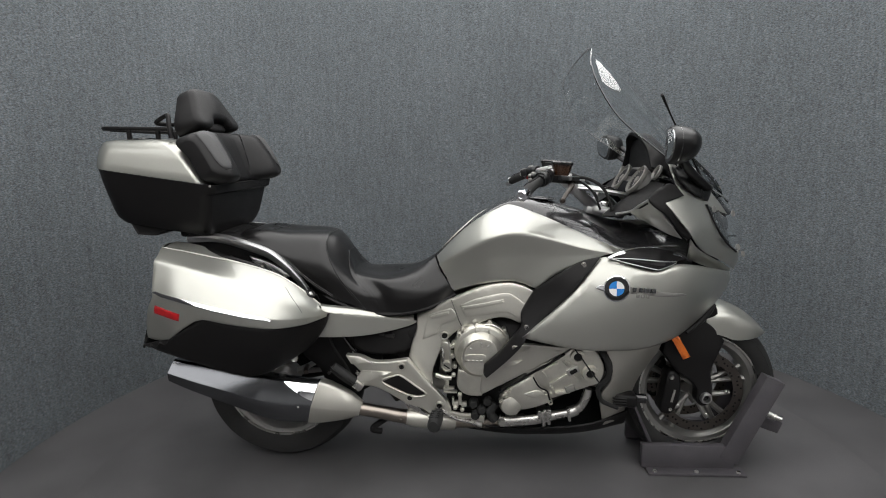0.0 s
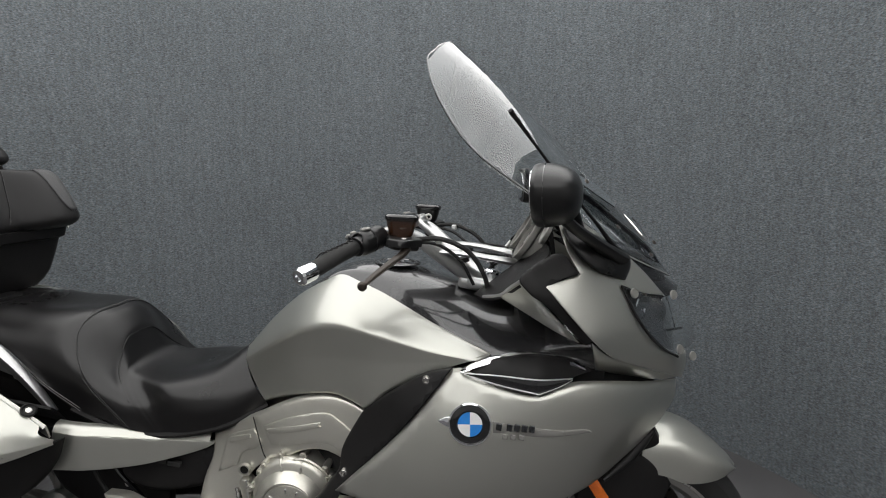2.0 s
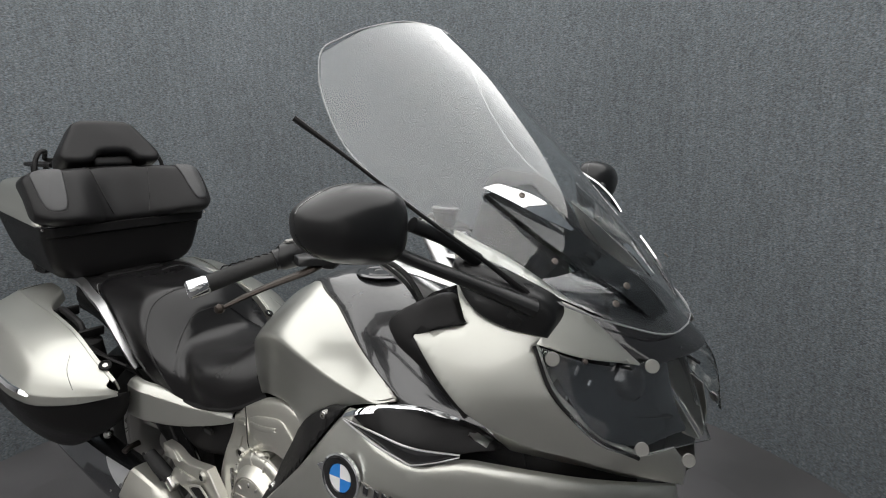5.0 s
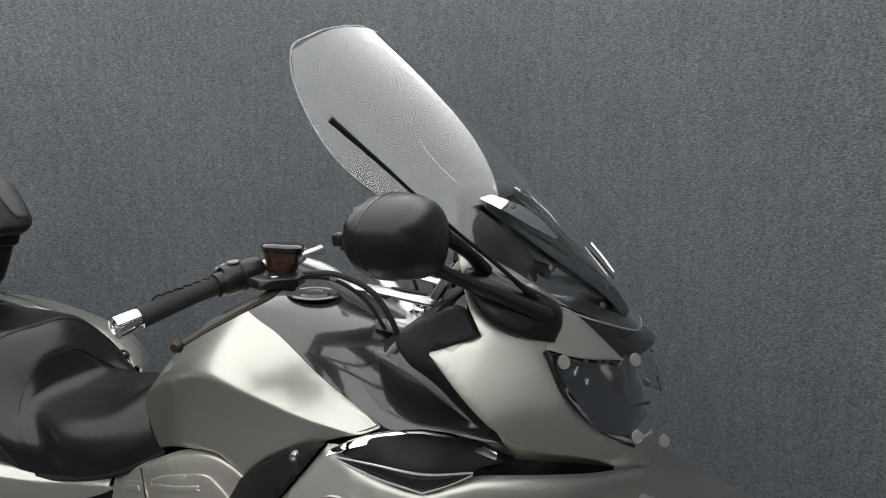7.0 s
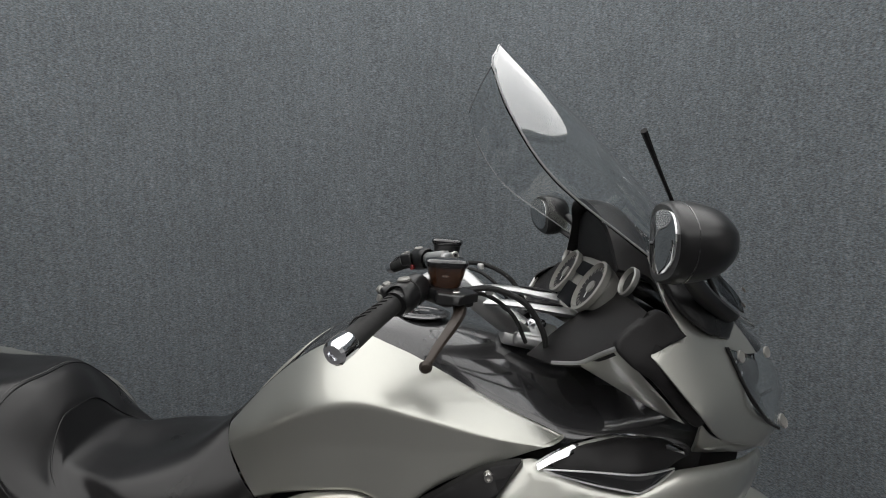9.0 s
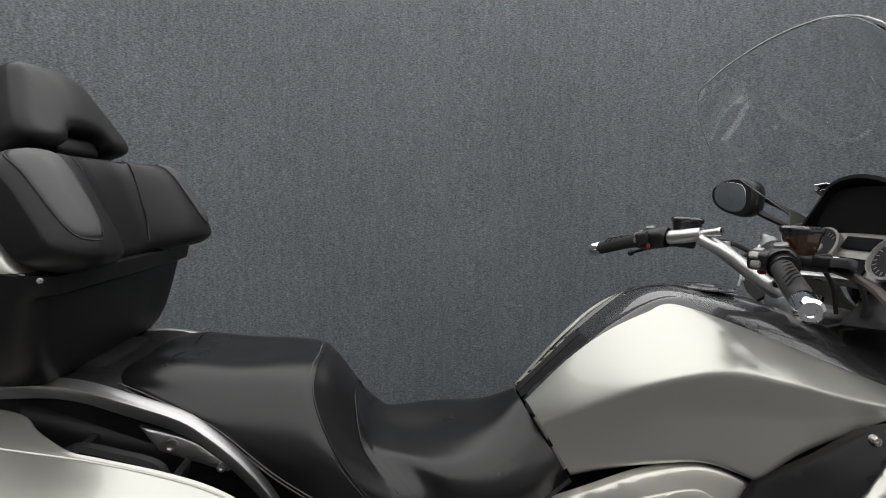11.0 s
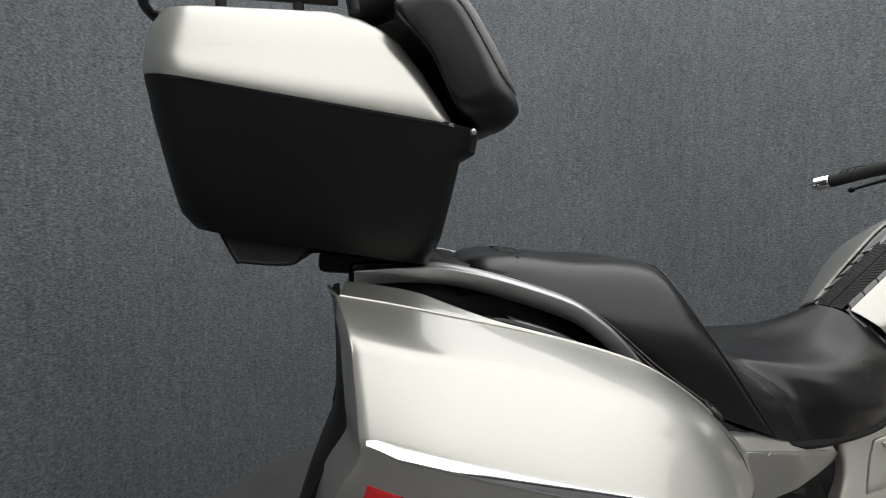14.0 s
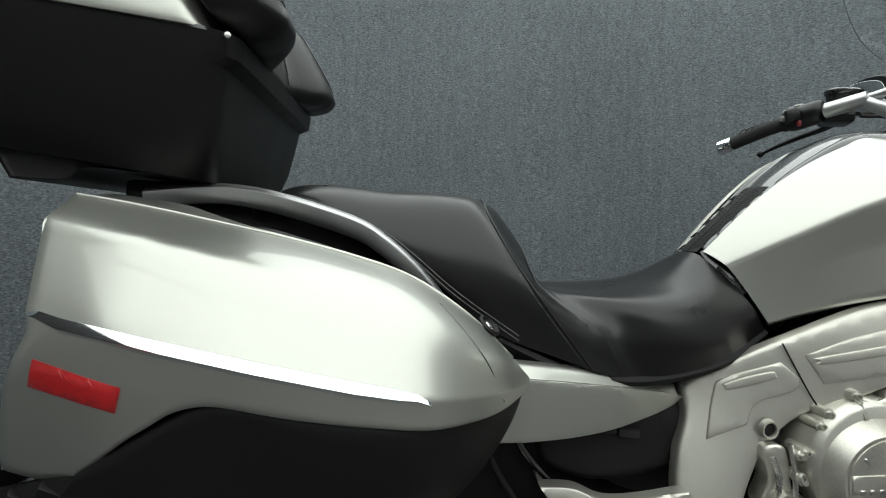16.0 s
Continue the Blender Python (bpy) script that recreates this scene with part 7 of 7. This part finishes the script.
for s in (-1, 1):
    bag = part("pannier", rounded_stack([(0.5, -0.1, -0.98, -0.78, 0.05, 0.04), (0.56, -0.1, -1.05, -0.73, 0.07, 0.05), (0.62, -0.1, -1.06, -0.72, 0.09, 0.05), (0.78, -0.1, -1.05, -0.74, 0.08, 0.05), (0.82, -0.15, -1.04, -0.78, 0.0, 0.04)]), BLACK, bike, "hard pannier, champagne silver over black")
    bag.matrix_parent_inverse = Matrix.Identity(4)
    bag.location = (0, s * 0.29, 0)
    back = Matrix.Translation((0, -s * 0.29, 0))

    def on_bag(name, bm, mat, label="", to=bag, sharp=38.0):
        bm.transform(back)
        return part(name, bm, mat, to, label, sharp)
    lower = on_bag("pannier_bottom", shell([(-1.034, 0.622, 1), (-0.97, 0.662), (-0.912, 0.694), (-0.88, 0.698), (-0.8, 0.684), (-0.7, 0.668), (-0.61, 0.657), (-0.552, 0.658, 1), (-0.575, 0.6), (-0.62, 0.545), (-0.7, 0.495), (-0.775, 0.462), (-0.85, 0.472), (-0.98, 0.53), (-1.146, 0.59, 1)],
                                           [(-1.034, 0.622, 0.442), (-0.912, 0.694, 0.46), (-0.8, 0.684, 0.464), (-0.7, 0.668, 0.446), (-0.61, 0.657, 0.366), (-0.552, 0.658, 0.272), (-0.6, 0.56, 0.28), (-0.7, 0.5, 0.33), (-0.79, 0.462, 0.35), (-0.9, 0.49, 0.385), (-1.146, 0.59, 0.41), (-0.85, 0.58, 0.432), (-0.68, 0.58, 0.4)], 0.01, 0.012, 0.014, side(s)), BLACK, "black lower pannier shell")
    lid = on_bag("pannier_lid", pannier_skin(s), SILVER, "champagne silver pannier lid", sharp=60)
    rows = []
    for x, dy, dz in ((-1.098, 0.095, 0.004), (-1.05, 0.095, 0.006), (-1.0, 0.085, 0.007), (-0.96, 0.05, 0.005), (-0.9, 0.014, 0.001), (-0.86, 0.01, 0.0), (-0.77, 0.01, 0.0), (-0.7, 0.01, 0.0), (-0.63, 0.01, 0.0), (-0.575, 0.01, 0.0)):
        w, z = float(at(bag_top_w, x)), float(at(bag_top, x))
        rows.append([(x, s * (w + 0.0005), z - 0.003), (x, s * (w - dy * 0.45), z + dz * 0.7), (x, s * (w - dy), z + dz), (x, s * (w - dy - 0.008), z + dz - 0.03)])
    on_bag("pannier_top", patch(rows, 5, 5, 0.005), SILVER, "champagne silver pannier top edge", lid)
    on_bag("top_line", tube([(r[0][0], r[0][1] + s * 0.0005, r[0][2] + 0.0035) for r in rows], 0.0016, 6, 6), SILVER, "", lid)
    edge = [(x, float(pannier_w(np.array([(x, z)]))[0]) - 0.003, z) for x, z in bag_rear[::4]]
    on_bag("lid_return", patch([[(x + 0.001, s * w, z), (x - 0.006, s * (w - 0.018), z + 0.001), (x - 0.018, s * (w - 0.066), z + 0.002)] for x, w, z in edge], 3, 3, 0.004), SILVER, "champagne silver rear edge of the lid", lid)
    on_bag("pannier_back", patch([[(-1.108, s * 0.3, 0.9), (-1.112, s * 0.25, 0.905), (-1.112, s * 0.22, 0.905)], [(-1.094, s * 0.345, 0.83), (-1.104, s * 0.3, 0.83), (-1.105, s * 0.24, 0.83)], [(-1.088, s * 0.372, 0.765), (-1.105, s * 0.33, 0.765), (-1.11, s * 0.24, 0.76)], [(-1.122, s * 0.372, 0.7), (-1.134, s * 0.33, 0.7), (-1.136, s * 0.24, 0.69)], [(-1.148, s * 0.37, 0.625), (-1.158, s * 0.33, 0.62), (-1.16, s * 0.24, 0.6)], [(-1.155, s * 0.385, 0.575), (-1.166, s * 0.34, 0.57), (-1.166, s * 0.24, 0.555)]], 6, 5, 0.006), BLACK, "black pannier rear face", lid)
    rows = []
    for x, h in ((-1.062, 0.002), (-1.052, 0.005), (-1.03, 0.0072), (-0.95, 0.0078), (-0.85, 0.008), (-0.76, 0.0078), (-0.72, 0.0065), (-0.7, 0.004), (-0.687, 0.0012)):
        zc = strip_line(x) + (0.003 if x < -1.05 else 0) - (0.004 if x > -0.69 else 0)
        w = float(pannier_w(np.array([(x, zc)]))[0])
        rows.append([(x, s * (w - 0.004), zc + h), (x, s * (w + 0.001), zc + h), (x, s * (w + 0.0058), zc - 0.15 * h), (x, s * (w + 0.0062), zc - 0.28 * h), (x, s * (w + 0.0055), zc - 0.4 * h), (x, s * (w + 0.0005), zc - h), (x, s * (w - 0.004), zc - h)])
    on_bag("chrome_trim", loft(rows), CHROME, "chrome trim strip", lid, 25)
    on_bag("rear_reflector", shell([(-1.061, 0.739, 1), (-0.974, 0.7145, 1), (-0.981, 0.69, 1), (-1.069, 0.712, 1)], lambda q: pannier_w(q) + 0.004, 0.01, 0.003, 0.006, side(s)), RED, "red rectangular side reflector", lid)

    def on_lid(x, z, out=0.0):
        return (x, s * (float(pannier_w(np.array([(x, z)]))[0]) + out), z)
    on_bag("lid_seam", tube([on_lid(x, z, 0.0005) for x, z in ((-0.672, 0.774), (-0.645, 0.745), (-0.62, 0.71), (-0.6, 0.664))], 0.0007, 5, 6), DARK, "", lid)
    keyhole = ((-0.607, s * 0.284, 0.735), (0.62, s * 0.3, 0.72))
    on_bag("pannier_lock", lathe([(0, 0.0), (0.016, 0.0), (0.017, 0.004), (0.014, 0.006), (0.011, 0.003), (0, 0.003)], *keyhole, 24), BLACK, "round pannier lock", lid)
    on_bag("key_slot", lathe([(0, 0.002), (0.007, 0.002), (0.007, 0.004), (0.005, 0.005), (0, 0.005)], *keyhole, 18), STEEL, "", lid)
    on_bag("pannier_tray", patch([[(-0.97, s * 0.33, 0.868), (-0.97, s * 0.28, 0.862), (-0.97, s * 0.235, 0.84)], [(-0.86, s * 0.335, 0.832), (-0.86, s * 0.28, 0.815), (-0.86, s * 0.235, 0.78)], [(-0.72, s * 0.3, 0.785), (-0.72, s * 0.26, 0.76), (-0.72, s * 0.23, 0.725)], [(-0.6, s * 0.23, 0.72), (-0.6, s * 0.21, 0.7), (-0.6, s * 0.19, 0.67)]], 5, 5, 0.006), BLACK, "black recessed pannier top")
    on_bag("pannier_handle", tube([(-0.92, s * 0.265, 0.842), (-0.9, s * 0.263, 0.853), (-0.85, s * 0.262, 0.84), (-0.8, s * 0.26, 0.822), (-0.785, s * 0.26, 0.8)], 0.011, 8, 5), BLACK, "black carrying handle")
    on_bag("tray_rib", block((0.012, 0.1, 0.03), pose(-0.905, s * 0.265, 0.842, 0, 15, 0), 0.003), BLACK)
    on_bag("tray_rib", block((0.012, 0.09, 0.03), pose(-0.775, s * 0.25, 0.792, 0, 20, 0), 0.003), BLACK)
    on_bag("mounting_lug", lathe([(0, 0), (0.012, 0), (0.012, 0.016), (0.009, 0.019), (0.004, 0.016), (0, 0.016)], (-0.682, s * 0.265, 0.498), (0.3, s, 0), 20), STEEL, "steel mounting lug")

# top case
case = part("top_case", rounded_stack([(0.95, -0.165, -1.28, -1.0, 0.195, 0.05), (0.953, -0.165, -1.306, -0.985, 0.214, 0.05), (0.972, -0.162, -1.32, -0.974, 0.23, 0.055, 0.045), (1.0, -0.16, -1.326, -0.966, 0.242, 0.06, 0.035), (1.05, -0.155, -1.335, -0.955, 0.256, 0.065, 0.035), (1.1, -0.152, -1.344, -0.945, 0.267, 0.07, 0.035), (1.11, -0.152, -1.346, -0.926, 0.27, 0.075, 0.035), (1.138, -0.152, -1.35, -0.922, 0.275, 0.075, 0.035)]), BLACK, bike, "black lower top case shell")
part("case_foot", slab([(-1.272, 0.985, 1), (-1.246, 0.935), (-1.236, 0.931), (-1.172, 0.928), (-1.144, 0.945), (-1.06, 0.938), (-1.0, 0.945, 1), (-1.1, 0.985, 1)], (0.2, -0.2), lambda u, v, w: (u, w, v), 0.006), BLACK, case)
part("case_mount", block((0.2, 0.2, 0.035), pose(-1.05, 0, 0.916, 0, 4, 0), 0.01), BLACK, case)
lid = part("case_lid", rounded_stack([(1.14, -0.152, -1.345, -0.955, 0.279, 0.065, 0.03), (1.146, -0.152, -1.346, -0.958, 0.28, 0.065, 0.028), (1.17, -0.13, -1.346, -0.975, 0.2745, 0.065, 0.026), (1.2, -0.1, -1.345, -0.998, 0.267, 0.065, 0.03), (1.225, -0.06, -1.342, -1.022, 0.26, 0.065, 0.035), (1.24, -0.035, -1.338, -1.042, 0.252, 0.065, 0.04), (1.25, -0.02, -1.338, -1.06, 0.244, 0.062, 0.045), (1.257, -0.01, -1.331, -1.076, 0.232, 0.06, 0.05), (1.262, 0.0, -1.32, -1.092, 0.212, 0.065, 0.05), (1.264, 0.0, -1.29, -1.115, 0.17, 0.05, 0.05)], 14), SILVER, case, "champagne silver top case lid", sharp=60)
part("lid_seam", rounded_stack([(1.136, -0.152, -1.351, -0.932, 0.276, 0.08, 0.035), (1.141, -0.152, -1.351, -0.94, 0.276, 0.08, 0.03)]), GLOSS, case)
for s in (-1, 1):
    part("hinge_pin", lathe([(0, 0), (0.004, 0), (0.004, 0.005), (0, 0.006)], (-0.935, s * 0.269, 1.103), (0.5, s, 0), 12), STEEL, case)
part("lid_latch", block((0.05, 0.1, 0.018), pose(-1.315, 0, 1.264, 0, -10, 0), 0.006), GLOSS, lid)
PAD_MID = [(-1.13, 1.262), (-1.09, 1.283), (-1.012, 1.29), (-0.984, 1.272), (-0.956, 1.2), (-0.936, 1.14), (-0.933, 1.116), (-0.95, 1.102), (-0.99, 1.115), (-1.07, 1.2)]
PAD_END = [(-1.032, 1.259), (-1.0, 1.281), (-0.962, 1.285), (-0.934, 1.266), (-0.897, 1.205), (-0.868, 1.145), (-0.871, 1.125), (-0.894, 1.111), (-0.936, 1.114), (-0.979, 1.195)]


def cushion_ring(y):
    """The cushion's outline across the case, y metres from the middle: hollow in the middle, full and rounded off at both ends."""
    a = abs(y)
    b = min(1, max(0, (a - 0.04) / 0.15))
    b = b * b * (3 - 2 * b)
    e = min(1, max(0, (a - 0.215) / 0.077))
    f = 1 - 0.4 * (1 - math.sqrt(max(0, 1 - e * e)))
    ring = np.array(PAD_MID) * (1 - b) + np.array(PAD_END) * b
    mid = ring.mean(0)
    f -= 0.035 * math.exp(-((a - 0.087) / 0.012) ** 2) + 0.02 * math.exp(-((a - 0.172) / 0.01) ** 2)
    return mid + (ring - mid) * f - np.array((0.5 * max(0, a - 0.245), 0))


def on_cushion(y, v, lift=0.0):
    """A place on the cushion, v outline points round from its rear top, lifted off it."""
    ring = cushion_ring(y)
    fine = spline(ring, 8, True)
    p = np.array([np.interp(v * 8, range(len(fine)), fine[:, k]) for k in (0, 1)])
    q = np.array([np.interp(v * 8 + 1, range(len(fine)), fine[:, k]) for k in (0, 1)])
    t = (q - p) / max(np.linalg.norm(q - p), 1e-9)
    out = np.array((-t[1], t[0]))
    if out @ (p - ring.mean(0)) < 0:
        out = -out
    p = p + out * lift
    return (float(p[0]), y, float(p[1]))


ring_rows = [[(x, y, z) for x, z in cushion_ring(y)] for y in [-0.292, -0.2915, -0.289, -0.284, -0.276, -0.265, -0.252, -0.238] + [-0.225 + 0.0125 * k for k in range(37)] + [0.238, 0.252, 0.265, 0.276, 0.284, 0.289, 0.2915, 0.292]]
cushion = part("case_cushion", patch(ring_rows, 1, 5, closed_u=True, cap=True), PADDING, case, "black padded top case cushion", sharp=70)
for s in (-1, 1):
    def pad_at(f, t, lift):
        c, q = math.cos(t), math.sin(t)
        u = 0.5 + 0.5 * f * abs(c) ** 0.5 * (1 if c > 0 else -1)
        v = 0.5 + 0.5 * f * abs(q) ** (0.75 if q < 0 else 0.45) * (1 if q > 0 else -1)
        near, far = 0.18 + 0.03 * v, 0.276 - 0.006 * v
        return on_cushion(s * (near + (far - near) * u), 1.75 + 2.95 * v, lift)
    rings = [[pad_at(f, math.tau * k / 40, w) for k in range(40)] for f, w in ((1.0, -0.004), (1.0, 0.0), (0.97, 0.0025), (0.9, 0.0035), (0.7, 0.004), (0.4, 0.004), (0.03, 0.004))]
    part("side_pad", patch(rings, 1, 1, closed_u=True, cap=True), VINYL, cushion, "grey vinyl end panel", sharp=60)
    part("stitching", tube([pad_at(1.05, math.tau * k / 40, 0.0012) for k in range(40)], 0.0008, 5, 2, True), LEATHER, cushion)
    part("seam", tube([on_cushion(s * (0.107 - 0.012 * k), 1.9 + 0.85 * k, 0.0012) for k in range(5)], 0.0014, 5, 6), LEATHER, cushion)
lean = pose(-1.022, 0.006, 1.298, 0, -22, 0)
pad = part("backrest", shell([(-0.163, 0.025), (-0.154, 0.055), (-0.122, 0.108), (-0.101, 0.141), (-0.08, 0.154), (-0.05, 0.158), (0.05, 0.158), (0.08, 0.154), (0.101, 0.141), (0.122, 0.108), (0.154, 0.055), (0.163, 0.025), (0.152, 0.005), (0.12, -0.002), (0.075, 0.004), (0.055, 0.024), (0.03, 0.032), (-0.03, 0.032), (-0.055, 0.024), (-0.075, 0.004), (-0.12, -0.002), (-0.152, 0.005)],
                             [(-0.16, 0.05, 0.022), (0.16, 0.05, 0.022), (0, 0.156, 0.022), (0, 0.1, 0.034), (0, 0.03, 0.034), (-0.13, 0.0, 0.032), (0.13, 0.0, 0.032)], lambda q: (0.088 - 0.33 * q[:, 1]) * (0.5 + 0.5 * np.sqrt(np.clip((0.16 - q[:, 1]) / 0.025, 0, 1))), 0.018, 0.012, lambda u, v, w: tuple(lean @ Vector((w, u, v)))), PADDING, case, "black padded backrest with an arched lower edge", sharp=60)
part("backrest_chin", block((0.05, 0.13, 0.035), pose(-1.045, 0.006, 1.302, 0, -22, 0), 0.01, seg=3), BLACK, pad)
part("backrest_stem", block((0.03, 0.2, 0.06), pose(-1.07, 0, 1.29, 0, -20, 0), 0.008), BLACK, pad)
rack = part("luggage_rack", tube([(-1.11, -0.155, 1.298), (-1.25, -0.155, 1.302), (-1.350, -0.145, 1.305), (-1.395, -0.1, 1.306), (-1.408, 0, 1.306), (-1.395, 0.1, 1.306), (-1.350, 0.145, 1.305), (-1.25, 0.155, 1.302), (-1.11, 0.155, 1.298)], 0.0075, 10, 6), BLACK, case, "black tubular luggage rack")
for y in (-0.06, 0.06):
    part("rack_bar", tube([(-1.4, y, 1.302), (-1.25, y, 1.294), (-1.12, y, 1.29)], 0.005, 8, 5), BLACK, rack)
for s in (-1, 1):
    for x in (-1.27, -1.165):
        part("rack_post", block((0.014, 0.014, 0.045), pose(x, s * 0.152, 1.278), 0.003), BLACK, rack)
    part("backrest_bar", tube([(-1.084, s * 0.212, 1.265), (-1.09, s * 0.208, 1.305), (-1.1, s * 0.19, 1.338), (-1.118, s * 0.165, 1.346), (-1.146, s * 0.155, 1.336), (-1.168, s * 0.15, 1.322), (-1.15, s * 0.14, 1.316), (-1.08, s * 0.13, 1.315)], 0.0075, 10, 6), BLACK, rack, "black bent tube behind the backrest")

# ---- wheel chock ----
chock = tagged(new("wheel_chock"), "grey steel front wheel chock bolted to the turntable", "wheel chock")
for s in (-1, 1):
    part("side_rail", block((0.345, 0.03, 0.092), pose(0.762, s * 0.105, 0.056), 0.004), CHOCK, chock)
    part("base_flange", block((0.36, 0.055, 0.01), pose(0.785, s * 0.135, 0.0065), 0.002), CHOCK, chock)
    part("upright", block((0.075, 0.045, 0.36), pose(0.985, s * 0.1, 0.205, 0, 24, 0), 0.004), CHOCK, chock)
    for x in (0.632, 0.785, 0.938):
        bolt((x, s * 0.148, 0.0115), 0.008, chock, STEEL, (0, 0, 1))
part("cradle_plate", block((0.012, 0.19, 0.3), pose(0.6, 0, 0.16, 0, -24, 0), 0.003), CHOCK, chock)
part("cross_plate", block((0.012, 0.2, 0.16), pose(1.03, 0, 0.24, 0, 24, 0), 0.003), CHOCK, chock)
part("stub_tube", block((0.12, 0.05, 0.05), pose(1.09, 0, 0.15, 0, 20, 0), 0.004), CHOCK, chock)
part("clamp_knob", tube([(1.08, -0.045, 0.2), (1.1, -0.06, 0.195), (1.12, -0.07, 0.19)], 0.012, 10, 4), STEEL, chock)
